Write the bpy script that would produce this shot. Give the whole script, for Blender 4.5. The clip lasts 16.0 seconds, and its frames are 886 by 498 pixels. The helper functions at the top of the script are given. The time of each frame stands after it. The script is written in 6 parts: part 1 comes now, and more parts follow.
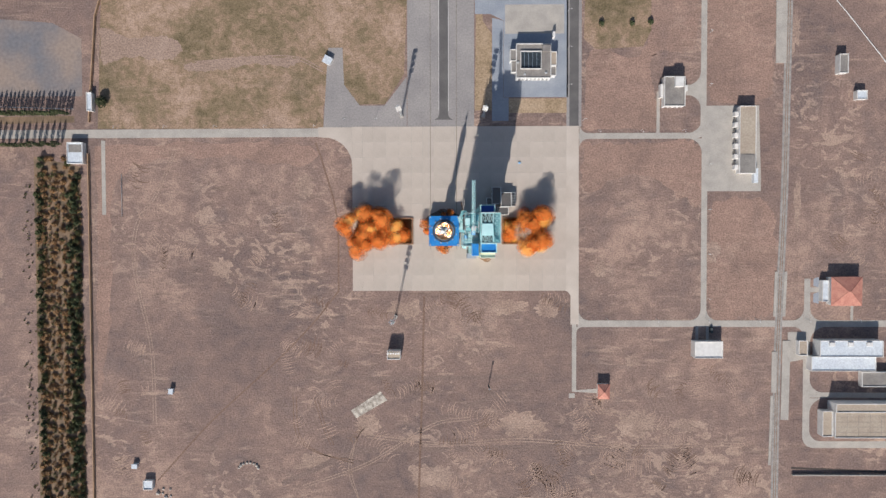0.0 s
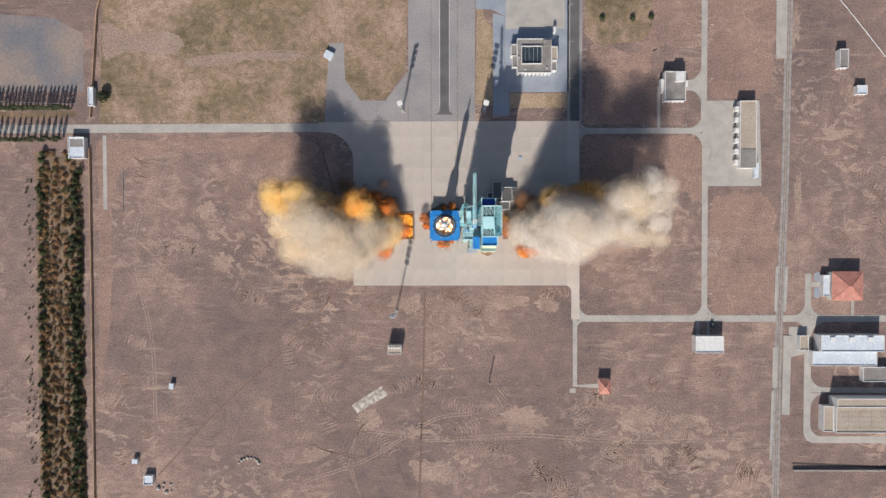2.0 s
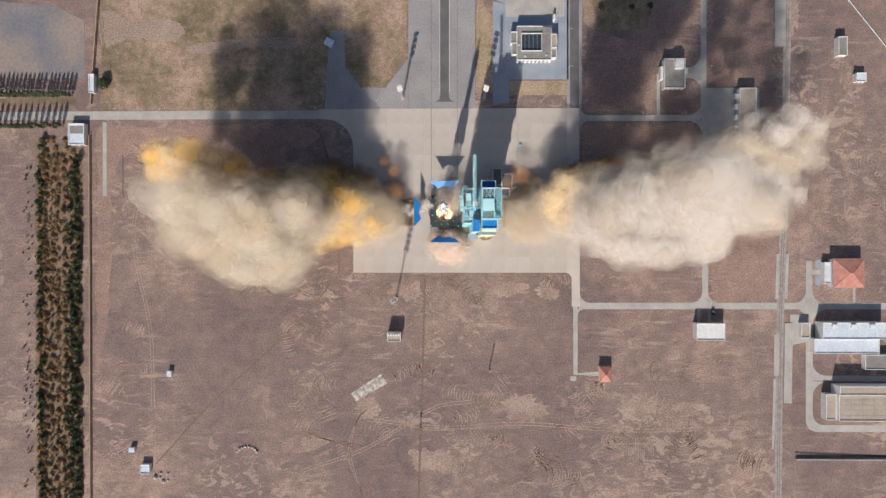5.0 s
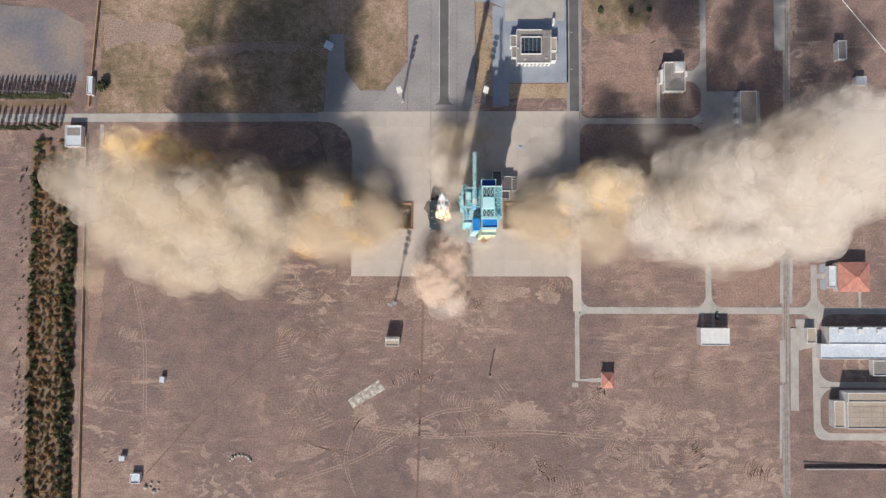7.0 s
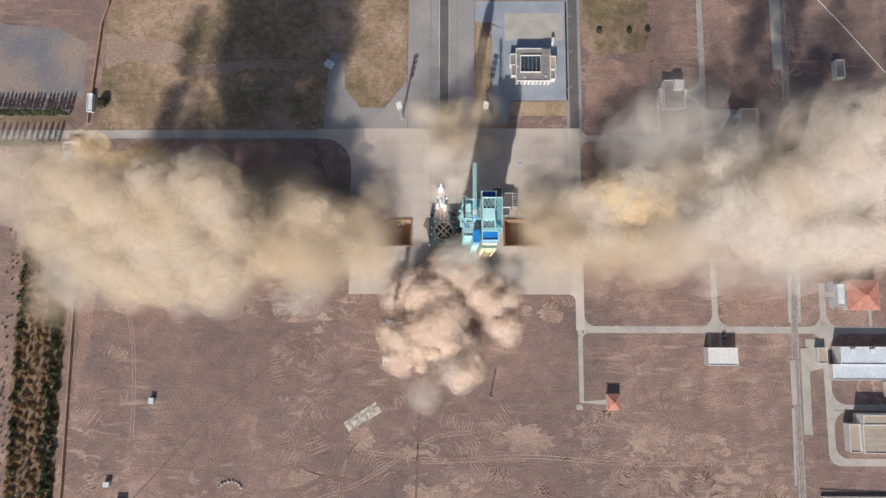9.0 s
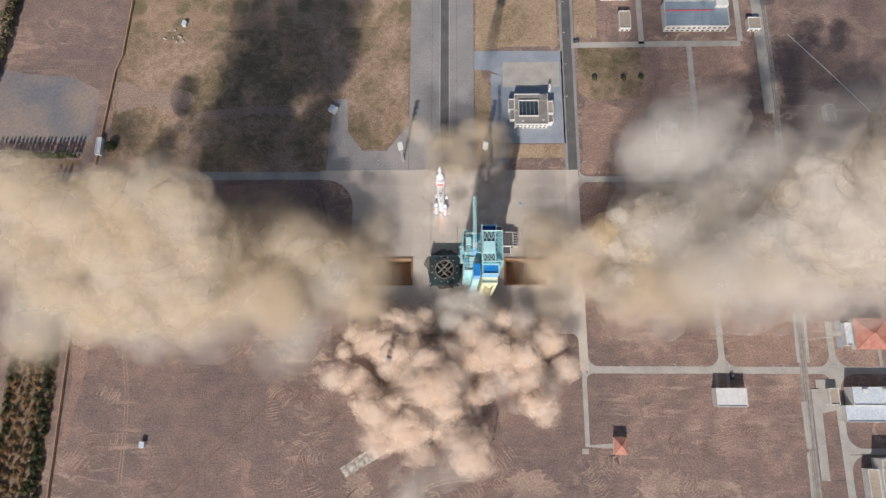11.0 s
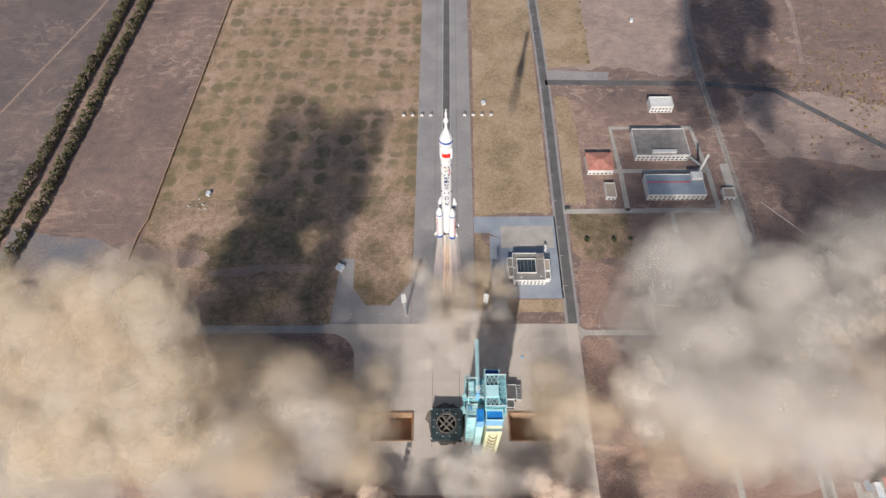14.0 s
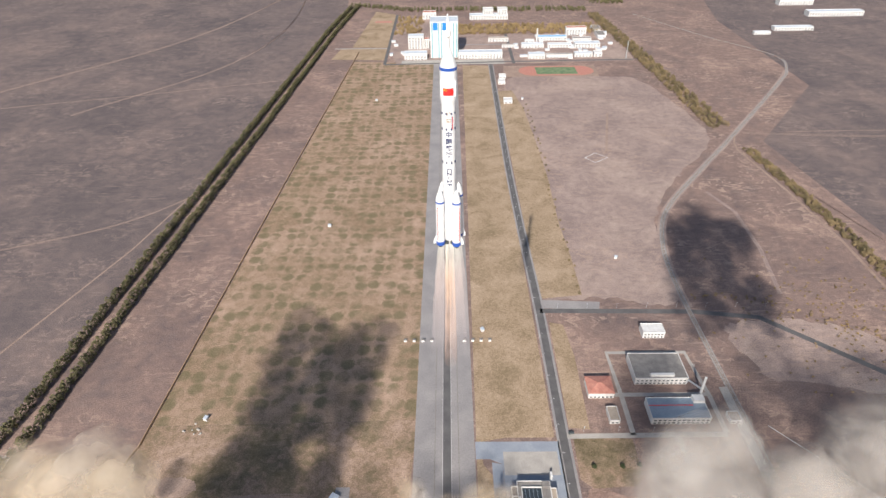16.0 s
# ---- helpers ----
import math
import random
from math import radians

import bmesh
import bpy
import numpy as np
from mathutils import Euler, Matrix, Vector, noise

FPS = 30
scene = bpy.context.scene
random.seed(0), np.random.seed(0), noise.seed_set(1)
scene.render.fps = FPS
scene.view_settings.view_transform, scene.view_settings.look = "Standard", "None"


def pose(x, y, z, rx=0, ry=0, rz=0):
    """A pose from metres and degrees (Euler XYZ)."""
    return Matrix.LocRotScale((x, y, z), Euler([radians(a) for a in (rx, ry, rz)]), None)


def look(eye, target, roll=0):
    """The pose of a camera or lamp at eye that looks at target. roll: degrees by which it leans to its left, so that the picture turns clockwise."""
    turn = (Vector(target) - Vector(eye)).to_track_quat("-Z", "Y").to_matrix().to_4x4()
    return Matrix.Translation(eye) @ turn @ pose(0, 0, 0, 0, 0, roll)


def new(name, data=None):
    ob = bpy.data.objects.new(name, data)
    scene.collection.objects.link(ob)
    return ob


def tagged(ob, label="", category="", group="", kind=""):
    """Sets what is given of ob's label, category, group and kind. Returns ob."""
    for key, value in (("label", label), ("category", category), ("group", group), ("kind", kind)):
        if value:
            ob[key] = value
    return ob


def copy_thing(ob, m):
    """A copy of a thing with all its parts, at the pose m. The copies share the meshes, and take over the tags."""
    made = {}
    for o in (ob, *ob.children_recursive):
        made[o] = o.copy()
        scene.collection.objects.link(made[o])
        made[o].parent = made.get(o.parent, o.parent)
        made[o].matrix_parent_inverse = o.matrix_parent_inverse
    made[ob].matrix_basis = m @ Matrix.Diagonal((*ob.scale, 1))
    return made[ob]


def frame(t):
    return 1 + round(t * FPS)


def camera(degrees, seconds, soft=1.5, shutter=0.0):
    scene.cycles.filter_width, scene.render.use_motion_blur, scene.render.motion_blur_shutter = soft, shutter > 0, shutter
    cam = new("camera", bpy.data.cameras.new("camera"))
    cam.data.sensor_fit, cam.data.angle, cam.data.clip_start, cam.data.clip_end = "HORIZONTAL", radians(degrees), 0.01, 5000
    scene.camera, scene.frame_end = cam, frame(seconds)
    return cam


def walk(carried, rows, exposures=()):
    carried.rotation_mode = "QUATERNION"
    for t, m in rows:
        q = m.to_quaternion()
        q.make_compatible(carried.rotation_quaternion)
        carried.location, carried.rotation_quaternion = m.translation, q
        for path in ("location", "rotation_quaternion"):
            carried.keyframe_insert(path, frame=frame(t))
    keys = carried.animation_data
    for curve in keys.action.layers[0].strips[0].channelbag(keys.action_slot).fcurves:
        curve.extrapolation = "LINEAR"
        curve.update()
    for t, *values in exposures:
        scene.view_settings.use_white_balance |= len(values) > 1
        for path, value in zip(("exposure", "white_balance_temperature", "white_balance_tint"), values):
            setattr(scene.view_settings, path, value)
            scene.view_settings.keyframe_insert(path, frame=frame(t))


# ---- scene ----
cam = camera(74.05, 16.0)
PATH = [
    (0, pose(3.95, -2.63, 451.50, -1.42, 0.56, -0.10)),
    (1, pose(3.97, -5.46, 451.73, -1.19, 0.60, -0.13)),
    (2, pose(3.28, -8.96, 451.90, -1.13, 0.56, -0.08)),
    (3, pose(3.81, -13.44, 451.82, -1.05, 0.65, -0.02)),
    (4, pose(3.60, -19.72, 451.46, -0.88, 0.61, -0.05)),
    (6.5, pose(2.86, -37.81, 447.12, 1.56, 0.47, 0.05)),
    (7, pose(2.96, -41.85, 444.58, 2.13, 0.45, 0.07)),
    (7.5, pose(2.81, -46.11, 441.87, 2.67, 0.39, 0.10)),
    (8, pose(2.65, -50.31, 439.46, 3.26, 0.38, 0.11)),
    (8.5, pose(2.70, -54.55, 437.08, 4.56, 0.39, 0.07)),
    (9, pose(3.03, -59.34, 434.99, 6.16, 0.42, 0.16)),
    (11.5, pose(4.29, -84.91, 429.40, 14.22, 0.67, 0.14)),
    (12, pose(4.39, -89.94, 428.01, 16.18, 0.69, 0.18)),
    (12.5, pose(4.00, -94.66, 427.04, 20.21, 0.66, 0.19)),
    (13, pose(3.26, -99.50, 426.50, 24.68, 0.63, 0.15)),
    (13.5, pose(2.89, -104.75, 426.31, 28.14, 0.62, 0.16)),
    (14, pose(2.99, -109.97, 425.80, 31.30, 0.64, 0.19)),
    (14.5, pose(3.30, -114.56, 425.14, 34.50, 0.66, 0.25)),
    (15, pose(3.46, -119.07, 424.77, 40.41, 0.74, 0.22)),
    (15.5, pose(3.78, -124.16, 424.67, 47.44, 0.81, 0.20)),
    (16, pose(4.10, -129.05, 424.71, 54.41, 0.83, 0.22)),
]
walk(cam, PATH, [(0, 0.24), (7, 0.2), (9.5, 0.14), (12, 0.03), (14, 0.12), (15, 0.26), (15.5, 0.36), (16, 0.46)])

# sun and sky: late-autumn sun from the south, a little west of the pad's axis
SUN_EL, SUN_TO = radians(35), Vector((0.2, 0.98))
world = bpy.data.worlds.new("sky")
scene.world = world
world.use_nodes = True
wn = world.node_tree.nodes
sky = wn.new("ShaderNodeTexSky")
sky.sky_type, sky.sun_disc, sky.sun_elevation = "NISHITA", False, SUN_EL
sky.sun_rotation = math.atan2(-SUN_TO.x, -SUN_TO.y)
wn["Background"].inputs["Strength"].default_value = 0.08
world.node_tree.links.new(sky.outputs[0], wn["Background"].inputs["Color"])
sun = new("sun", bpy.data.lights.new("sun", "SUN"))
sun.data.energy, sun.data.angle, sun.data.color = 4.2, radians(0.53), (1.0, 0.95, 0.88)
away = Vector((SUN_TO.x, SUN_TO.y, -math.tan(SUN_EL) * SUN_TO.length))
sun.matrix_world = look(-away * 500, (0, 0, 0))


# ---- materials ----
def mat(name, c1, c2, scale=0.5, rough=0.85, metal=0.0, bump=0.15, fine=8.0, detail=6.0, amount=0.35, per_object=0.0):
    """Two-scale mottled surface: broad blotches between c1 and c2, fine grain over them."""
    m = bpy.data.materials.new(name)
    m.use_nodes = True
    n, ln = m.node_tree.nodes, m.node_tree.links
    b = n["Principled BSDF"]
    tc = n.new("ShaderNodeTexCoord")
    a = n.new("ShaderNodeTexNoise")
    a.inputs["Scale"].default_value, a.inputs["Detail"].default_value = scale, detail
    f = n.new("ShaderNodeTexNoise")
    f.inputs["Scale"].default_value, f.inputs["Detail"].default_value = scale * fine, 4
    ln.new(tc.outputs["Object"], a.inputs["Vector"])
    ln.new(tc.outputs["Object"], f.inputs["Vector"])
    r = n.new("ShaderNodeValToRGB")
    r.color_ramp.elements[0].position, r.color_ramp.elements[1].position = 0.35, 0.65
    r.color_ramp.elements[0].color, r.color_ramp.elements[1].color = (*c1, 1), (*c2, 1)
    ln.new(a.outputs[0], r.inputs[0])
    g = n.new("ShaderNodeMapRange")
    g.inputs[3].default_value, g.inputs[4].default_value = 1 - amount, 1 + amount
    ln.new(f.outputs[0], g.inputs[0])
    mul = n.new("ShaderNodeVectorMath")
    mul.operation = "SCALE"
    ln.new(r.outputs[0], mul.inputs[0])
    ln.new(g.outputs[0], mul.inputs["Scale"])
    out = mul.outputs[0]
    if per_object:
        oi = n.new("ShaderNodeObjectInfo")
        g2 = n.new("ShaderNodeMapRange")
        g2.inputs[3].default_value, g2.inputs[4].default_value = 1 - per_object, 1 + per_object
        ln.new(oi.outputs["Random"], g2.inputs[0])
        m2 = n.new("ShaderNodeVectorMath")
        m2.operation = "SCALE"
        ln.new(out, m2.inputs[0])
        ln.new(g2.outputs[0], m2.inputs["Scale"])
        out = m2.outputs[0]
    ln.new(out, b.inputs["Base Color"])
    b.inputs["Roughness"].default_value, b.inputs["Metallic"].default_value = rough, metal
    if bump:
        bp = n.new("ShaderNodeBump")
        bp.inputs["Strength"].default_value = bump
        bp.inputs["Distance"].default_value = 0.5 / scale / fine
        ln.new(f.outputs[0], bp.inputs["Height"])
        ln.new(bp.outputs[0], b.inputs["Normal"])
    return m


CONCRETE = mat("concrete", (0.45, 0.385, 0.335), (0.54, 0.47, 0.415), 0.05, 0.9, fine=20, per_object=0.04, amount=0.1)
PAVING = mat("pale_paving", (0.36, 0.33, 0.30), (0.44, 0.40, 0.36), 0.12, 0.9, fine=12)
ASPHALT = mat("asphalt", (0.10, 0.094, 0.094), (0.14, 0.13, 0.128), 0.08, 0.9, fine=20)
GREYLOT = mat("worn_asphalt", (0.255, 0.236, 0.234), (0.325, 0.298, 0.288), 0.04, 0.9, fine=20)
BLUEPAVE = mat("blue_grey_paving", (0.25, 0.275, 0.32), (0.31, 0.33, 0.37), 0.08, 0.85, fine=14)
RUSTLOT = mat("stained_paving", (0.17, 0.165, 0.18), (0.29, 0.225, 0.19), 0.03, 0.9, fine=14)
HEDGE_BED = mat("hedge_litter", (0.14, 0.10, 0.066), (0.27, 0.18, 0.118), 0.10, 0.95, fine=9)
WHITE = mat("white_paint", (0.62, 0.60, 0.58), (0.72, 0.70, 0.68), 0.3, 0.6, bump=0.05, amount=0.06)
ROCKET = mat("rocket_white", (0.70, 0.70, 0.70), (0.77, 0.77, 0.77), 0.4, 0.4, bump=0.02, amount=0.04)
ROOF_GREY = mat("grey_roofing", (0.20, 0.18, 0.17), (0.27, 0.25, 0.23), 0.15, 0.9)
SCALE_STEEL = mat("scaled_steel", (0.16, 0.14, 0.12), (0.26, 0.23, 0.19), 0.4, 0.85)
ROOF_TAN = mat("tan_roofing", (0.36, 0.29, 0.23), (0.42, 0.35, 0.28), 0.1, 0.85)
ROOF_WHITE = mat("pale_blue_roofing", (0.52, 0.56, 0.62), (0.62, 0.66, 0.70), 0.1, 0.6)
ROOF_BLUE = mat("grey_blue_roofing", (0.22, 0.27, 0.33), (0.28, 0.33, 0.38), 0.1, 0.6)
ROOF_RED = mat("red_tile_roofing", (0.42, 0.17, 0.13), (0.52, 0.24, 0.18), 0.3, 0.8)
TEAL = mat("turquoise_paint", (0.20, 0.50, 0.54), (0.30, 0.60, 0.63), 0.15, 0.6, amount=0.15)
# turquoise darkened to paint in the tower's inner shade; also on the hall's stripes
TEAL_DARK = mat("shaded_turquoise_steel", (0.10, 0.32, 0.38), (0.16, 0.40, 0.46), 0.2, 0.6, amount=0.2)
TEAL_PALE = mat("pale_turquoise_cladding", (0.42, 0.68, 0.70), (0.50, 0.75, 0.76), 0.2, 0.6, amount=0.1)
CREAM = mat("cream_cladding", (0.66, 0.68, 0.44), (0.72, 0.74, 0.50), 0.2, 0.7, amount=0.1)
BLUE = mat("blue_paint", (0.01, 0.17, 0.50), (0.02, 0.24, 0.60), 0.15, 0.5, amount=0.2)
NAVY = mat("navy_paint", (0.01, 0.05, 0.28), (0.02, 0.08, 0.34), 0.2, 0.5)
SKYBLUE = mat("light_blue_cladding", (0.18, 0.42, 0.70), (0.24, 0.50, 0.78), 0.2, 0.6, amount=0.1)
# real soot, and the painted shade in the tower's bays and roof
SOOT_AND_SHADE = mat("soot_and_shade_steel", (0.035, 0.045, 0.05), (0.075, 0.085, 0.085), 0.25, 0.8, amount=0.4)
PLAT = mat("sooty_teal_steel", (0.014, 0.026, 0.03), (0.03, 0.05, 0.055), 0.2, 0.7, amount=0.4)
STEEL = mat("galvanised_steel", (0.45, 0.46, 0.47), (0.55, 0.56, 0.57), 0.5, 0.5, 0.3)
RUST = mat("rusty_steel", (0.22, 0.12, 0.07), (0.30, 0.18, 0.11), 0.4, 0.9)
GLASS_DARK = mat("dark_window_glass", (0.03, 0.04, 0.05), (0.05, 0.06, 0.07), 0.5, 0.15, bump=0)
RED = mat("red_paint", (0.72, 0.02, 0.02), (0.80, 0.03, 0.03), 0.5, 0.5, bump=0, amount=0.05)
YELLOW = mat("yellow_paint", (0.85, 0.6, 0.05), (0.9, 0.65, 0.06), 0.5, 0.5, bump=0, amount=0.05)
INK = mat("dark_blue_paint", (0.02, 0.03, 0.10), (0.03, 0.04, 0.12), 0.5, 0.5, bump=0, amount=0.05)
BAND = mat("blue_band_paint", (0.02, 0.08, 0.36), (0.03, 0.10, 0.42), 0.5, 0.45, bump=0, amount=0.08)
FIRECLAY = mat("heat_stained_concrete", (0.34, 0.22, 0.14), (0.46, 0.30, 0.19), 0.08, 0.9, fine=10)
LEAF = mat("autumn_foliage", (0.05, 0.06, 0.02), (0.12, 0.10, 0.035), 0.4, 0.9, bump=0.3, per_object=0.3)
LEAF_GREEN = mat("dusty_green_foliage", (0.035, 0.05, 0.02), (0.08, 0.085, 0.035), 0.4, 0.9, bump=0.3, per_object=0.3)
LEAF_RUST = mat("russet_foliage", (0.19, 0.108, 0.05), (0.33, 0.185, 0.085), 0.4, 0.9, bump=0.3, per_object=0.3)
BARK = mat("bark", (0.10, 0.075, 0.055), (0.16, 0.12, 0.09), 2.0, 0.95)


def ramp_node(n, stops):
    r = n.new("ShaderNodeValToRGB")
    e = r.color_ramp.elements
    while len(e) < len(stops):
        e.new(0.5)
    for el, (p, c) in zip(e, stops):
        el.position, el.color = p, (*c, 1)
    return r


def earth(name, stops, broad, scuffs=0.0, spots=0.0, pale=(0.46, 0.33, 0.26)):
    """Bare or grassed ground: broad stains, clods, scuffs and wheel ruts, and (spots) round tufted patches in a grid."""
    m = bpy.data.materials.new(name)
    m.use_nodes = True
    n, ln = m.node_tree.nodes, m.node_tree.links
    b = n["Principled BSDF"]
    b.inputs["Roughness"].default_value = 0.95
    b.inputs["Specular IOR Level"].default_value = 0.1
    geo = n.new("ShaderNodeTexCoord")

    def turned(angle, sx, sy, dx=0.0):
        mp = n.new("ShaderNodeMapping")
        mp.inputs["Rotation"].default_value = (0, 0, radians(angle))
        mp.inputs["Scale"].default_value = (sx, sy, 1)
        mp.inputs["Location"].default_value = (dx, dx, 0)
        ln.new(geo.outputs["Object"], mp.inputs[0])
        return mp.outputs[0]

    def noi(scale, detail=6.0, dist=0.0, vec=None):
        t = n.new("ShaderNodeTexNoise")
        t.inputs["Scale"].default_value, t.inputs["Detail"].default_value, t.inputs["Distortion"].default_value = scale, detail, dist
        ln.new(vec or geo.outputs["Object"], t.inputs["Vector"])
        return t.outputs[0]

    def rng_(v, lo, hi, a=0.0, c=1.0):
        q = n.new("ShaderNodeMapRange")
        q.inputs[1].default_value, q.inputs[2].default_value, q.inputs[3].default_value, q.inputs[4].default_value = lo, hi, a, c
        ln.new(v, q.inputs[0])
        return q.outputs[0]

    def math_(op, a, c):
        t = n.new("ShaderNodeMath")
        t.operation = op
        for i, v in enumerate((a, c)):
            if isinstance(v, (int, float)):
                t.inputs[i].default_value = v
            else:
                ln.new(v, t.inputs[i])
        return t.outputs[0]

    def mixed(col, fac, colour):
        mx = n.new("ShaderNodeMix")
        mx.data_type = "RGBA"
        ln.new(fac, mx.inputs[0])
        ln.new(col, mx.inputs[6])
        mx.inputs[7].default_value = (*colour, 1)
        return mx.outputs[2]

    val = math_("ADD", math_("MULTIPLY", noi(broad, 8, 0.8), 0.6), math_("MULTIPLY", noi(broad * 9, 6, 0.6), 0.4))
    r = ramp_node(n, stops)
    ln.new(val, r.inputs[0])
    col = r.outputs[0]
    if spots:
        warp = n.new("ShaderNodeVectorMath")
        warp.operation = "SCALE"
        warp.inputs["Scale"].default_value = 1 / 17.0
        ln.new(geo.outputs["Object"], warp.inputs[0])
        flat = n.new("ShaderNodeVectorMath")
        flat.operation = "MULTIPLY"
        flat.inputs[1].default_value = (1, 1, 0)
        ln.new(warp.outputs[0], flat.inputs[0])
        vo = n.new("ShaderNodeTexVoronoi")
        vo.voronoi_dimensions = "2D"
        vo.inputs["Scale"].default_value, vo.inputs["Randomness"].default_value = 1.0, 0.3
        ln.new(flat.outputs[0], vo.inputs["Vector"])
        d = math_("ADD", vo.outputs["Distance"], math_("MULTIPLY", math_("SUBTRACT", noi(0.25, 4), 0.5), 0.35))
        disc = rng_(d, 0.34, 0.52, 1.0, 0.0)
        some = rng_(noi(0.045, 5), 0.40, 0.58)
        col = mixed(col, math_("MULTIPLY", math_("MULTIPLY", disc, some), spots), (0.165, 0.14, 0.08))
    if scuffs:
        for angle, seed in ((25, 3.0), (-35, 11.0), (70, 23.0)):
            streak = rng_(noi(1.0, 5, 0.7, turned(angle, 0.03, 0.22, seed)), 0.56, 0.70)
            where = rng_(noi(0.014, 4, 0.3, turned(0, 1, 1, seed * 20)), 0.52, 0.66)
            col = mixed(col, math_("MULTIPLY", math_("MULTIPLY", streak, where), scuffs), pale)
        for angle, seed in ((20, 5.0), (-28, 17.0), (62, 29.0)):
            w = n.new("ShaderNodeTexWave")
            w.inputs["Scale"].default_value, w.inputs["Distortion"].default_value = 0.11, 9.0
            w.inputs["Detail"].default_value, w.inputs["Detail Scale"].default_value = 4.0, 0.25
            ln.new(turned(angle, 1, 1, seed), w.inputs["Vector"])
            where = rng_(noi(0.017, 3, 0.2, turned(0, 1, 1, seed * 31)), 0.58, 0.70)
            col = mixed(col, math_("MULTIPLY", math_("MULTIPLY", rng_(w.outputs[1], 0.55, 0.85), where), scuffs * 0.18), pale)
        # crusted sandy patches with ragged edges, gathered in places
        patch = rng_(noi(0.075, 10, 1.6, turned(15, 1, 1.5, 71.0)), 0.54, 0.60)
        where = rng_(noi(0.011, 5, 0.6, turned(0, 1, 1, 430.0)), 0.47, 0.60)
        col = mixed(col, math_("MULTIPLY", math_("MULTIPLY", patch, where), scuffs * 0.8), pale)
        grey = rng_(noi(0.03, 8, 0.9, turned(0, 1, 1, 910.0)), 0.56, 0.66)
        col = mixed(col, math_("MULTIPLY", grey, scuffs * 0.4), (0.17, 0.135, 0.13))
        dark = rng_(noi(1.0, 5, 1.2, turned(55, 0.05, 0.16, 51.0)), 0.58, 0.75)
        col = mixed(col, math_("MULTIPLY", dark, scuffs * 0.55), (0.13, 0.095, 0.08))
    fine = noi(0.8, 9)
    g = rng_(fine, 0.25, 0.75, 0.66, 1.34)
    s = n.new("ShaderNodeVectorMath")
    s.operation = "SCALE"
    ln.new(col, s.inputs[0])
    ln.new(g, s.inputs["Scale"])
    ln.new(s.outputs[0], b.inputs["Base Color"])
    bp = n.new("ShaderNodeBump")
    bp.inputs["Strength"].default_value, bp.inputs["Distance"].default_value = 0.5, 0.8
    ln.new(fine, bp.inputs["Height"])
    ln.new(bp.outputs[0], b.inputs["Normal"])
    return m


DESERT = earth("desert_soil", [(0.32, (0.155, 0.118, 0.112)), (0.44, (0.215, 0.152, 0.134)), (0.54, (0.255, 0.176, 0.15)), (0.68, (0.40, 0.275, 0.22))], 0.011, scuffs=0.8)
GRASS = earth("dry_grass", [(0.30, (0.215, 0.15, 0.095)), (0.44, (0.31, 0.215, 0.145)), (0.56, (0.385, 0.265, 0.19)), (0.72, (0.49, 0.345, 0.26))], 0.013, spots=0.8)
GRASS_NEAR = earth("patchy_grass", [(0.34, (0.14, 0.112, 0.065)), (0.45, (0.22, 0.165, 0.105)), (0.53, (0.31, 0.215, 0.15)), (0.64, (0.42, 0.295, 0.225))], 0.02, scuffs=0.25)
STRAW = earth("straw_grass", [(0.32, (0.23, 0.17, 0.105)), (0.5, (0.36, 0.262, 0.175)), (0.68, (0.47, 0.35, 0.25))], 0.03)
PALE_SOIL = earth("pale_soil", [(0.3, (0.27, 0.19, 0.15)), (0.6, (0.36, 0.26, 0.21)), (0.75, (0.42, 0.31, 0.25))], 0.04)
DARK_SOIL = earth("trodden_soil", [(0.3, (0.17, 0.11, 0.085)), (0.7, (0.24, 0.16, 0.125))], 0.05)
GRAVEL = earth("dark_gravel_plain", [(0.32, (0.11, 0.092, 0.094)), (0.5, (0.165, 0.13, 0.124)), (0.70, (0.26, 0.19, 0.165))], 0.006, scuffs=0.6, pale=(0.34, 0.25, 0.21))
PINK = earth("pale_pink_soil", [(0.32, (0.24, 0.18, 0.165)), (0.5, (0.335, 0.25, 0.22)), (0.70, (0.46, 0.35, 0.29))], 0.012, scuffs=0.6)


# ---- building tools ----
def part(name, bm, material, parent=None, label="", smooth=False):
    me = bpy.data.meshes.new(name)
    bm.normal_update()
    bm.to_mesh(me)
    bm.free()
    for m in material if isinstance(material, (list, tuple)) else [material]:
        me.materials.append(m)
    if smooth:
        me.shade_smooth()
    ob = new(name, me)
    ob.parent = parent
    if label:
        ob["label"] = label
    return ob


def thing(name, m, label, category, group="", kind=""):
    ob = new(name)
    ob.empty_display_size = 0.5
    ob.matrix_basis = m
    return tagged(ob, label, category, group, kind)


def box(bm, x0, x1, y0, y1, z0, z1, bevel=0.0):
    r = bmesh.ops.create_cube(bm, size=1)
    bmesh.ops.scale(bm, vec=(x1 - x0, y1 - y0, z1 - z0), verts=r["verts"])
    bmesh.ops.translate(bm, vec=((x0 + x1) / 2, (y0 + y1) / 2, (z0 + z1) / 2), verts=r["verts"])
    if bevel:
        es = list({e for v in r["verts"] for e in v.link_edges})
        bmesh.ops.bevel(bm, geom=es, offset=bevel, segments=1, affect="EDGES")
    return bm


def boxes(*rows, bevel=0.0):
    bm = bmesh.new()
    for r in rows:
        box(bm, *r, bevel=bevel)
    return bm


def beam(bm, a, b, w=0.4):
    a, b = Vector(a), Vector(b)
    d = b - a
    r = bmesh.ops.create_cube(bm, size=1)
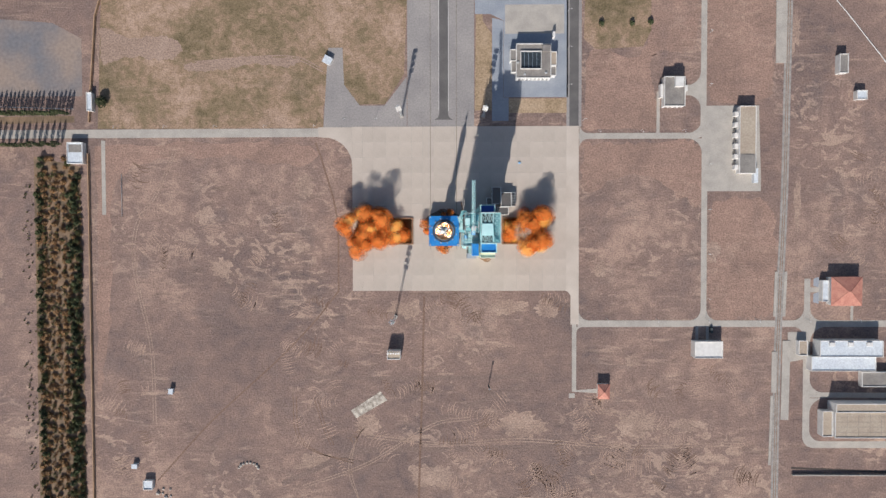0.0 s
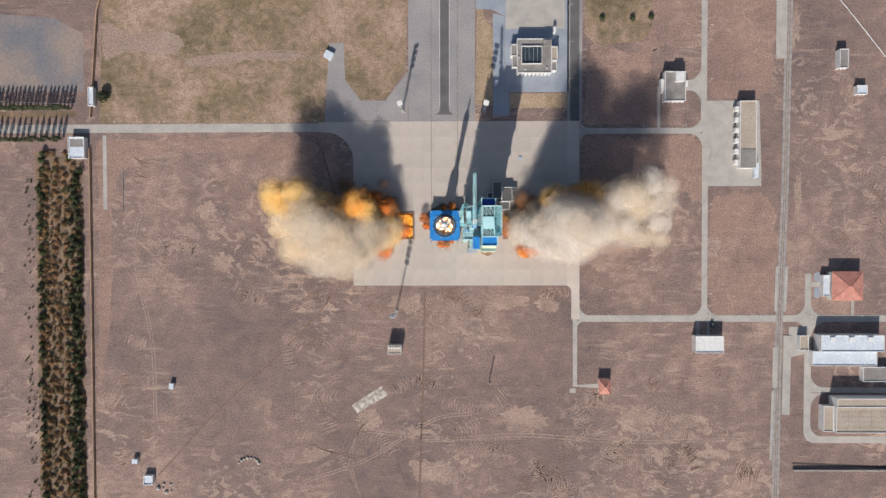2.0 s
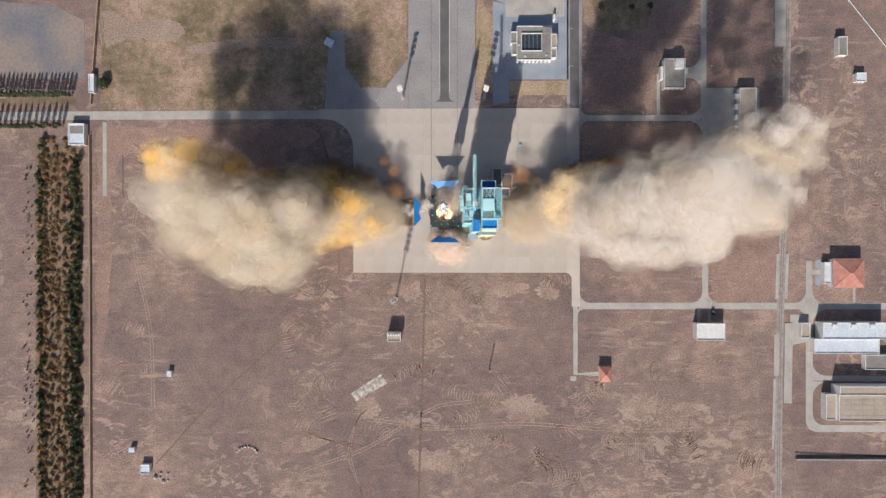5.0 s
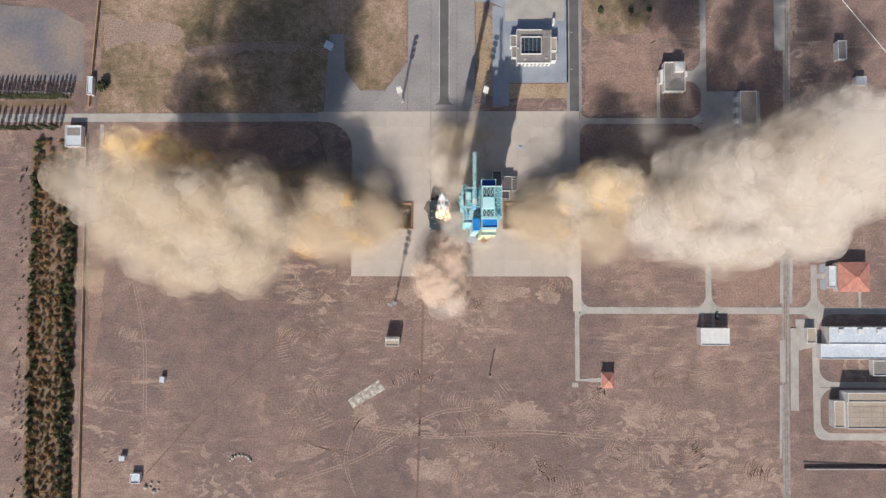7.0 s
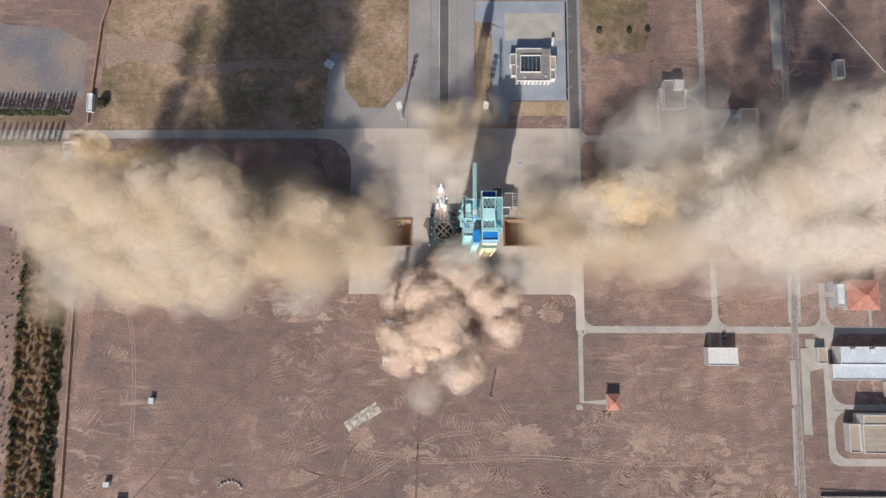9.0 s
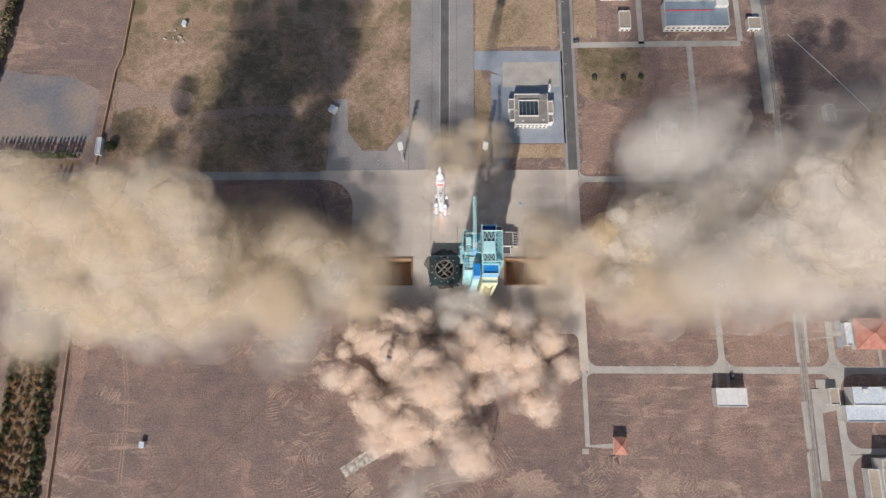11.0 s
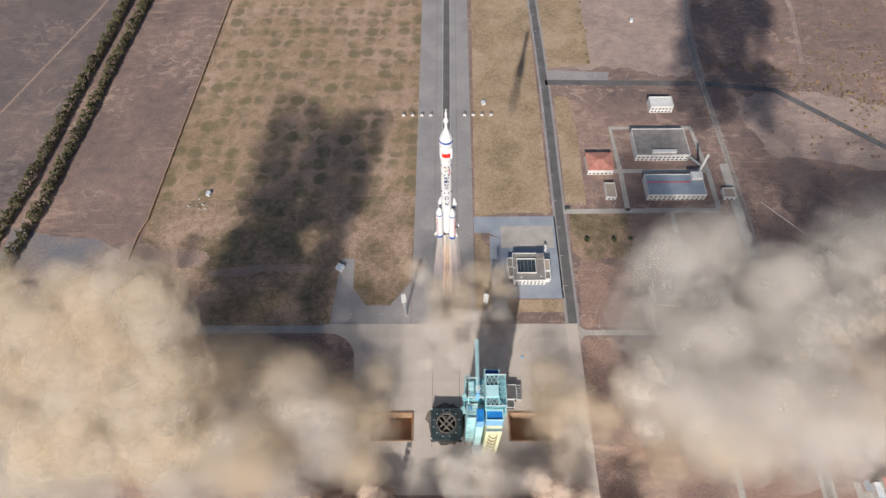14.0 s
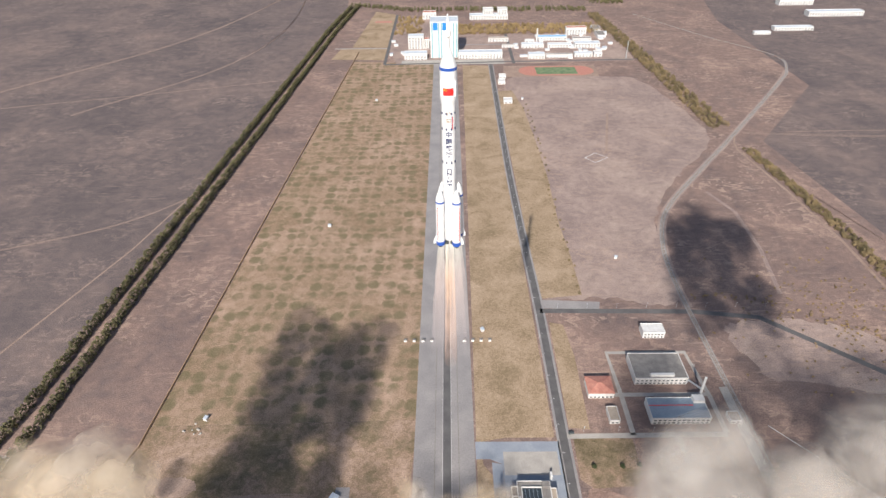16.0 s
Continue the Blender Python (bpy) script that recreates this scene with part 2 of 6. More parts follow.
    m = Matrix.Translation((a + b) / 2) @ d.to_track_quat("Z", "Y").to_matrix().to_4x4() @ Matrix.Diagonal((w, w, d.length, 1))
    bmesh.ops.transform(bm, matrix=m, verts=r["verts"])


def lathe(bm, profile, seg=32, at=(0, 0, 0)):
    """A turned body from (radius, height) pairs."""
    rings = []
    for r, z in profile:
        rings.append([bm.verts.new((at[0] + r * math.cos(2 * math.pi * i / seg), at[1] + r * math.sin(2 * math.pi * i / seg), at[2] + z)) for i in range(seg)])
    for p, q in zip(rings, rings[1:]):
        for i in range(seg):
            bm.faces.new((p[i], p[(i + 1) % seg], q[(i + 1) % seg], q[i]))
    bm.faces.new(rings[0][::-1])
    bm.faces.new(rings[-1])
    return bm


def slab(pts, z0, z1, bm=None):
    """A flat plate with upright edges over an outline."""
    bm = bm or bmesh.new()
    top = [bm.verts.new((x, y, z1)) for x, y in pts]
    low = [bm.verts.new((x, y, z0)) for x, y in pts]
    bm.faces.new(top)
    for i in range(len(pts)):
        j = (i + 1) % len(pts)
        bm.faces.new((low[i], low[j], top[j], top[i]))
    bmesh.ops.recalc_face_normals(bm, faces=bm.faces[:])
    return bm


def ribbon(line, width, z1, z0=-0.05, bm=None):
    """A road: a plate of constant width along a line of points."""
    p = [Vector(q) for q in line]
    left, right = [], []
    for i, v in enumerate(p):
        d = (p[min(i + 1, len(p) - 1)] - p[max(i - 1, 0)]).normalized()
        nrm = Vector((-d.y, d.x)) * width / 2
        left.append(v + nrm)
        right.append(v - nrm)
    return slab([tuple(v) for v in left + right[::-1]], z0, z1, bm)


def arc(cx, cy, r, a0, a1, n=8):
    return [(cx + r * math.cos(radians(a0 + (a1 - a0) * i / n)), cy + r * math.sin(radians(a0 + (a1 - a0) * i / n))) for i in range(n + 1)]


def curve_line(pts, n=8):
    """A smooth line through points (Catmull-Rom)."""
    p = [Vector(q) for q in pts]
    p = [2 * p[0] - p[1]] + p + [2 * p[-1] - p[-2]]
    out = []
    for a, b, c, d in zip(p, p[1:], p[2:], p[3:]):
        for i in range(n):
            t = i / n
            out.append(0.5 * (2 * b + (c - a) * t + (2 * a - 5 * b + 4 * c - d) * t * t + (3 * b - a - 3 * c + d) * t ** 3))
    return [tuple(v) for v in out] + [tuple(p[-2])]


def structure(name, bm, material, label=""):
    return tagged(part(name, bm, material, None, label), kind="structure")


# ---- ground, apron and roads ----
def holed(xs, ys, holes, z):
    """A level sheet of rectangles between the lines xs and ys, without the cells in holes."""
    bm = bmesh.new()
    v = {(i, j): bm.verts.new((x, y, z)) for i, x in enumerate(xs) for j, y in enumerate(ys)}
    for i in range(len(xs) - 1):
        for j in range(len(ys) - 1):
            if (i, j) not in holes:
                bm.faces.new((v[i, j], v[i + 1, j], v[i + 1, j + 1], v[i, j + 1]))
    return bm


PX, PY = [-4900, -54, -24.5, -7.5, 8.5, 46, 76, 4900], [-4900, -9.5, -7.5, 7.5, 9.5, 4900]
PITS = {(1, 1), (1, 2), (1, 3), (5, 1), (5, 2), (5, 3), (3, 2)}
structure("ground", holed(PX, PY, PITS, 0), DESERT, "brown desert soil with wheel ruts")

# apron: a bed with concrete slabs cast round the pits
bed = bmesh.new()
AX = [-70, -62, -54, -44.2, -34.3, -24.5, -16, -7.5, 8.5, 17.8, 27.2, 36.6, 46, 56, 66, 76, 85, 94]
AY = [-46, -33.8, -21.6, -9.5, 9.5, 21.2, 33, 44.7, 56.5, 68.2, 80]
hollow = {(i, 3) for i in range(len(AX) - 1) if -54 <= AX[i] < -24.5 or 46 <= AX[i] < 76 or AX[i] == -7.5}
apron = structure("apron", holed(AX, AY, hollow, 0.05), PAVING, "pale concrete launch apron of cast slabs")
slab_mesh = {}
for i in range(len(AX) - 1):
    for j in range(len(AY) - 1):
        if (i, j) in hollow:
            continue
        size = (round(AX[i + 1] - AX[i], 2), round(AY[j + 1] - AY[j], 2))
        if size not in slab_mesh:
            bm = boxes((0.07, size[0] - 0.07, 0.07, size[1] - 0.07, 0, 0.1))
            slab_mesh[size] = bpy.data.meshes.new("concrete_slab")
            bm.to_mesh(slab_mesh[size])
            bm.free()
            slab_mesh[size].materials.append(CONCRETE)
        ob = new("concrete_slab", slab_mesh[size])
        ob.parent = apron
        ob.location = (AX[i], AY[j], 0.03)
part("edge_slab", slab([(94, 80), (94, -46)] + arc(92.5, -51, 5, 90, 0, 6)[1:] + [(97.5, -72), (103.8, -72), (103.3, 80)], -0.3, 0.12), CONCRETE, apron)
part("edge_slab", slab([(-70, 50), (-70, 79.6), (-96, 79.6), (-96, 72)] + arc(-92, 50, 22, 90, 0, 8)[1:], -0.3, 0.12), CONCRETE, apron)
structure("platform_rails", boxes((-10.2, -9.8, -14, 1165, 0.1, 0.2), (9.8, 10.2, -14, 1165, 0.1, 0.2)), SCALE_STEEL, "rusty rails of the mobile platform")

# broad changes of soil
def blotch(pts, jitter, seed):
    """A soil outline with a wandering edge."""
    r2 = random.Random(seed)
    line = curve_line(pts + [pts[0]], 10)[:-1]
    return [(x + r2.uniform(-jitter, jitter), y + r2.uniform(-jitter, jitter)) for x, y in line]


structure("gravel_plain", slab([(-3600, -900), (-404, -900), (-404, 60), (-392, 198), (-312, 1421), (-290, 1690), (-330, 2100), (-500, 3200), (-3600, 3200)], -0.05, 0.012), GRAVEL, "dark purple-brown gravel plain")
structure("gravel_plain", slab([(520, 760), (720, 1010), (720, 1500), (900, 2400), (3600, 3000), (3600, 500), (1200, 400), (560, 440)], -0.05, 0.012), GRAVEL, "dark purple-brown gravel plain")
structure("pale_plain", slab(blotch([(112, 366), (180, 368), (256, 366), (274, 520), (340, 640), (440, 790), (400, 1040), (330, 1076), (132, 1076), (120, 860), (118, 560)], 3, 4), -0.05, 0.015), PINK, "pale pinkish bare soil")
structure("pale_plain", slab(blotch([(300, 250), (400, 230), (480, 190), (440, 300), (360, 330), (290, 320)], 4, 6), -0.05, 0.015), PINK)

REDDISH = earth("reddish_soil", [(0.32, (0.22, 0.15, 0.128)), (0.46, (0.285, 0.19, 0.155)), (0.58, (0.335, 0.22, 0.178)), (0.70, (0.42, 0.285, 0.225))], 0.02, scuffs=0.35)
structure("reddish_soil", slab(blotch([(107, 77), (150, 77), (162, 78), (162, 100), (158, 128), (166, 136), (190, 138), (192, 180), (162, 184), (150, 134), (112, 136)], 1.5, 12), -0.05, 0.012), REDDISH, "reddish bare soil between paved ways")
structure("reddish_soil", slab(blotch([(203, 98), (246, 100), (250, 128), (249, 184), (203, 184), (201, 130)], 1.5, 13), -0.05, 0.012), REDDISH)
structure("reddish_soil", slab(blotch([(106, 66), (150, 67), (196, 66), (195, 20), (150, 44), (108, 30)], 2.5, 14), -0.05, 0.010), REDDISH)
structure("reddish_soil", slab(blotch([(204, 24), (246, 22), (254, -10), (252, -60), (230, -66), (204, -64)], 2.0, 15), -0.05, 0.010), REDDISH)
structure("reddish_soil", slab(blotch([(-268, 66), (-180, 68), (-104, 66), (-110, 50), (-180, 58), (-250, 40), (-258, -60), (-268, -120)], 2.0, 16), -0.05, 0.010), REDDISH)

# grassed fields
structure("field_west", slab([(-260, 200), (-27.5, 205), (-27.5, 1170), (-208, 1195)], -0.05, 0.03), GRASS, "dry grass field with planted patches")
structure("field_near", slab([(-266, 79), (-92, 79), (-92, 95), (-84, 118), (-84, 139), (-78, 139), (-78, 112), (-66, 97), (-45, 97), (-30, 120), (-27.5, 180), (-27.5, 204.8), (-260, 199.8), (-262, 178)], -0.05, 0.03), GRASS_NEAR, "patchy green and tan grass by the apron")
structure("field_east", slab([(24, 92), (37, 92), (37, 150), (30, 160), (30, 182), (50, 186), (92, 186), (92, 1155), (36, 1160)], -0.05, 0.03), STRAW, "straw-coloured grass strip")
structure("grass_verge", slab([(50, 90), (94, 90), (94, 101), (50, 101)], -0.05, 0.09), STRAW)
structure("grass_patch", slab([(107, 146), (116, 138), (152, 140), (158, 152), (158, 184), (108, 188)], -0.05, 0.04), GRASS_NEAR)
structure("grass_plot", slab([(106, 196), (124, 194), (126, 280), (122, 326), (108, 330)], -0.05, 0.04), STRAW)
structure("roadside_grass", slab([(103, 368)] + [(151, 374), (151, 445), (148, 514), (151, 653), (148, 792), (143, 917), (130, 1004)] + [(101, 1000)], -0.05, 0.04), STRAW)

# ways
structure("crawler_way", slab([(-27.5, 79.5), (-27.5, 1168), (23.5, 1168), (23.5, 79.5)], -0.05, 0.06), GREYLOT, "wide grey asphalt way with rails")
structure("crawler_way_centre", slab(arc(-8.2, 90, 5, -100, 0, 5) + [(-3.2, 1168), (3.6, 1168)] + arc(8.6, 90, 5, 180, 280, 5), -0.05, 0.1), ASPHALT)
for x in (-3.5, 3.9):
    structure("edge_line", boxes((x - 0.12, x + 0.12, 92, 1166, 0.06, 0.11)), WHITE)
structure("side_lot", slab([(-92, 79.4), (-28, 79.4), (-28, 118), (-45, 96), (-64, 96), (-76, 112), (-77, 140), (-88, 140)], -0.05, 0.05), GREYLOT)
structure("road_west", ribbon([(-372, 75), (-92, 75.5)], 6.5, 0.1), PAVING)
structure("road_north", ribbon(curve_line([(99.6, 79.5), (99.6, 200), (100, 348), (97, 500), (95, 672), (96, 900), (98, 1165)]), 7, 0.1), ASPHALT, "long asphalt road")
for x in (-4.6, 4.6):
    structure("road_shoulder", ribbon(curve_line([(99.6 + x, 79.5), (99.6 + x, 200), (100 + x, 348), (97 + x, 500), (95 + x, 672), (96 + x, 900), (98 + x, 1165)]), 2.2, 0.07), GREYLOT)
structure("road_east", ribbon([(103, 72.3), (192, 72.3)] + arc(192, 78.3, 6, -90, 0, 5)[1:] + [(198, 190)], 4.4, 0.1), PAVING)
structure("road_cross", ribbon([(103, -71.5), (420, -71.5)], 5, 0.11), PAVING)
structure("road_lane", ribbon([(199, 72), (199.4, -69)], 4.4, 0.1), PAVING)
structure("parking", slab([(197, 30), (242, 30), (242, 40), (240, 95), (198, 95)], -0.05, 0.09), PAVING)
structure("path_hut", ribbon([(100.4, -72), (100.4, -123.5), (118, -123.5)], 3.4, 0.1), PAVING)
structure("path_store", slab([(96.5, -129), (101, -129), (101, -125.4), (96.5, -125.4)], -0.05, 0.09), PAVING)
structure("path_west", ribbon([(-262, 70), (-262, 13)], 3, 0.09), PAVING)
structure("road_plant", ribbon([(278.4, -71), (278.6, -136)] + arc(284.6, -159, 6, 180, 270, 5) + [(420, -165)], 5.2, 0.1), PAVING)
structure("path_plant", ribbon([(279, -126.5), (420, -127)], 4, 0.09), PAVING)
structure("road_house", ribbon([(278.4, -71), (278.4, -37)], 4.6, 0.09), PAVING)
structure("road_upper", ribbon([(101, 348), (262, 345), (330, 335), (416, 256), (520, 170)], 7, 0.1), ASPHALT)
structure("layby_upper", slab([(104, 352), (165, 350), (168, 362), (104, 366)], -0.05, 0.08), GREYLOT)
structure("road_camp", ribbon([(103, 187), (198, 188), (240, 188)], 5, 0.09), PAVING)
structure("road_camp_inner", ribbon([(160, 188), (160, 228), (158, 285), (235, 285), (240, 230), (240, 190)], 4.5, 0.09), PAVING)
structure("road_camp_mid", ribbon([(152, 232), (240, 232)], 4.5, 0.085), PAVING)
rail_line = curve_line([(254, -320), (255.1, -206), (256, -105), (257.8, -40), (260, 25), (261.1, 110), (261.9, 174), (261, 280), (261, 395), (270, 473), (300, 553), (385, 665), (485, 790), (660, 1017), (717, 1099), (737, 1200), (639, 1351), (517, 1574)])
structure("railway_bed", ribbon(rail_line, 5.5, 0.12), mat("ballast", (0.25, 0.23, 0.215), (0.36, 0.33, 0.31), 0.3, 0.95), "grey ballast of a railway line")
for off in (-0.75, 0.75):
    structure("railway_rail", ribbon([(x + off, y) for x, y in rail_line], 0.3, 0.32), RUST)
structure("road_lot_blue", slab([(24, 165), (24, 182), (95, 182), (95, 102), (46, 102), (46, 160), (36, 165)], -0.05, 0.07), BLUEPAVE, "blue-grey paving round a low building")
structure("path_blue", slab([(37.2, 84), (49.8, 84), (49.8, 101.8), (45.8, 101.8), (45.8, 160), (37.2, 162)], -0.05, 0.065), BLUEPAVE)
structure("lot_concrete", slab([(47, 150), (92, 150), (92, 172), (47, 172)], -0.05, 0.09), PAVING)
structure("lot_west", slab([(-380, 104), (-277.5, 104), (-277.5, 148), (-300, 160), (-340, 163), (-380, 172)], -0.05, 0.05), RUSTLOT)
structure("lot_concrete_pad", slab([(-72, -139), (-68, -145), (-44, -131), (-49, -124)], -0.05, 0.1), mat("worn_white_concrete", (0.24, 0.2, 0.17), (0.62, 0.56, 0.48), 0.35, 0.9, fine=6), "isolated worn concrete pad")
structure("rail_platform", ribbon([(253.7, -93), (253.4, -124.7)], 3.6, 0.5), PAVING)
structure("rail_platform", ribbon([(262.9, -84.5), (262, -145.7)], 6, 0.5), PAVING)
structure("rail_platform", ribbon([(256.2, 127), (256, 240)], 8, 0.5), PAVING)


# flame pits: sloping heat-stained walls under the apron
def pit(x0, x1, y0, y1, depth, slope_side):
    bm = bmesh.new()
    z = -depth
    lo0 = x0 + (14 if slope_side < 0 else 0)
    lo1 = x1 - (14 if slope_side > 0 else 0)
    t = [bm.verts.new(c) for c in ((x0, y0, 0.1), (x1, y0, 0.1), (x1, y1, 0.1), (x0, y1, 0.1))]
    b = [bm.verts.new(c) for c in ((lo0, y0, z), (lo1, y0, z), (lo1, y1, z), (lo0, y1, z))]
    bm.faces.new(b)
    for i in range(4):
        j = (i + 1) % 4
        bm.faces.new((t[j], t[i], b[i], b[j]))
    return bm


structure("flame_pit_west", pit(-54, -24.5, -9.5, 9.5, 14, -1), FIRECLAY, "heat-stained concrete flame pit")
structure("flame_pit_east", pit(46, 76, -9.5, 9.5, 14, 1), FIRECLAY, "heat-stained concrete flame pit")
structure("flame_pit_centre", pit(-7.5, 8.5, -7.5, 7.5, 16, 0), SOOT_AND_SHADE)
for x0, x1 in ((-55.2, -23.2), (44.6, 77.2)):
    structure("pit_kerb", boxes((x0, x1, 9.5, 10.4, 0.1, 0.9), (x0, x1, -10.4, -9.5, 0.1, 0.9), ((x1 - 1.3) if x0 < 0 else x0, x1 if x0 < 0 else x0 + 1.3, -9.5, 9.5, 0.1, 0.9)), RUST, "rust-brown kerb round the flame pit")
structure("hedge_bed", slab([(-316, 58), (-280, 50), (-279, -300), (-316, -300)], -0.05, 0.04), HEDGE_BED, "leaf litter and dry scrub under a hedge")
structure("hedge_bed", slab([(-380, 82), (-284, 84), (-284, 89), (-380, 88)], -0.05, 0.05), HEDGE_BED)


# ---- wheel tracks, ruts and a painted wall shadow in the soil ----
def trail(line, width, material, z=0.02):
    structure("dirt_track", ribbon(curve_line(line), width, z, -0.05), material)


trail([(-81, -46), (-100, -70), (-129, -100), (-180, -147), (-223, -194)], 1.2, DARK_SOIL)
trail([(-15, -50), (-15.4, -66), (-17, -130), (-19.3, -198), (-22, -300)], 1.6, DARK_SOIL)
trail([(-81, -46), (-82, 10), (-92, 50), (-98, 68)], 1.3, DARK_SOIL)
for o in (0, 2.2):
    trail([(-208 + o, 61), (-222 + o, 30), (-238 + o, 5), (-240 + o, -30), (-228 + o, -90), (-226 + o, -150)], 0.7, PALE_SOIL)
    trail([(-268 + o, 160), (-262 + o, 120), (-250 + o, 100), (-244 + o, 82)], 0.8, PALE_SOIL)
    trail([(-60, -160 + o), (0, -166 + o), (60, -163 + o), (140, -168 + o), (230, -166 + o)], 0.8, PALE_SOIL)
    trail([(-110, -200 + o), (-60, -182 + o), (-10, -152 + o), (20, -146 + o)], 0.8, PALE_SOIL)
    trail([(-50, -146 + o), (-66, -158), (-72 - o, -185), (-64, -215)], 0.7, PALE_SOIL)
    trail([(-190, 128 + o), (-120, 132 + o), (-92, 122 + o)], 0.9, PALE_SOIL, 0.05)
    trail([(120, -140 + o), (160, -150 + o), (185, -165 + o)], 0.7, PALE_SOIL)
    trail([(-700, 420 + o), (-450, 520 + o), (-330, 640 + o)], 1.2, PALE_SOIL)
    trail([(-700, 900 + o * 2), (-480, 1200 + o * 2), (-420, 1600 + o * 2), (-500, 2300)], 2.0, PALE_SOIL)
    trail([(500, 790 + o * 2), (800, 770 + o * 2), (1300, 800 + o * 2)], 1.5, PALE_SOIL)
    trail([(470, 730 + o), (520, 560), (560, 420 + o)], 1.2, PALE_SOIL)
    trail([(560 + o, 795), (700, 796 + o), (1300, 800)], 1.2, PALE_SOIL)
PACKED = earth("packed_soil", [(0.3, (0.19, 0.138, 0.122)), (0.7, (0.25, 0.178, 0.152))], 0.06)
trail([(-126, -196.6), (-99.5, -184.6), (-64, -171), (-9, -169.6), (76, -167.5), (158, -170.4)], 4.0, PACKED, 0.016)
trail([(-108, -112.7), (-38, -114), (32, -113.1), (76, -111.3)], 3.0, PACKED, 0.012)
trail([(-9, -147.8), (32, -130.2), (62, -119)], 3.4, PACKED, 0.014)
for o in (0, 2.4):
    trail([(-117 + o, -128), (-114.5 + o, -158), (-99 + o, -172), (-70, -178 - o)], 0.8, DARK_SOIL)
    trail([(-100 + o, -131), (-94 + o, -152), (-88 + o, -166)], 0.8, DARK_SOIL)
structure("bare_strip", slab(blotch([(-262, 128), (-238, 134), (-212, 131), (-200, 140), (-214, 150), (-240, 148), (-262, 156)], 1.2, 2), -0.05, 0.035), PALE_SOIL, "bare soil strip across the grass")
structure("bare_strip", slab(blotch([(-196, 122), (-170, 124), (-140, 128), (-118, 126), (-110, 131), (-140, 134), (-176, 131), (-198, 128)], 1.0, 5), -0.05, 0.036), PALE_SOIL)
# dark strip painted as the boundary wall's shadow on its north side
structure("wall_shadow_strip", slab([(267.8, -184), (341, -187), (420, -188), (420, -186.6), (341, -185.4), (267.8, -182.4)], -0.05, 0.03), mat("wall_shadow_dark", (0.05, 0.04, 0.04), (0.08, 0.06, 0.05), 0.3))

# rounded corners where the paved ways meet
def fillet(x, y, r, qx, qy, z, material=PAVING):
    """The paved spandrel in the corner at (x, y) that opens toward (qx, qy)."""
    pts = [(x, y)] + [(x + qx * r * (1 - math.cos(a)), y + qy * r * (1 - math.sin(a))) for a in [math.pi / 2 * k / 8 for k in range(9)]]
    structure("road_corner", slab(pts, -0.05, z), material)


for x, y, r, qx, qy in ((196.9, 74.4, 11, -1, 1), (196.9, 70.2, 11, -1, -1), (103.8, 70.2, 7, 1, -1), (103.8, 74.4, 7, 1, 1), (197.2, -69.1, 9, -1, 1), (201.5, -69.1, 9, 1, 1), (103.8, -69.1, 8, 1, 1), (102, -74, 5, 1, -1), (275.9, -69.1, 9, -1, 1), (280.9, -69.1, 9, 1, 1),
                        (275.9, -74, 8, -1, -1), (281, -74, 12, 1, -1), (281.1, -124.5, 10, 1, 1), (281.1, -129, 12, 1, -1), (281.1, -162.5, 9, 1, 1), (195.9, 103, 10, -1, -1), (195.9, 110.5, 11, -1, 1)):
    fillet(x, y, r, qx, qy, 0.095)
structure("annex_drive", ribbon([(182, 106.8), (197, 106.8)], 8, 0.09), PAVING)
structure("annex_path", ribbon([(163.6, 74.5), (163.6, 106)], 2.4, 0.08), PAVING)
structure("shed_drive", ribbon([(194.5, -74), (194.5, -84)], 2.2, 0.08), PAVING)
structure("shed_drive", ribbon([(202.5, -74), (202.5, -84)], 2.2, 0.08), PAVING)
structure("house_path", ribbon([(312.5, -57), (312.5, -69.5)], 2, 0.08), PAVING)
for y0, y1 in ((-43.5, -36), (-56, -47.5)):
    structure("house_court", slab([(283, y0 + 1), (286, y0), (287.1, y0), (287.1, y1), (286, y1), (283, y1 - 1)], -0.05, 0.08), BLUEPAVE)
structure("house_forecourt", slab([(280, -47.4), (287.1, -47.4), (287.1, -43.6), (280, -43.6)], -0.05, 0.085), PAVING)
structure("rail_platform", ribbon([(254.6, -31.5), (253.6, -66)], 2.2, 0.4), PAVING)
structure("rail_platform", ribbon([(261.8, -31.5), (260.6, -66)], 2.2, 0.4), PAVING)
structure("rail_platform", ribbon([(252.2, -127), (251, -181)], 1.8, 0.4), PAVING)
structure("yard_paving", slab([(264, -78), (276, -78), (276, -99), (266, -101), (264, -98)], -0.05, 0.08), PAVING)
structure("boundary_wall", boxes((268, 420, -188.6, -187.9, 0, 2.2)), PAVING, "low pale boundary wall across bare soil")
structure("track_verge", ribbon(curve_line([(261, 352), (261, 395), (270, 473), (300, 553), (385, 665), (485, 790), (660, 1017), (717, 1099)]), 11, 0.03), PINK)
structure("desert_track", ribbon(curve_line([(328, 871), (311, 777), (318, 698), (348, 645)]), 5, 0.04), PINK, "faint grey track curving over bare soil")
structure("desert_track", ribbon([(293, 885), (255, 722)], 3.5, 0.04), PALE_SOIL)
structure("desert_track", ribbon([(470, 752), (466, 728), (483, 600), (493, 470), (492, 380), (494, 200)], 4, 0.04), PALE_SOIL)
structure("desert_track", ribbon([(485, 790), (470, 752)], 3, 0.04), PALE_SOIL)
structure("desert_track", ribbon([(369, 598), (388, 544), (385, 459), (370, 373)], 5, 0.04), PINK)
for o in (0, 9):
    structure("desert_track", ribbon(curve_line([(-1300, 560 + o), (-900, 1040 + o), (-600, 1500 + o), (-380, 2400)]), 3, 0.04), PALE_SOIL)
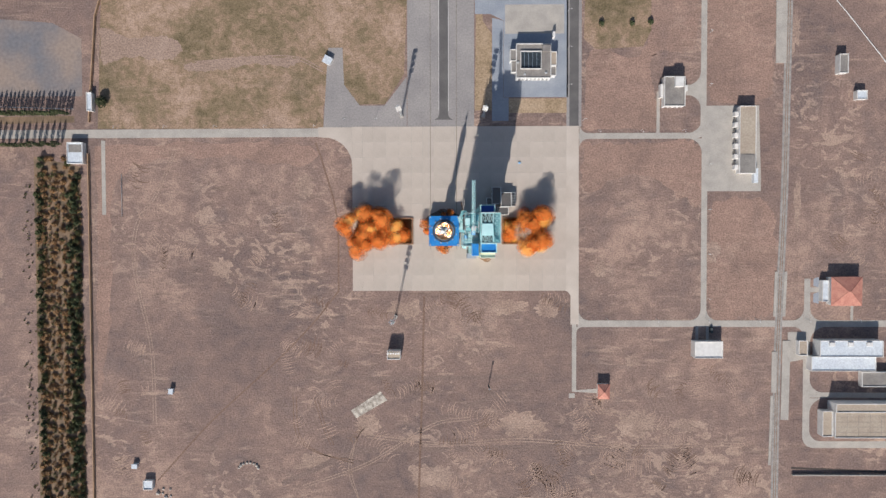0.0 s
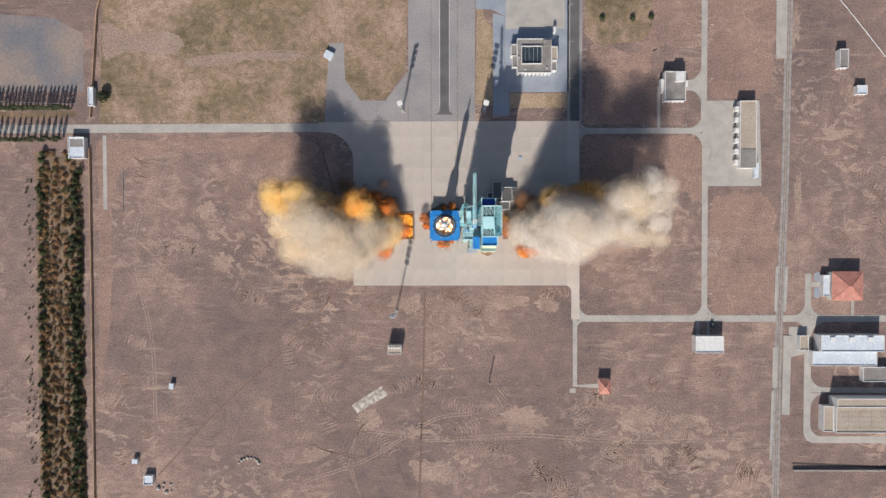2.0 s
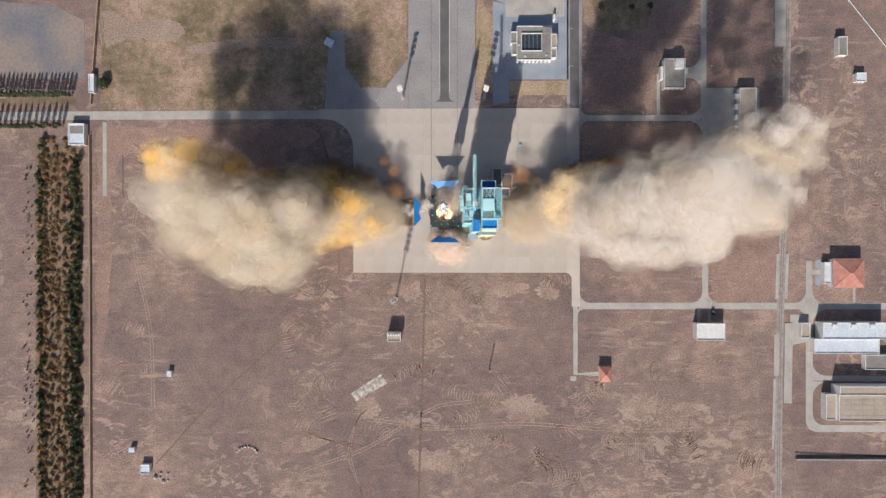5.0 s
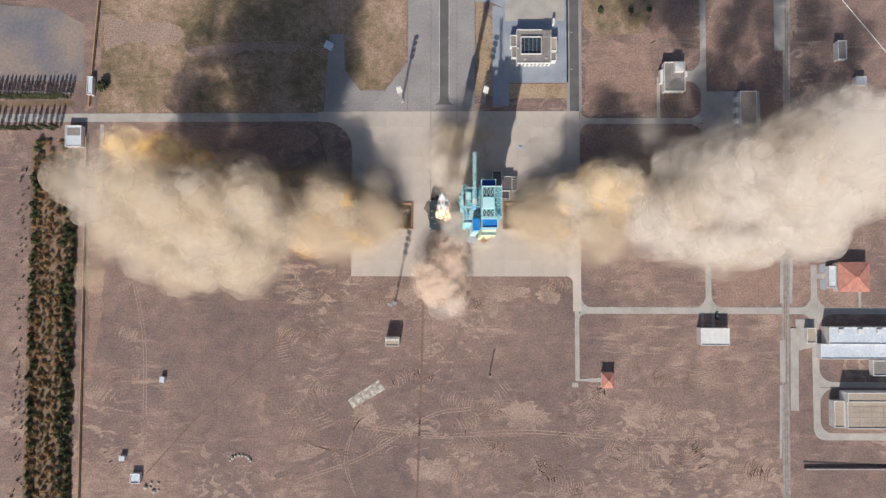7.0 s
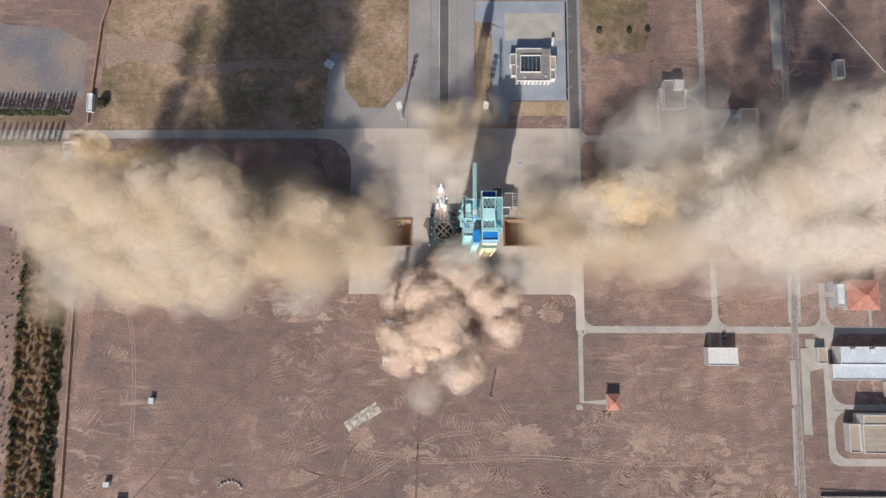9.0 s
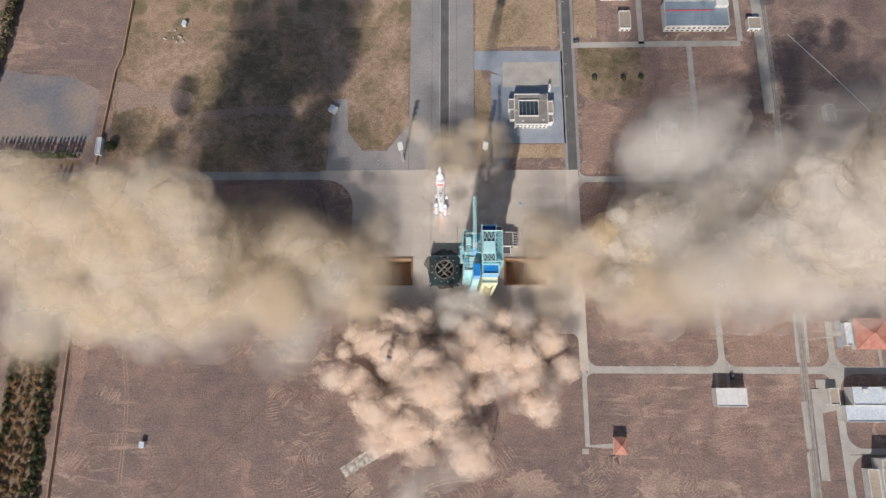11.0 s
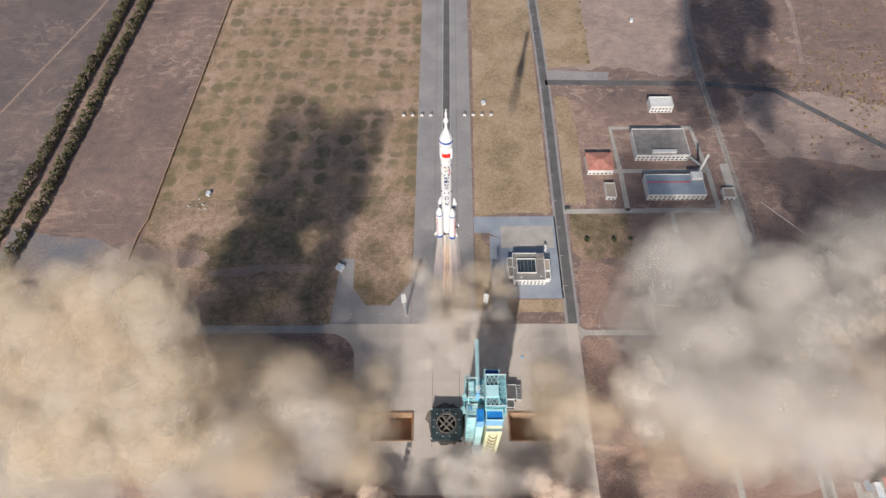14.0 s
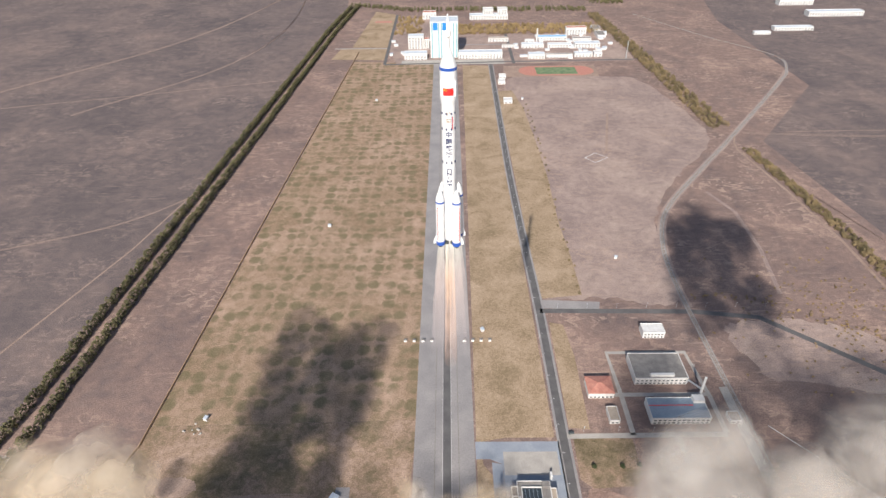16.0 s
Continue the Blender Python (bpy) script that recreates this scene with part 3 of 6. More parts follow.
structure("desert_track", ribbon([(-1300, 830), (-620, 1000), (-330, 1080)], 2.5, 0.04), PALE_SOIL)
structure("desert_track", ribbon([(-470, 230), (-395, 470), (-330, 780)], 2.5, 0.04), PALE_SOIL)


# tyre scuffs: sheaves of short bowed strokes pressed into the soil
def sheaf(seed, cx, cy, turn, count, length, gap, bow, z=0.024):
    r2 = random.Random(seed)
    v, f = [], []
    ca, sa = math.cos(radians(turn)), math.sin(radians(turn))
    for i in range(count):
        off, half = (i - count / 2) * gap * r2.uniform(0.85, 1.15), length * r2.uniform(0.3, 0.55)
        slide, w = r2.uniform(-0.2, 0.2) * length, r2.uniform(0.25, 0.5)
        b = len(v)
        for k in range(7):
            u = -1 + k / 3
            x, y = u * half + slide, off + bow * (u * u) + r2.uniform(-0.15, 0.15)
            ww = w * (1 - 0.8 * u * u)
            for e in (-ww, ww):
                v.append((cx + x * ca - (y + e) * sa, cy + x * sa + (y + e) * ca, z))
        for k in range(6):
            f.append((b + 2 * k, b + 2 * k + 2, b + 2 * k + 3, b + 2 * k + 1))
    return v, f


SCUFFED = earth("scuffed_soil", [(0.3, (0.30, 0.205, 0.165)), (0.7, (0.42, 0.295, 0.235))], 0.1)
def scuff_field(name, centres, material, label):
    v, f = [], []
    for k, (cx, cy, turn, count, length, gap, bow) in enumerate(centres):
        vv, ff = sheaf(k * 7 + int(cx), cx, cy, turn, count, length, gap, bow)
        f += [tuple(i + len(v) for i in q) for q in ff]
        v += vv
    me = bpy.data.meshes.new(name)
    me.from_pydata(v, [], f)
    me.materials.append(material)
    tagged(new(name, me), label, "tyre marks", kind="stuff")


r3 = random.Random(77)
pale, dark = [], []
for x0, x1, y0, y1, n in ((-115, 150, -205, -118, 46), (-130, -20, -110, -50, 9), (100, 240, -200, -110, 22), (-240, -120, -60, 60, 12), (-12, 90, -70, -50, 8), (265, 345, -30, 60, 8), (-265, -230, -190, -80, 8)):
    for _ in range(n):
        row = (r3.uniform(x0, x1), r3.uniform(y0, y1), r3.choice((25, -30, 60, -60, 5, 80)) + r3.uniform(-12, 12), r3.randint(4, 13), r3.uniform(6, 16), r3.uniform(1.3, 2.4), r3.uniform(-3, 3))
        (dark if r3.random() < 0.35 else pale).append(row)
scuff_field("tyre_scuffs", pale, SCUFFED, "pale tyre scuffs pressed into bare soil")
scuff_field("tyre_scuffs", dark, DARK_SOIL, "dark tyre scuffs pressed into bare soil")
CRUST = earth("sandy_crust", [(0.36, (0.27, 0.19, 0.158)), (0.5, (0.33, 0.235, 0.19)), (0.64, (0.43, 0.31, 0.25))], 0.06, scuffs=0.5)
# sandy crusts laid bare in places
for k, (x, y, rx, ry) in enumerate(((-182, 12, 8, 6), (-172, -28, 9, 7), (-107, 35, 7, 8), (-110, -12, 6, 5), (-28, -60, 12, 7), (48, -58, 14, 6), (78, -60, 9, 6), (-60, -150, 10, 8), (60, -150, 16, 10), (150, -150, 14, 12), (-100, -180, 14, 8), (-10, -190, 16, 9), (145, -100, 6, 5), (120, -30, 5, 6), (205, -16, 6, 8), (265, 150, 5, 14), (270, 20, 3, 20), (190, -150, 12, 5))):
    r4 = random.Random(k)
    pts = []
    for q in range(44):
        a, rr = 2 * math.pi * q / 44, 1 + 0.5 * noise.noise(Vector((math.cos(2 * math.pi * q / 44) * 1.6, math.sin(2 * math.pi * q / 44) * 1.6, k * 3.1))) + r4.uniform(-0.22, 0.22)
        pts.append((x + rx * rr * math.cos(a), y + ry * rr * math.sin(a)))
    structure("sandy_crust", slab(pts, -0.05, 0.008 + 0.0002 * k), CRUST)


# ---- trees and hedges ----
def leaf_cloud(rng, rx, ry, h0, h1, count, size, verts, faces, ox=0.0, oy=0.0, oz=0.0, lean=0.0):
    """Small leaf clumps strewn unevenly through a crown."""
    for _ in range(count):
        u = rng.uniform(0, 1) ** 0.8
        taper = math.sin(math.pi * min(1, 0.12 + 0.88 * u)) ** 0.6
        a, q = rng.uniform(0, 6.283), rng.uniform(0.35, 1.05)
        c = Vector((ox + rx * taper * q * math.cos(a), oy + ry * taper * q * math.sin(a), oz + h0 + (h1 - h0) * u))
        s = size * rng.uniform(0.6, 1.3)
        b = len(verts)
        t = Euler((rng.uniform(0, 6), rng.uniform(0, 6), rng.uniform(0, 6))).to_matrix()
        for p in ((1, 0, -0.4), (-0.5, 0.87, -0.4), (-0.5, -0.87, -0.4), (0, 0, 0.8)):
            verts.append(tuple(c + t @ Vector(p) * s))
        faces.extend(((b, b + 1, b + 3), (b + 1, b + 2, b + 3), (b + 2, b, b + 3), (b, b + 2, b + 1)))


def trunk_mesh(rng, h, r, verts, faces, ox=0.0, oy=0.0):
    def stick(p, q, r0, r1):
        b = len(verts)
        d = (q - p).normalized()
        u = d.orthogonal().normalized()
        w = d.cross(u)
        for c, rr in ((p, r0), (q, r1)):
            for k in range(5):
                a = 2 * math.pi * k / 5
                verts.append(tuple(c + (u * math.cos(a) + w * math.sin(a)) * rr))
        for k in range(5):
            faces.append((b + k, b + (k + 1) % 5, b + 5 + (k + 1) % 5, b + 5 + k))
    base, top = Vector((ox, oy, -0.2)), Vector((ox + rng.uniform(-0.3, 0.3), oy + rng.uniform(-0.3, 0.3), h))
    stick(base, top, r, r * 0.25)
    for k in range(4):
        p = base.lerp(top, rng.uniform(0.3, 0.75))
        a = rng.uniform(0, 6.28)
        stick(p, p + Vector((math.cos(a) * h * 0.22, math.sin(a) * h * 0.22, h * 0.2)), r * 0.4, r * 0.1)


def mesh_from(name, verts, faces, material):
    me = bpy.data.meshes.new(name)
    me.from_pydata(verts, [], faces)
    me.materials.append(material)
    return me


def tree(name, label, rng, h, rx, count, size, material, low=0.2):
    ob = thing(name, pose(0, 0, 0), label, "tree")
    v, f = [], []
    trunk_mesh(rng, h * 0.8, 0.12 + h * 0.012, v, f)
    new("trunk", mesh_from("trunk", v, f, BARK)).parent = ob
    v, f = [], []
    leaf_cloud(rng, rx, rx, h * low, h, count, size, v, f)
    new("crown", mesh_from("crown", v, f, material)).parent = ob
    return ob


rng = random.Random(5)
protos = [tree("hedge_tree", "dusty green hedgerow tree beside the fence", rng, 5.5, 2.6, 150, 0.55, LEAF_GREEN, 0.05),
          tree("hedge_tree", "russet hedgerow shrub in dry soil", rng, 3.2, 2.2, 120, 0.5, LEAF_RUST, 0.02),
          tree("hedge_tree", "olive-brown hedgerow tree beside the fence", rng, 4.6, 2.4, 130, 0.5, LEAF, 0.05),
          tree("hedge_tree", "low russet hedgerow shrub in dry soil", rng, 2.4, 2.4, 110, 0.5, LEAF_RUST, 0.0)]
lanes = ((-311, (0, 2, 1)), (-307, (1, 1, 3)), (-300, (1, 3, 3)), (-293, (3, 1, 3)), (-287, (0, 2, 1)), (-283, (0, 0, 2)))
used = set()
for lx, kinds in lanes:
    y = 56.0
    while y > -262:
        k = rng.choice(kinds)
        x = lx + rng.uniform(-2.4, 2.4)
        if not (lx > -287 and y > 46):
            m = pose(x, y, rng.uniform(-0.8, 0), 0, 0, rng.uniform(0, 360))
            if k not in used:
                used.add(k)
                protos[k].matrix_basis = m
            else:
                copy_thing(protos[k], m)
        y -= rng.uniform(3.0, 7.5) if lx in (-311, -287, -283) else rng.uniform(4.5, 10)
for k in range(4):
    tagged(protos[k], group="hedgerow")
poplar = tree("poplar", "slim poplar in a row by the gate road", rng, 13, 1.5, 130, 0.55, LEAF_GREEN, 0.1)
poplar.matrix_basis = pose(-356, 90, 0)
tagged(poplar, group="poplars by the gate road")
for i in range(1, 22):
    copy_thing(poplar, pose(-356 + i * 3.3 + rng.uniform(-0.5, 0.5), 90 + rng.uniform(-0.8, 0.8), 0, 0, 0, rng.uniform(0, 360)))
for i in range(18):
    copy_thing(poplar, pose(-372 + i * 4.6 + rng.uniform(-0.5, 0.5), 66.5 + rng.uniform(-0.8, 0.8), 0, 0, 0, rng.uniform(0, 360)))
big = tree("broad_tree", "dark green broad tree by the gate", rng, 7, 4.4, 420, 0.6, LEAF_GREEN, 0.1)
big.matrix_basis = pose(-261, 99, 0)
bush = tree("round_bush", "dark round bush on a grass patch", rng, 3.4, 2.2, 160, 0.5, LEAF_GREEN, 0.02)
bush.matrix_basis = pose(120, 157, 0)
tagged(bush, group="bushes on the grass patch")
for x, y in ((143, 157), (157, 158)):
    copy_thing(bush, pose(x, y, 0, 0, 0, x))


def wood(name, spots, material, h, rx, count, size, label):
    """Many far trees as one body of trunks and leaf clumps."""
    r2 = random.Random(len(spots) + int(h * 10))
    v, f = [], []
    for x, y in spots:
        hh = h * r2.uniform(0.75, 1.2)
        leaf_cloud(r2, rx, rx, 0.3, hh, count, size, v, f, x, y)
        trunk_mesh(r2, hh * 0.7, 0.2, v, f, x, y)
    ob = new(name, mesh_from(name, v, f, material))
    return tagged(ob, label, "trees", kind="stuff")


def along(line, step, jitter):
    r2 = random.Random(int(abs(line[0][0]) + step * 10))
    out = []
    for a, b in zip(line, line[1:]):
        a, b = Vector(a), Vector(b)
        k = int((b - a).length / step)
        out += [tuple(a.lerp(b, (i + r2.uniform(-0.3, 0.3)) / k) + Vector((r2.uniform(-jitter, jitter), r2.uniform(-jitter, jitter)))) for i in range(k)]
    return out


FAR_GREEN = mat("poplar_foliage", (0.085, 0.08, 0.04), (0.16, 0.14, 0.065), 0.08, 0.9, bump=0)
FAR_OLIVE = mat("olive_brown_foliage", (0.12, 0.095, 0.05), (0.27, 0.195, 0.10), 0.05, 0.9, bump=0)
FAR_OCHRE = mat("ochre_foliage", (0.22, 0.155, 0.075), (0.36, 0.25, 0.12), 0.05, 0.9, bump=0)
wood("shelter_belt", along([(-399, 60), (-381, 198), (-303, 1421), (-274, 1690)], 4.5, 1.2) + along([(-375, 60), (-359, 198), (-283, 1421), (-256, 1690)], 4.5, 1.2), FAR_GREEN, 12.5, 3.7, 60, 1.0, "double row of poplars along a desert track")
wood("shelter_belt", along([(456, 815), (426, 1240), (392, 1580)], 4.5, 5) + along([(468, 817), (437, 1233), (403, 1580)], 4.5, 5) + along([(480, 819), (449, 1226), (414, 1580)], 4.5, 5), FAR_OLIVE, 8, 3.4, 40, 1.0, "belt of trees beside the camp")
wood("shelter_belt", along([(478, 730), (493, 595), (503, 469), (504, 380), (508, 200)], 2.4, 4) + along([(486, 728), (502, 595), (512, 469), (513, 380), (518, 200)], 2.4, 4), FAR_OLIVE, 4.5, 2.8, 36, 0.9, "belt of dry bushes along a track")
wood("autumn_wood", [(rng.uniform(30, 390), rng.uniform(1392, 1475)) for _ in range(520)] + [(rng.uniform(-130, -60), rng.uniform(1400, 1560)) for _ in range(120)], FAR_OCHRE, 8, 3.6, 30, 1.2, "ochre autumn wood behind the camp")
wood("autumn_wood", along([(-270, 1700), (-100, 1640), (400, 1620)], 5, 9) + along([(-270, 1715), (-100, 1655), (400, 1640)], 5, 9), FAR_GREEN, 8, 3.6, 30, 1.2, "dusty green wood behind the camp")
wood("autumn_wood", [(rng.uniform(420, 520), rng.uniform(1690, 1740)) for _ in range(60)], FAR_GREEN, 8, 3.6, 30, 1.2, "small wood in the desert")
hr = random.Random(41)
for name_mat, n_bush, hh in ((LEAF_RUST, 1100, 1.7), (LEAF, 600, 2.2), (LEAF_GREEN, 200, 2.6)):
    spots = []
    for k in range(n_bush):
        lane = hr.choice((-312, -308, -303, -298, -293, -288, -284, -281) if name_mat is not LEAF_GREEN else (-312, -309, -286, -283, -281))
        spots.append((lane + hr.gauss(0, 1.0), hr.uniform(-290, 46)))
    wood("hedge_scrub", spots, name_mat, hh, 1.15, 16, 0.42, "low dry scrub filling a hedgerow")
wood("hedge_scrub", [(hr.gauss(-321, 3), hr.uniform(-280, 40)) for _ in range(90)], LEAF, 1.2, 0.9, 10, 0.4, "sparse scrub outside a hedgerow")
wood("roadside_bushes", along([(150, 376), (152, 442), (148, 514), (153, 653), (150, 781), (146, 944)], 14, 5), FAR_OLIVE, 2.6, 1.8, 20, 0.7, "dry bushes along a grass verge")
wood("desert_scrub", [(rng.gauss(420, 60), rng.gauss(330, 60)) for _ in range(260)], FAR_OCHRE, 1.6, 1.3, 10, 0.6, "dry scrub on sandy ground")
wood("desert_scrub", along([(270, 372), (330, 366), (400, 330), (470, 290)], 5, 7), FAR_OCHRE, 2.2, 1.6, 14, 0.6, "dry scrub beside the upper road")


# ---- buildings ----
def window_row(parent, x0, x1, y, z0, z1, n, face=-1):
    """Windows set in a south or north wall: each a frame with its pane."""
    w = (x1 - x0) / n
    for i in range(n):
        a, b = x0 + w * (i + 0.22), x0 + w * (i + 0.78)
        win = part("window", boxes((a - 0.1, b + 0.1, min(y, y + face * 0.12), max(y, y + face * 0.12), z0 - 0.1, z1 + 0.1)), WHITE, parent)
        part("pane", boxes((a, b, min(y + face * 0.1, y + face * 0.16), max(y + face * 0.1, y + face * 0.16), z0, z1)), GLASS_DARK, win)


def flat_house(name, x0, x1, y0, y1, h, roof_mat, label, windows=6, parapet=0.7, wall_mat=None, z=0.0, group=""):
    ob = thing(name, pose((x0 + x1) / 2, (y0 + y1) / 2, z), label, "building", group)
    a, b, c, d = (x0 - x1) / 2, (x1 - x0) / 2, (y0 - y1) / 2, (y1 - y0) / 2
    part("wall", boxes((a, b, c, d, 0, h), bevel=0.05), wall_mat or WHITE, ob)
    part("roof", boxes((a + 0.35, b - 0.35, c + 0.35, d - 0.35, h - 0.1, h + 0.06)), roof_mat, ob)
    part("parapet", boxes((a - 0.12, b + 0.12, c - 0.12, c + 0.3, h - 0.2, h + parapet), (a - 0.12, b + 0.12, d - 0.3, d + 0.12, h - 0.2, h + parapet),
                          (a - 0.12, a + 0.3, c + 0.3, d - 0.3, h - 0.2, h + parapet), (b - 0.3, b + 0.12, c + 0.3, d - 0.3, h - 0.2, h + parapet)), wall_mat or WHITE, ob)
    if windows:
        for k in range(max(1, int(h // 3.6))):
            window_row(ob, a + 0.8, b - 0.8, c, 1.0 + 3.4 * k, 2.5 + 3.4 * k, windows)
    return ob


def hip_house(name, x0, x1, y0, y1, h, rise, label, windows=4, eave=0.6):
    ob = thing(name, pose((x0 + x1) / 2, (y0 + y1) / 2, 0), label, "building")
    a, b, c, d = (x0 - x1) / 2, (x1 - x0) / 2, (y0 - y1) / 2, (y1 - y0) / 2
    part("wall", boxes((a, b, c, d, 0, h), bevel=0.05), WHITE, ob)
    bm = bmesh.new()
    e = eave
    ridge = max(0.0, (b - a - (d - c)) / 2)
    base = [bm.verts.new(v) for v in ((a - e, c - e, h), (b + e, c - e, h), (b + e, d + e, h), (a - e, d + e, h))]
    r0, r1 = bm.verts.new((-ridge - 0.2, 0, h + rise)), bm.verts.new((ridge + 0.2, 0, h + rise))
    for f in ((base[0], base[1], r1, r0), (base[1], base[2], r1), (base[2], base[3], r0, r1), (base[3], base[0], r0), base[::-1]):
        bm.faces.new(f)
    part("roof", bm, ROOF_RED, ob, "red tiled hip roof")
    rid = bmesh.new()
    for p, q in ((base_pt, rr) for base_pt, rr in (((a - e, c - e, h), (-ridge - 0.2, 0, h + rise)), ((b + e, c - e, h), (ridge + 0.2, 0, h + rise)), ((b + e, d + e, h), (ridge + 0.2, 0, h + rise)), ((a - e, d + e, h), (-ridge - 0.2, 0, h + rise)))):
        beam(rid, p, q, 0.28)
    part("ridge_tiles", rid, ROOF_RED, ob)
    window_row(ob, a + 0.5, b - 0.5, c, 1.0, 2.6, windows)
    return ob


def roof_box(ob, x0, x1, y0, y1, z0, z1, material=None, name="roof_house"):
    part(name, boxes((x0, x1, y0, y1, z0, z1), bevel=0.05), material or WHITE, ob)


# control building beside the pad, with a sunken court in its roof
ctrl = thing("control_building", pose(68, 129, 0), "low grey-roofed building with a dark central court", "building")
part("wall", boxes((-13.2, 12.6, -14.5, 10.8, 0, 7.5), bevel=0.05), WHITE, ctrl)
part("roof", boxes((-12.8, -9.8, -14.1, 10.4, 7.4, 7.7), (5.1, 12.2, -14.1, 10.4, 7.4, 7.7), (-9.8, 5.1, -14.1, -7.7, 7.4, 7.7), (-9.8, 5.1, 5.0, 10.4, 7.4, 7.7)), ROOF_GREY, ctrl)
part("parapet", boxes((-13.3, 12.7, -14.7, -14.2, 7.3, 8.3), (-13.3, 12.7, 10.5, 11.0, 7.3, 8.3), (-13.3, -12.9, -14.2, 10.5, 7.3, 8.3), (12.3, 12.7, -14.2, 10.5, 7.3, 8.3)), WHITE, ctrl)
part("side_wing", boxes((-17.7, -13.1, -1.5, 6.9, 0, 6.5), bevel=0.05), WHITE, ctrl)
part("roof", boxes((-17.3, -13.5, -1.1, 6.5, 6.4, 6.6)), ROOF_GREY, ctrl)
part("parapet", boxes((-17.8, -13.0, -1.6, -1.2, 6.3, 7.3), (-17.8, -13.0, 6.6, 7.1, 6.3, 7.3), (-17.8, -17.4, -1.2, 6.6, 6.3, 7.3), (-13.4, -13.0, -1.2, 6.6, 6.3, 7.3)), WHITE, ctrl)
part("side_wing", boxes((-16.8, -12.9, -9.7, -1.2, 0, 5.5), bevel=0.05), WHITE, ctrl)
part("roof", boxes((-16.4, -13.3, -9.3, -1.6, 5.4, 5.6)), ROOF_GREY, ctrl)
part("parapet", boxes((-16.9, -12.8, -9.8, -9.4, 5.3, 6.3), (-16.9, -12.8, -1.5, -1.1, 5.3, 6.3), (-16.9, -16.5, -9.4, -1.5, 5.3, 6.3), (-13.2, -12.8, -9.4, -1.5, 5.3, 6.3)), WHITE, ctrl)
part("side_wing", boxes((12.7, 17.0, -5.0, 5.1, 0, 7.0), bevel=0.05), WHITE, ctrl)
part("roof", boxes((13.1, 16.6, -4.6, 4.7, 6.9, 7.1)), ROOF_TAN, ctrl)
part("parapet", boxes((12.6, 17.1, -5.2, -4.7, 6.8, 7.8), (12.6, 17.1, 4.8, 5.2, 6.8, 7.8), (12.6, 13.0, -4.7, 4.8, 6.8, 7.8), (16.7, 17.1, -4.7, 4.8, 6.8, 7.8)), WHITE, ctrl)
part("side_wing", boxes((12.9, 16.8, -12.3, -5.6, 0, 6.0), bevel=0.05), WHITE, ctrl)
part("roof", boxes((13.3, 16.4, -11.9, -6.0, 5.9, 6.1)), ROOF_GREY, ctrl)
part("parapet", boxes((12.8, 16.9, -12.5, -12.0, 5.8, 6.8), (12.8, 16.9, -5.9, -5.4, 5.8, 6.8), (12.8, 13.2, -12.0, -5.9, 5.8, 6.8), (16.5, 16.9, -12.0, -5.9, 5.8, 6.8)), WHITE, ctrl)
part("court", boxes((-9.8, 5.1, -7.7, 5.0, 7.4, 7.55)), GLASS_DARK, ctrl)
part("court_wall", boxes((-10.2, -9.8, -8.1, 5.3, 7.6, 9.2), (5.1, 5.4, -8.1, 5.3, 7.6, 9.2), (-9.8, 5.1, -8.1, -7.7, 7.6, 9.2), (-9.8, 5.1, 5.0, 5.3, 7.6, 9.2)), WHITE, ctrl)
for k in range(4):
    part("skylight_bar", boxes((-7.3 + k * 3.09, -7.1 + k * 3.09, -7.7, 5.0, 7.55, 7.75)), ROOF_BLUE, ctrl)
roof_box(ctrl, 6.1, 12.1, 4.8, 9.6, 7.6, 9.8, ROOF_GREY)
for x, y in ((-12.8, -3.7), (-7.8, -12.5), (8.1, -11.5)):
    part("roof_unit", boxes((x, x + 1.6, y, y + 1.2, 7.7, 8.7), bevel=0.08), STEEL, ctrl)
window_row(ctrl, -12.2, 11.6, -14.5, 1.0, 2.6, 8)
window_row(ctrl, -12.2, 11.6, -14.5, 4.2, 5.8, 8)
part("sign_board", boxes((14.5, 16.2, 17, 21, 0, 5)), WHITE, ctrl)

annex = flat_house("annex_building", 166, 181.5, 93.5, 115.5, 6, ROOF_GREY, "small white flat-roofed building with a roof house", 4)
roof_box(annex, -0.5, 6, 3, 10.5, 6, 9)
roof_box(annex, -10, -8, -4, 6, 0, 4.5)
roof_box(annex, 8, 10.5, 1, 5, 0, 4)
store = flat_house("long_store", 222.5, 234.8, 43, 93.3, 6, ROOF_TAN, "long white store with a tan roof", 4)
roof_box(store, -5.6, 5.6, -24.6, -11, 6, 6.5, ROOF_GREY)
for k in range(6):
    part("buttress", boxes((-8.8, -6.2, -22 + k * 8, -18.5 + k * 8, 0, 4.5), bevel=0.1), WHITE, store)
roof_box(store, 6.3, 9.3, -32, -21, 0, 4, ROOF_WHITE)
flat_house("small_hut", 297, 303.5, 118, 132, 5, ROOF_GREY, "small white hut in the desert", 2)
flat_house("small_hut", 311, 318.5, 98.5, 105, 4, ROOF_WHITE, "small pale hut in the desert", 2)
hip_house("red_roof_house", 292.6, 314.8, -56.4, -35.6, 7, 3.5, "white house with a red hip roof")
porch = flat_house("entrance_porch", 287.2, 291.9, -54, -38, 4, ROOF_WHITE, "white flat-roofed entrance porch", 0)
plant = flat_house("plant_building", 283, 330, -95.2, -83, 9, ROOF_WHITE, "long pale-blue-roofed plant building", 8)
plant2 = flat_house("plant_hall", 278.2, 326.5, -106.4, -95.5, 6.5, ROOF_WHITE, "lower white plant hall beside a taller one", 8)
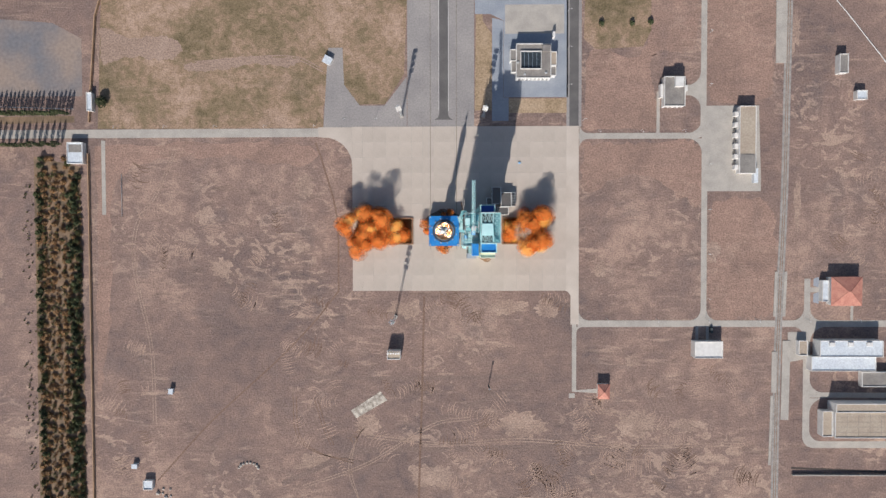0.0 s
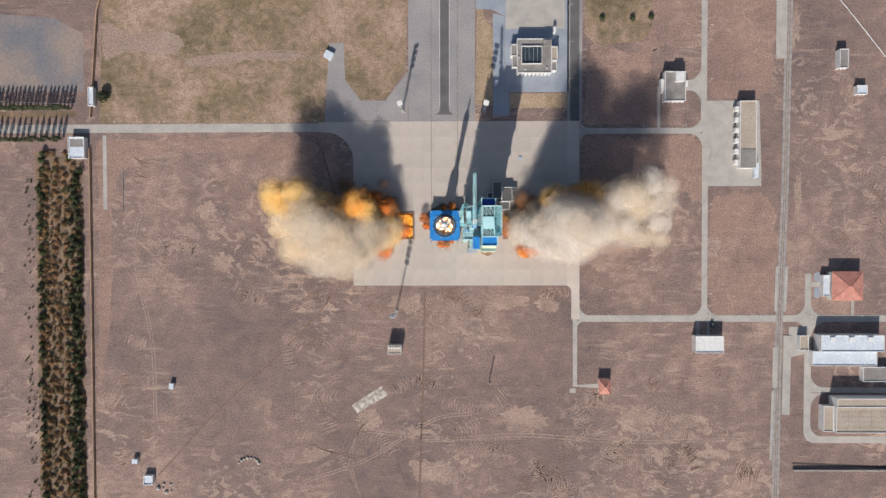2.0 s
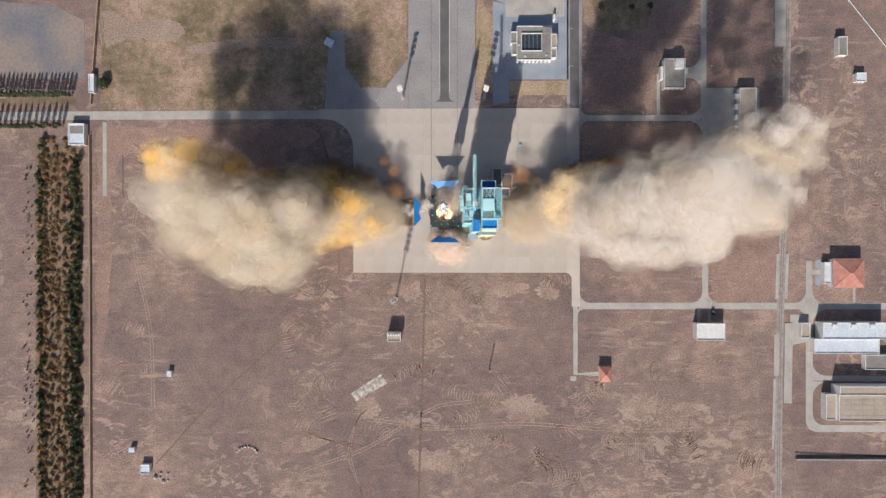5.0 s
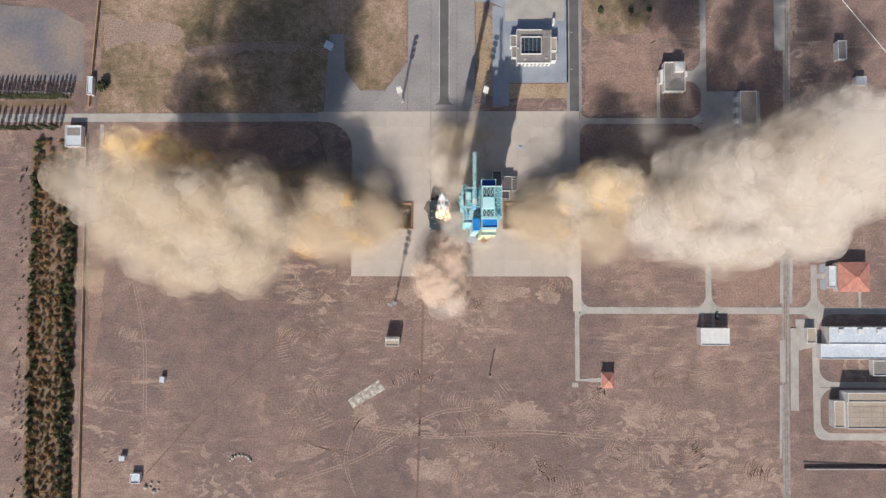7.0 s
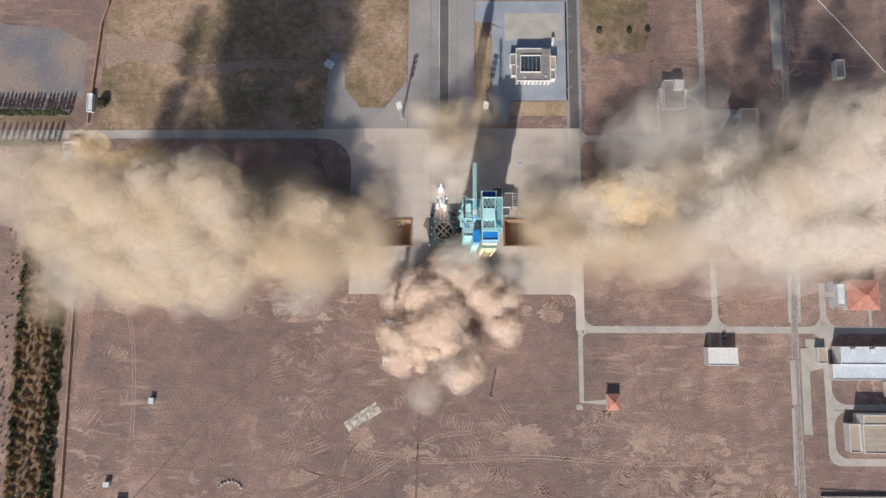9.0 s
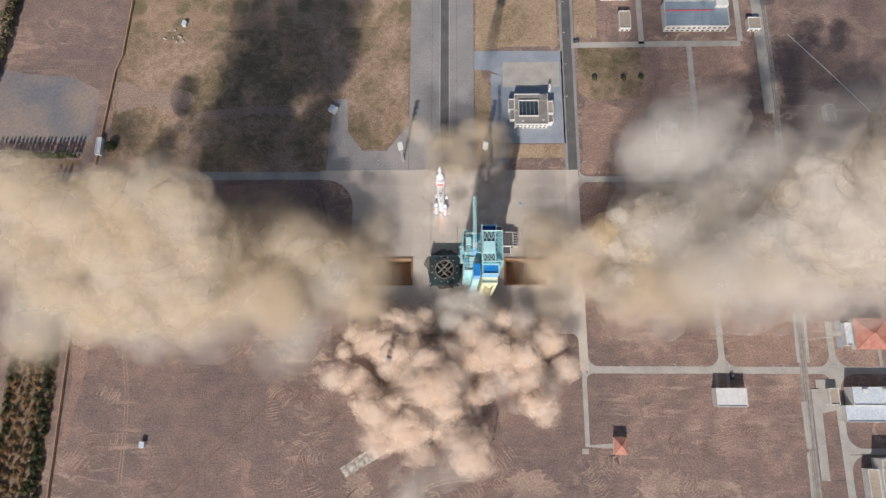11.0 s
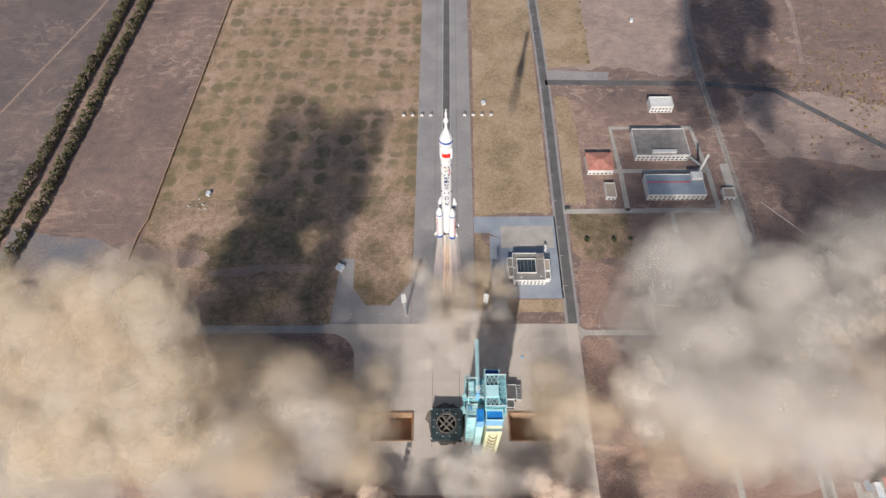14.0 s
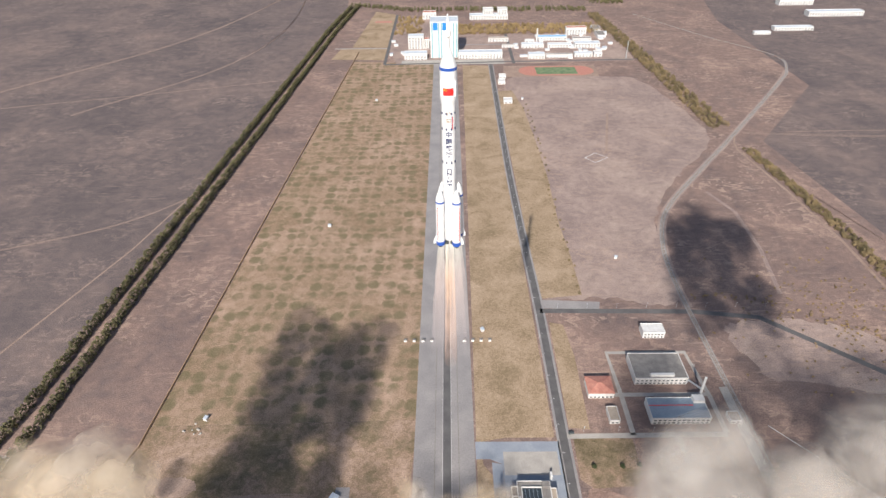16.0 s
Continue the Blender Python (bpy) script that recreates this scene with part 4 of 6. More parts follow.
for k in range(3):
    part("roof_vent", boxes((-17 + k * 14, -13 + k * 14, 2, 5, 9, 10.6), bevel=0.1), WHITE, plant)
flat_house("plant_duct_house", 318, 340, -119, -108, 4, ROOF_GREY, "small white plant house with open duct frames", 3)
hall = flat_house("storage_hall", 295, 348, -156.5, -137, 9, ROOF_TAN, "large storage hall with a tan panelled roof", 8)
for k in range(1, 5):
    part("roof_joint", boxes((-26, 26, -9.6 + k * 3.9, -9.4 + k * 3.9, 9, 9.14)), ROOF_GREY, hall)
for k in range(1, 6):
    part("roof_joint", boxes((-26 + k * 8.6, -25.8 + k * 8.6, -9.4, 9.4, 9, 9.12)), ROOF_GREY, hall)
flat_house("hall_clerestory", 295, 348, -136.9, -130.5, 10, ROOF_TAN, "raised tan-roofed strip along a storage hall", 8)
flat_house("hall_annex", 287.4, 294.8, -156.5, -137.3, 6, ROOF_TAN, "narrow tan-roofed annex of a hall", 1)
flat_house("white_shed", 190, 211, -96.5, -84, 7, WHITE, "white flat-roofed shed in bare soil", 4)
flat_house("signal_house", 270, 276.5, -95, -84, 4, ROOF_TAN, "small house beside the railway", 1)
hip_house("guard_hut", 118, 126, -128, -117.5, 5, 2.6, "small guard hut with a red hip roof", 2)
hip_house("red_roof_barracks", 129, 152, 228, 248, 7, 3, "white house with a pale red hip roof", 6)
flat_house("brick_annex", 142, 151, 199.5, 215, 4.5, ROOF_TAN, "small tan-roofed annex beside a house", 2)
blue_hall = flat_house("blue_roof_hall", 178, 229, 199, 222, 7.5, ROOF_BLUE, "long white hall with a grey-blue roof", 12)
roof_box(blue_hall, 15, 25, 5, 12, 0, 11)
part("roof_ridge", boxes((-25, 14, 2.6, 3.0, 7.5, 8.0)), RED, blue_hall)
grey_hall = flat_house("grey_roof_hall", 175, 224, 244, 276, 8, ROOF_GREY, "large white hall with a dark grey roof", 12)
roof_box(grey_hall, -10, 12, -14, -11, 8, 10.5)
chim = thing("chimney", pose(231, 230, 0), "white steel chimney with a sloping flue", "chimney")
part("stack", lathe(bmesh.new(), [(1.5, 0), (1.2, 10), (1.1, 24), (1.2, 24.1), (1.2, 24.5)], 16), WHITE, chim, smooth=False)
fl = bmesh.new()
beam(fl, (-8, 12, 8), (0, 0, 9), 1.2)
beam(fl, (-8, 14, 0), (-8, 12, 8), 0.6)
part("flue", fl, STEEL, chim)
flat_house("office_block", 199, 221, 305, 318, 8, WHITE, "two-storey white office block with roof frames", 6)
flat_house("gate_lodge", 246, 256, 199, 209, 4, ROOF_TAN, "small lodge beside the railway", 2)
hutw = thing("instrument_hut", pose(-88, 130, 0, 0, 0, -28), "small white instrument hut in the grass", "hut")
part("wall", boxes((-3, 3, -2.6, 2.6, 0, 3), bevel=0.08), WHITE, hutw)
part("roof", boxes((-3.3, 3.3, -2.9, 2.9, 3, 3.25), bevel=0.05), ROOF_WHITE, hutw)
part("door", boxes((-0.5, 0.5, -2.7, -2.6, 0, 2.05)), STEEL, hutw)
gate = flat_house("gate_house", -287, -275, 52, 68, 4.5, ROOF_WHITE, "white gatehouse with a dark roof well", 2)
part("roof_well", boxes((-5, 5, 0.5, 6.5, 4.5, 4.62)), ROOF_GREY, gate)
flat_house("gate_store", -272, -268, 92, 106, 3.5, ROOF_WHITE, "narrow white store by the gate", 1)
lk = flat_house("water_tank_frame", -43, -33, -97.5, -91, 7, ROOF_TAN, "small block with a row of dark vents", 0)
for k in range(5):
    part("vent", lathe(bmesh.new(), [(0.5, 7), (0.5, 9), (0.8, 9.2), (0.8, 9.6)], 10, (-4 + k * 1.9, 1.5, 0)), WHITE, lk)
flat_house("field_hut", -233, -226, -200, -193, 3, ROOF_WHITE, "small white hut in bare soil", 0)


# ---- launch platform ----
plat = thing("launch_platform", pose(0.4, 0, 0), "sooty steel launch platform with a round flame opening", "launch platform")
deck = bmesh.new()
SEG = 48
ring_in = [deck.verts.new((6.6 * math.cos(2 * math.pi * i / SEG), 6.6 * math.sin(2 * math.pi * i / SEG), 8)) for i in range(SEG)]
ring_out = []
for i in range(SEG):
    c, s = math.cos(2 * math.pi * i / SEG), math.sin(2 * math.pi * i / SEG)
    k = 11.0 / max(abs(c), abs(s))
    ring_out.append(deck.verts.new((c * k, s * k, 8)))
low_out = [deck.verts.new((v.co.x, v.co.y, 2.2)) for v in ring_out]
low_in = [deck.verts.new((v.co.x, v.co.y, 2.2)) for v in ring_in]
for i in range(SEG):
    j = (i + 1) % SEG
    deck.faces.new((ring_in[i], ring_out[i], ring_out[j], ring_in[j]))
    deck.faces.new((ring_out[i], low_out[i], low_out[j], ring_out[j]))
    deck.faces.new((ring_in[j], low_in[j], low_in[i], ring_in[i]))
part("deck", deck, PLAT, plat)
rim = bmesh.new()
for i in range(SEG):
    a, b = 2 * math.pi * i / SEG, 2 * math.pi * (i + 1) / SEG
    beam(rim, (6.7 * math.cos(a), 6.7 * math.sin(a), 8.2), (6.7 * math.cos(b), 6.7 * math.sin(b), 8.2), 0.7)
part("opening_rim", rim, SCALE_STEEL, plat)
guard = bmesh.new()
for i in range(SEG):
    a, b = 2 * math.pi * i / SEG, 2 * math.pi * (i + 1) / SEG
    beam(guard, (8.0 * math.cos(a), 8.0 * math.sin(a), 8.25), (8.0 * math.cos(b), 8.0 * math.sin(b), 8.25), 1.05)
part("deflector_ring", guard, SOOT_AND_SHADE, plat, "dark ring round the flame opening")
for i in range(12):
    a = radians(15 + 30 * i)
    part("spray_nozzle", lathe(bmesh.new(), [(0.28, 8.0), (0.28, 8.9), (0.4, 9.0), (0.4, 9.2)], 8, (9.4 * math.cos(a), 9.4 * math.sin(a), 0)), STEEL, plat)
for x in (-10.4, 10.4):
    for y in (-10.4, 10.4):
        part("corner_jack", boxes((x - 0.5, x + 0.5, y - 0.5, y + 0.5, 2.2, 9.0), bevel=0.08), STEEL, plat)
for k in range(2):
    for o in (-1.6, 1.6):
        bm = bmesh.new()
        L = math.sqrt(6.4 ** 2 - o * o)
        a = radians(45 + 90 * k)
        u, v = Vector((math.cos(a), math.sin(a), 0)), Vector((-math.sin(a), math.cos(a), 0))
        beam(bm, -u * L + v * o + Vector((0, 0, 7.2 + 0.3 * k)), u * L + v * o + Vector((0, 0, 7.2 + 0.3 * k)), 0.85)
        part("cross_beam", bm, SCALE_STEEL, plat)
for i in range(8):
    a = radians(22.5 + 45 * i)
    part("support_arm", boxes((8.2 * math.cos(a) - 0.4, 8.2 * math.cos(a) + 0.4, 8.2 * math.sin(a) - 0.4, 8.2 * math.sin(a) + 0.4, 8, 9.2), bevel=0.1), SOOT_AND_SHADE, plat)
for x in (-9.5, 9.5):
    for y in (-9.5, 9.5):
        part("bogie", boxes((x - 1.2, x + 1.2, y - 1.6, y + 1.6, 0.2, 2.3), bevel=0.1), SOOT_AND_SHADE, plat)

# blue covers on the deck that the blast peels off
covers = []
for i in range(4):
    bm = bmesh.new()
    pts = []
    for k in range(13):
        a = radians(-45 + 90 * i + 90 * k / 12)
        pts.append((6.95 * math.cos(a), 6.95 * math.sin(a)))
    for k in range(12, -1, -1):
        a = radians(-45 + 90 * i + 90 * k / 12)
        c, s = math.cos(a), math.sin(a)
        r = 11.3 / max(abs(c), abs(s))
        pts.append((c * r, s * r))
    slab(pts, 0, 0.15, bm)
    cv = tagged(part("deck_cover", bm, BLUE, None), "blue sheet cover lying on the launch platform deck", "cover", "deck covers")
    cv.location = (0.4, 0, 8.05)
    covers.append(cv)


# ---- service tower ----
def lattice(bm, x0, x1, y0, y1, z0, z1, step, w=0.45, faces="xy", diag=True):
    """Square trussed tower: corner posts, level rings, diagonals."""
    cs = [(x0, y0), (x1, y0), (x1, y1), (x0, y1)]
    for x, y in cs:
        beam(bm, (x, y, z0), (x, y, z1), w)
    n = max(1, round((z1 - z0) / step))
    for i in range(n + 1):
        z = z0 + (z1 - z0) * i / n
        for k in range(4):
            a, b = cs[k], cs[(k + 1) % 4]
            beam(bm, (*a, z), (*b, z), w * 0.7)
            if diag and i < n:
                z2 = z0 + (z1 - z0) * (i + 1) / n
                beam(bm, (*a, z) if (i + k) % 2 else (*b, z), (*b, z2) if (i + k) % 2 else (*a, z2), w * 0.5)


tower = thing("service_tower", pose(0, 0, 0), "turquoise steel launch service tower with cream and blue cladding", "launch tower")
bm = bmesh.new()
lattice(bm, 24.5, 36.5, -8, 11, 0, 78, 6.5, 0.7)
part("main_frame", bm, TEAL, tower)
part("main_core", boxes((26, 35, -6, 9.5, 0, 70), bevel=0.1), TEAL_DARK, tower)
for z in range(8, 78, 7):
    part("floor_plate", boxes((24.2, 37.2, -8.3, 11.4, z, z + 0.35)), TEAL, tower)
part("roof_plate", boxes((24.8, 32.2, -3, 4.2, 78.4, 80), bevel=0.1), TEAL_PALE, tower)
for y0, y1 in ((4.2, 10.8), (-8, -3)):
    bm = bmesh.new()
    for k in range(3):
        xa, xb = 24.6 + 2.6 * k, 27.2 + 2.6 * k
        beam(bm, (xa, y0, 79), (xb, y1, 79), 0.26)
        beam(bm, (xb, y0, 79), (xa, y1, 79), 0.26)
        beam(bm, (xb, y0, 79), (xb, y1, 79), 0.24)
    for y in (y0, y1):
        beam(bm, (24.6, y, 79), (32.4, y, 79), 0.5)
    for x in (24.6, 32.4):
        beam(bm, (x, y0, 79), (x, y1, 79), 0.5)
    part("roof_frame", bm, TEAL_PALE, tower)
bm = bmesh.new()
for k in range(6):
    y0, y1 = -8 + 3.1 * k, -4.9 + 3.1 * k
    beam(bm, (32.6, y0, 76), (37, y1, 76), 0.24)
    beam(bm, (37, y0, 76), (32.6, y1, 76), 0.24)
    beam(bm, (32.6, y1, 76), (37, y1, 76), 0.26)
beam(bm, (37, -8, 76), (37, 11, 76), 0.6)
part("side_frame", bm, TEAL_PALE, tower)
part("lift_house", boxes((24.4, 33.6, 11.2, 16.4, 0, 72), bevel=0.1), TEAL, tower)
part("lift_roof", boxes((25, 33, 11.8, 15.8, 72, 72.5)), NAVY, tower)
part("lift_rail", boxes((24.2, 33.8, 16.0, 16.5, 72, 73.4), (24.2, 33.8, 11.1, 11.6, 72, 73.4), (24.2, 24.7, 11.6, 16, 72, 73.4), (33.3, 33.8, 11.6, 16, 72, 73.4)), TEAL_PALE, tower)
# west wing facing the pad
bm = bmesh.new()
lattice(bm, 14.5, 23.5, -1, 11, 0, 72, 6, 0.6)
part("west_frame", bm, TEAL_PALE, tower)
for z in range(10, 72, 8):
    part("work_platform", boxes((13.4, 24, -1.4, 11.4, z, z + 0.4)), TEAL, tower)
part("west_core", boxes((17.5, 23, 1, 10, 0, 70), bevel=0.1), TEAL, tower)
part("west_cladding", boxes((13.4, 24, -10.5, -1.6, 0, 60), bevel=0.1), TEAL_PALE, tower, "pale turquoise ribbed cladding")
for k in range(9):
    part("cladding_rib", boxes((13.2, 24.1, -10.75, -10.5, 4 + k * 6.4, 4.6 + k * 6.4)), TEAL, tower)
bm = bmesh.new()
lattice(bm, 12.6, 15.2, 8, 12.5, 0, 74, 5, 0.35)
part("stair_tower", bm, TEAL, tower)
part("cab", boxes((18.9, 23.3, -16.5, -8.6, 62, 74), bevel=0.15), SKYBLUE, tower, "light blue cab")
part("cab_stem", boxes((18.9, 23.3, -16.5, -10.8, 0, 62), bevel=0.15), TEAL_PALE, tower)
part("cab_roof", boxes((19.1, 23.1, -16.3, -8.8, 74, 74.4)), BLUE, tower, "blue cab roof")
part("store_box", boxes((17.5, 24.4, -20.5, -16.6, 0, 16), bevel=0.15), BLUEPAVE, tower, "pale grey-blue box at the tower foot")
# cream column with half-round platform recesses
part("cream_column", boxes((25, 35, -18.5, -9.2, 0, 58), bevel=0.2), CREAM, tower, "cream column with half-round recesses")
part("column_top", boxes((24.6, 35.2, -14.5, -8.4, 58, 70), bevel=0.15), SKYBLUE, tower)
part("column_roof", boxes((25.4, 34.4, -13.8, -9, 70, 70.4)), BLUE, tower)
part("column_parapet", boxes((24.6, 35.2, -8.9, -8.4, 70, 71.4), (24.6, 35.2, -14.6, -14.2, 70, 71.4), (24.6, 25.1, -14.2, -8.9, 70, 71.4), (34.7, 35.2, -14.2, -8.9, 70, 71.4)), TEAL_PALE, tower)
for k in range(6):
    part("half_round_platform", slab(arc(29.6, -18.3, 3.15, 200, 340, 12) + arc(29.6, -18.3, 2.65, 340, 200, 12), 13.7 + k * 8, 14.3 + k * 8), RUST, tower)
for k in range(9):                                        # dark boxes that paint shade into the west wing's bays
    part("dark_bay", boxes((13.3, 14.2, 0, 10.2, 11.2 + k * 7.2, 15.4 + k * 7.2)), SOOT_AND_SHADE, tower)
for x, y in ((36.8, -6), (36.8, -2), (36.8, 3), (36.8, 8), (16.2, 11.6), (18.4, 11.6)):
    part("riser_pipe", lathe(bmesh.new(), [(0.28, 0), (0.28, 74)], 8, (x, y, 0)), TEAL_DARK, tower)
for k in range(5):
    bm = bmesh.new()
    beam(bm, (15, -1.2 + k * 2.6, 72.3), (23.4, 1.2 + k * 2.6, 72.3), 0.35)
    part("roof_joist", bm, TEAL_DARK, tower)
part("winch_house", boxes((14.6, 17.6, 3.5, 8, 72.2, 74.6), bevel=0.1), TEAL_PALE, tower)
part("winch_house", boxes((21.2, 23.4, 6, 10, 72.2, 74), bevel=0.1), TEAL_DARK, tower)
# flat dark plates: painted shade below the open roof frames
part("dark_well", boxes((25.2, 31.8, 4.8, 10.2, 77.6, 78.1)), SOOT_AND_SHADE, tower)
part("dark_well", boxes((25.2, 31.8, -7.4, -3.6, 77.6, 78.1)), SOOT_AND_SHADE, tower)
part("dark_well", boxes((33, 36.4, -7, 10, 74.4, 74.8)), TEAL_DARK, tower)
for z in (30, 44, 58):
    part("east_gallery", boxes((36.6, 38.2, -8, 11, z, z + 0.4), (38.0, 38.2, -8, 11, z + 0.4, z + 1.5)), TEAL, tower)
# galleries, brackets and railings on the pad side, at uneven heights
tw = random.Random(62)
for k in range(14):
    y0, z0 = -1.2 + (k % 7) * 1.75, 66 - 4.2 * k
    w, d = tw.uniform(1.2, 2.8), tw.uniform(1.4, 3.2)
    part("gallery", boxes((13.4 - w, 13.4, y0, y0 + d, z0, z0 + 0.3), (13.4 - w, 13.3 - w + 0.2, y0, y0 + d, z0 + 0.3, z0 + 1.4)), TEAL_PALE if k % 3 else TEAL, tower)
for k in range(6):
    bm = bmesh.new()
    beam(bm, (14.6, -0.8 + k * 2, 72.6), (18, 1.2 + k * 2, 72.6), 0.2)
    beam(bm, (18, -0.8 + k * 2, 72.6), (14.6, 1.2 + k * 2, 72.6), 0.2)
    beam(bm, (20.8, -0.8 + k * 2, 72.6), (23.4, 1.2 + k * 2, 72.6), 0.2)
    beam(bm, (23.4, -0.8 + k * 2, 72.6), (20.8, 1.2 + k * 2, 72.6), 0.2)
    part("roof_truss", bm, WHITE if k % 2 else TEAL_PALE, tower)
for x0, x1, y0, y1, z in ((24.4, 37, -8.2, 11.2, 78.4), (14.4, 23.6, -1.2, 11.2, 72.4), (13.4, 24, -10.5, -1.7, 60.2), (25, 35, -18.4, -14.7, 58.2)):
    bm = bmesh.new()
    loops = [[bm.verts.new((x, y, zz)) for x, y in ((x0 + e, y0 + e), (x1 - e, y0 + e), (x1 - e, y1 - e), (x0 + e, y1 - e))] for e, zz in ((0, z), (0, z + 1.2), (0.14, z + 1.2), (0.14, z))]
    for p, q in zip(loops, loops[1:] + loops[:1]):
        for k in range(4):
            bm.faces.new((p[k], p[(k + 1) % 4], q[(k + 1) % 4], q[k]))
    bmesh.ops.recalc_face_normals(bm, faces=bm.faces[:])
    part("railing", bm, WHITE, tower)
for k in range(8):
    part("cable_tray", boxes((13.5, 23.9, -9.9 + k * 1.05, -9.7 + k * 1.05, 60, 60.25)), TEAL_DARK if k % 2 else WHITE, tower)
part("junction_box", boxes((14.2, 16.4, -5.4, -3.2, 60.1, 61.6), bevel=0.08), SKYBLUE, tower)
part("junction_box", boxes((20.4, 23.2, -4.8, -2.6, 60.1, 62.2), bevel=0.08), WHITE, tower)
# crane on the roof
part("crane_mast", boxes((18.4, 20.6, -3, -0.5, 72, 84), bevel=0.1), SKYBLUE, tower)
jib = bmesh.new()
for x in (18.6, 20.4):
    beam(jib, (x, -2, 84), (x, 31, 86), 0.3)
beam(jib, (19.5, -2, 86), (19.5, 31, 87.4), 0.3)
for i in range(22):
    y = -2 + i * 1.5
    z = 84 + (y + 2) / 33 * 2
    s = 1 if i % 2 else -1
    beam(jib, (19.5 - 0.9 * s, y, z), (19.5 + 0.9 * s, y + 1.5, z), 0.22)
    beam(jib, (18.6, y, z), (19.5, y + 0.75, z + 1.8), 0.2)
    beam(jib, (20.4, y, z), (19.5, y + 0.75, z + 1.8), 0.2)
part("crane_jib", jib, TEAL_PALE, tower)
part("crane_cab", boxes((18.3, 20.9, -0.4, 2.4, 82, 85), bevel=0.1), WHITE, tower)
# swing arms toward the rocket
for z in (24, 38, 52, 63):
    bm = bmesh.new()
    lattice(bm, 13.5, 15.3, -12, -2.4, z, z + 2, 2, 0.25)
    part("swing_arm", bm, TEAL_PALE, tower)
hose = bmesh.new()
line = curve_line([(13.6, 22), (14.6, 14), (15.6, 6), (14, -2), (15.2, -9), (13.2, -13)])
for p, q in zip(line, line[1:]):
    beam(hose, (*p, 0.4), (*q, 0.4), 0.6)
tagged(part("fuel_hose", hose, RUST, None), "thick orange-brown hose lying on the apron", "hose")

# low service block north-east of the tower
blk = thing("service_block", pose(-7.5, 1.2, 0), "low service block, tower shade painted in dark, with white parapets", "building")
for x0, x1, y0, y1, h in ((40, 47, 12, 24, 5), (44, 51, 19, 32, 6), (51, 59, 17, 28, 5), (48, 57, 11, 17, 4.5)):
    # asphalt colour here paints in the tower's shadow over the roofs
    part("wall", boxes((x0, x1, y0, y1, 0, h)), ASPHALT, blk)
    part("parapet", boxes((x0, x1, y0, y0 + 0.4, h, h + 0.6), (x0, x1, y1 - 0.4, y1, h, h + 0.6), (x0, x0 + 0.4, y0 + 0.4, y1 - 0.4, h, h + 0.6), (x1 - 0.4, x1, y0 + 0.4, y1 - 0.4, h, h + 0.6)), WHITE, blk)
for k in range(6):
    part("pipe_rack", boxes((59.2, 62.5, 17.5 + k * 2, 17.9 + k * 2, 0, 4)), STEEL, blk)


# scorched concrete round the platform
scorch_mat = mat("scorched_concrete", (0.10, 0.085, 0.075), (0.22, 0.18, 0.15), 0.12, 0.95, fine=8)
sr = random.Random(14)
structure("scorch_mark", slab([(0.4 + (12.6 + 1.2 * math.sin(3 * a) * sr.uniform(0.4, 1.2) + (3 if math.sin(a) > 0.3 else 0)) * math.cos(a), (13.2 + sr.uniform(-1, 1.4) + (3.5 if math.sin(a) > 0.3 else 0)) * math.sin(a)) for a in [2 * math.pi * k / 40 for k in range(40)]], 0.05, 0.145), scorch_mat, "black scorch mark on concrete")

# ---- floodlight masts ----
def floodlight(x, y, h, turn):
    ob = thing("floodlight_mast", pose(x, y, 0, 0, 0, turn), "tall floodlight mast with tiers of white lamps", "floodlight", "floodlight masts round the pad")
    bm = bmesh.new()
    lattice(bm, -0.6, 0.6, -0.6, 0.6, 0, h, 3, 0.18)
    part("mast", bm, STEEL, ob)
    part("footing", boxes((-1.4, 1.4, -1.4, 1.4, 0, 0.8), bevel=0.1), PAVING, ob)
    for k in range(4):
        z = h - 12 + k * 3.6
        part("lamp_tier", boxes((-1.9, 1.9, -0.9, -0.5, z, z + 0.3), (-1.9, 1.9, -0.9, -0.5, z + 1.8, z + 2.1), bevel=0.03), STEEL, ob)
        for c in range(3):
            part("lamp", boxes((-1.8 + c * 1.25, -0.75 + c * 1.25, -1.4, -0.8, z + 0.1, z + 1.9), bevel=0.1), WHITE, ob)
    return ob


floodlight(-32, 88, 36, 20)
floodlight(30.5, 88, 36, -20)
floodlight(-37, -66, 38, 160)


# ---- rocket ----
def letters(text, size, radius, z_top, parent, material, step=1.15, turn=0.0, x_off=0.0, bold=0.0):
    """Characters one under another, bent onto a round body that faces south."""
    for i, ch in enumerate(text):
        cu = bpy.data.curves.new("mark", "FONT")
        cu.body, cu.size, cu.align_x, cu.align_y = ch, size, "CENTER", "CENTER"
        cu.offset = bold
        tmp = new("mark", cu)
        me = bpy.data.meshes.new_from_object(tmp)
        bpy.data.objects.remove(tmp)
        if not len(me.vertices):
            continue
        for v in me.vertices:
            x, y = v.co.x, v.co.y
            if turn:
                x, y = y, -x
            a = (x + x_off) / radius
            v.co = ((radius + 0.11) * math.sin(a), -(radius + 0.11) * math.cos(a), z_top - i * step * size + y)
        me.materials.append(material)
        new("lettering", me).parent = parent


rocket = thing("rocket", pose(0, 0, 8), "white launch rocket with four boosters and an escape tower", "rocket")
R1 = 1.675
part("core_stage", lathe(bmesh.new(), [(1.5, 1.0), (R1, 1.6), (R1, 22.6), (R1 - 0.04, 22.7), (R1 - 0.04, 23.1), (R1, 23.2), (R1, 38.2), (1.9, 39.6)], 40), ROCKET, rocket)
part("fairing", lathe(bmesh.new(), [(1.9, 39.6), (1.92, 40.2), (1.92, 46.3)], 40), ROCKET, rocket)
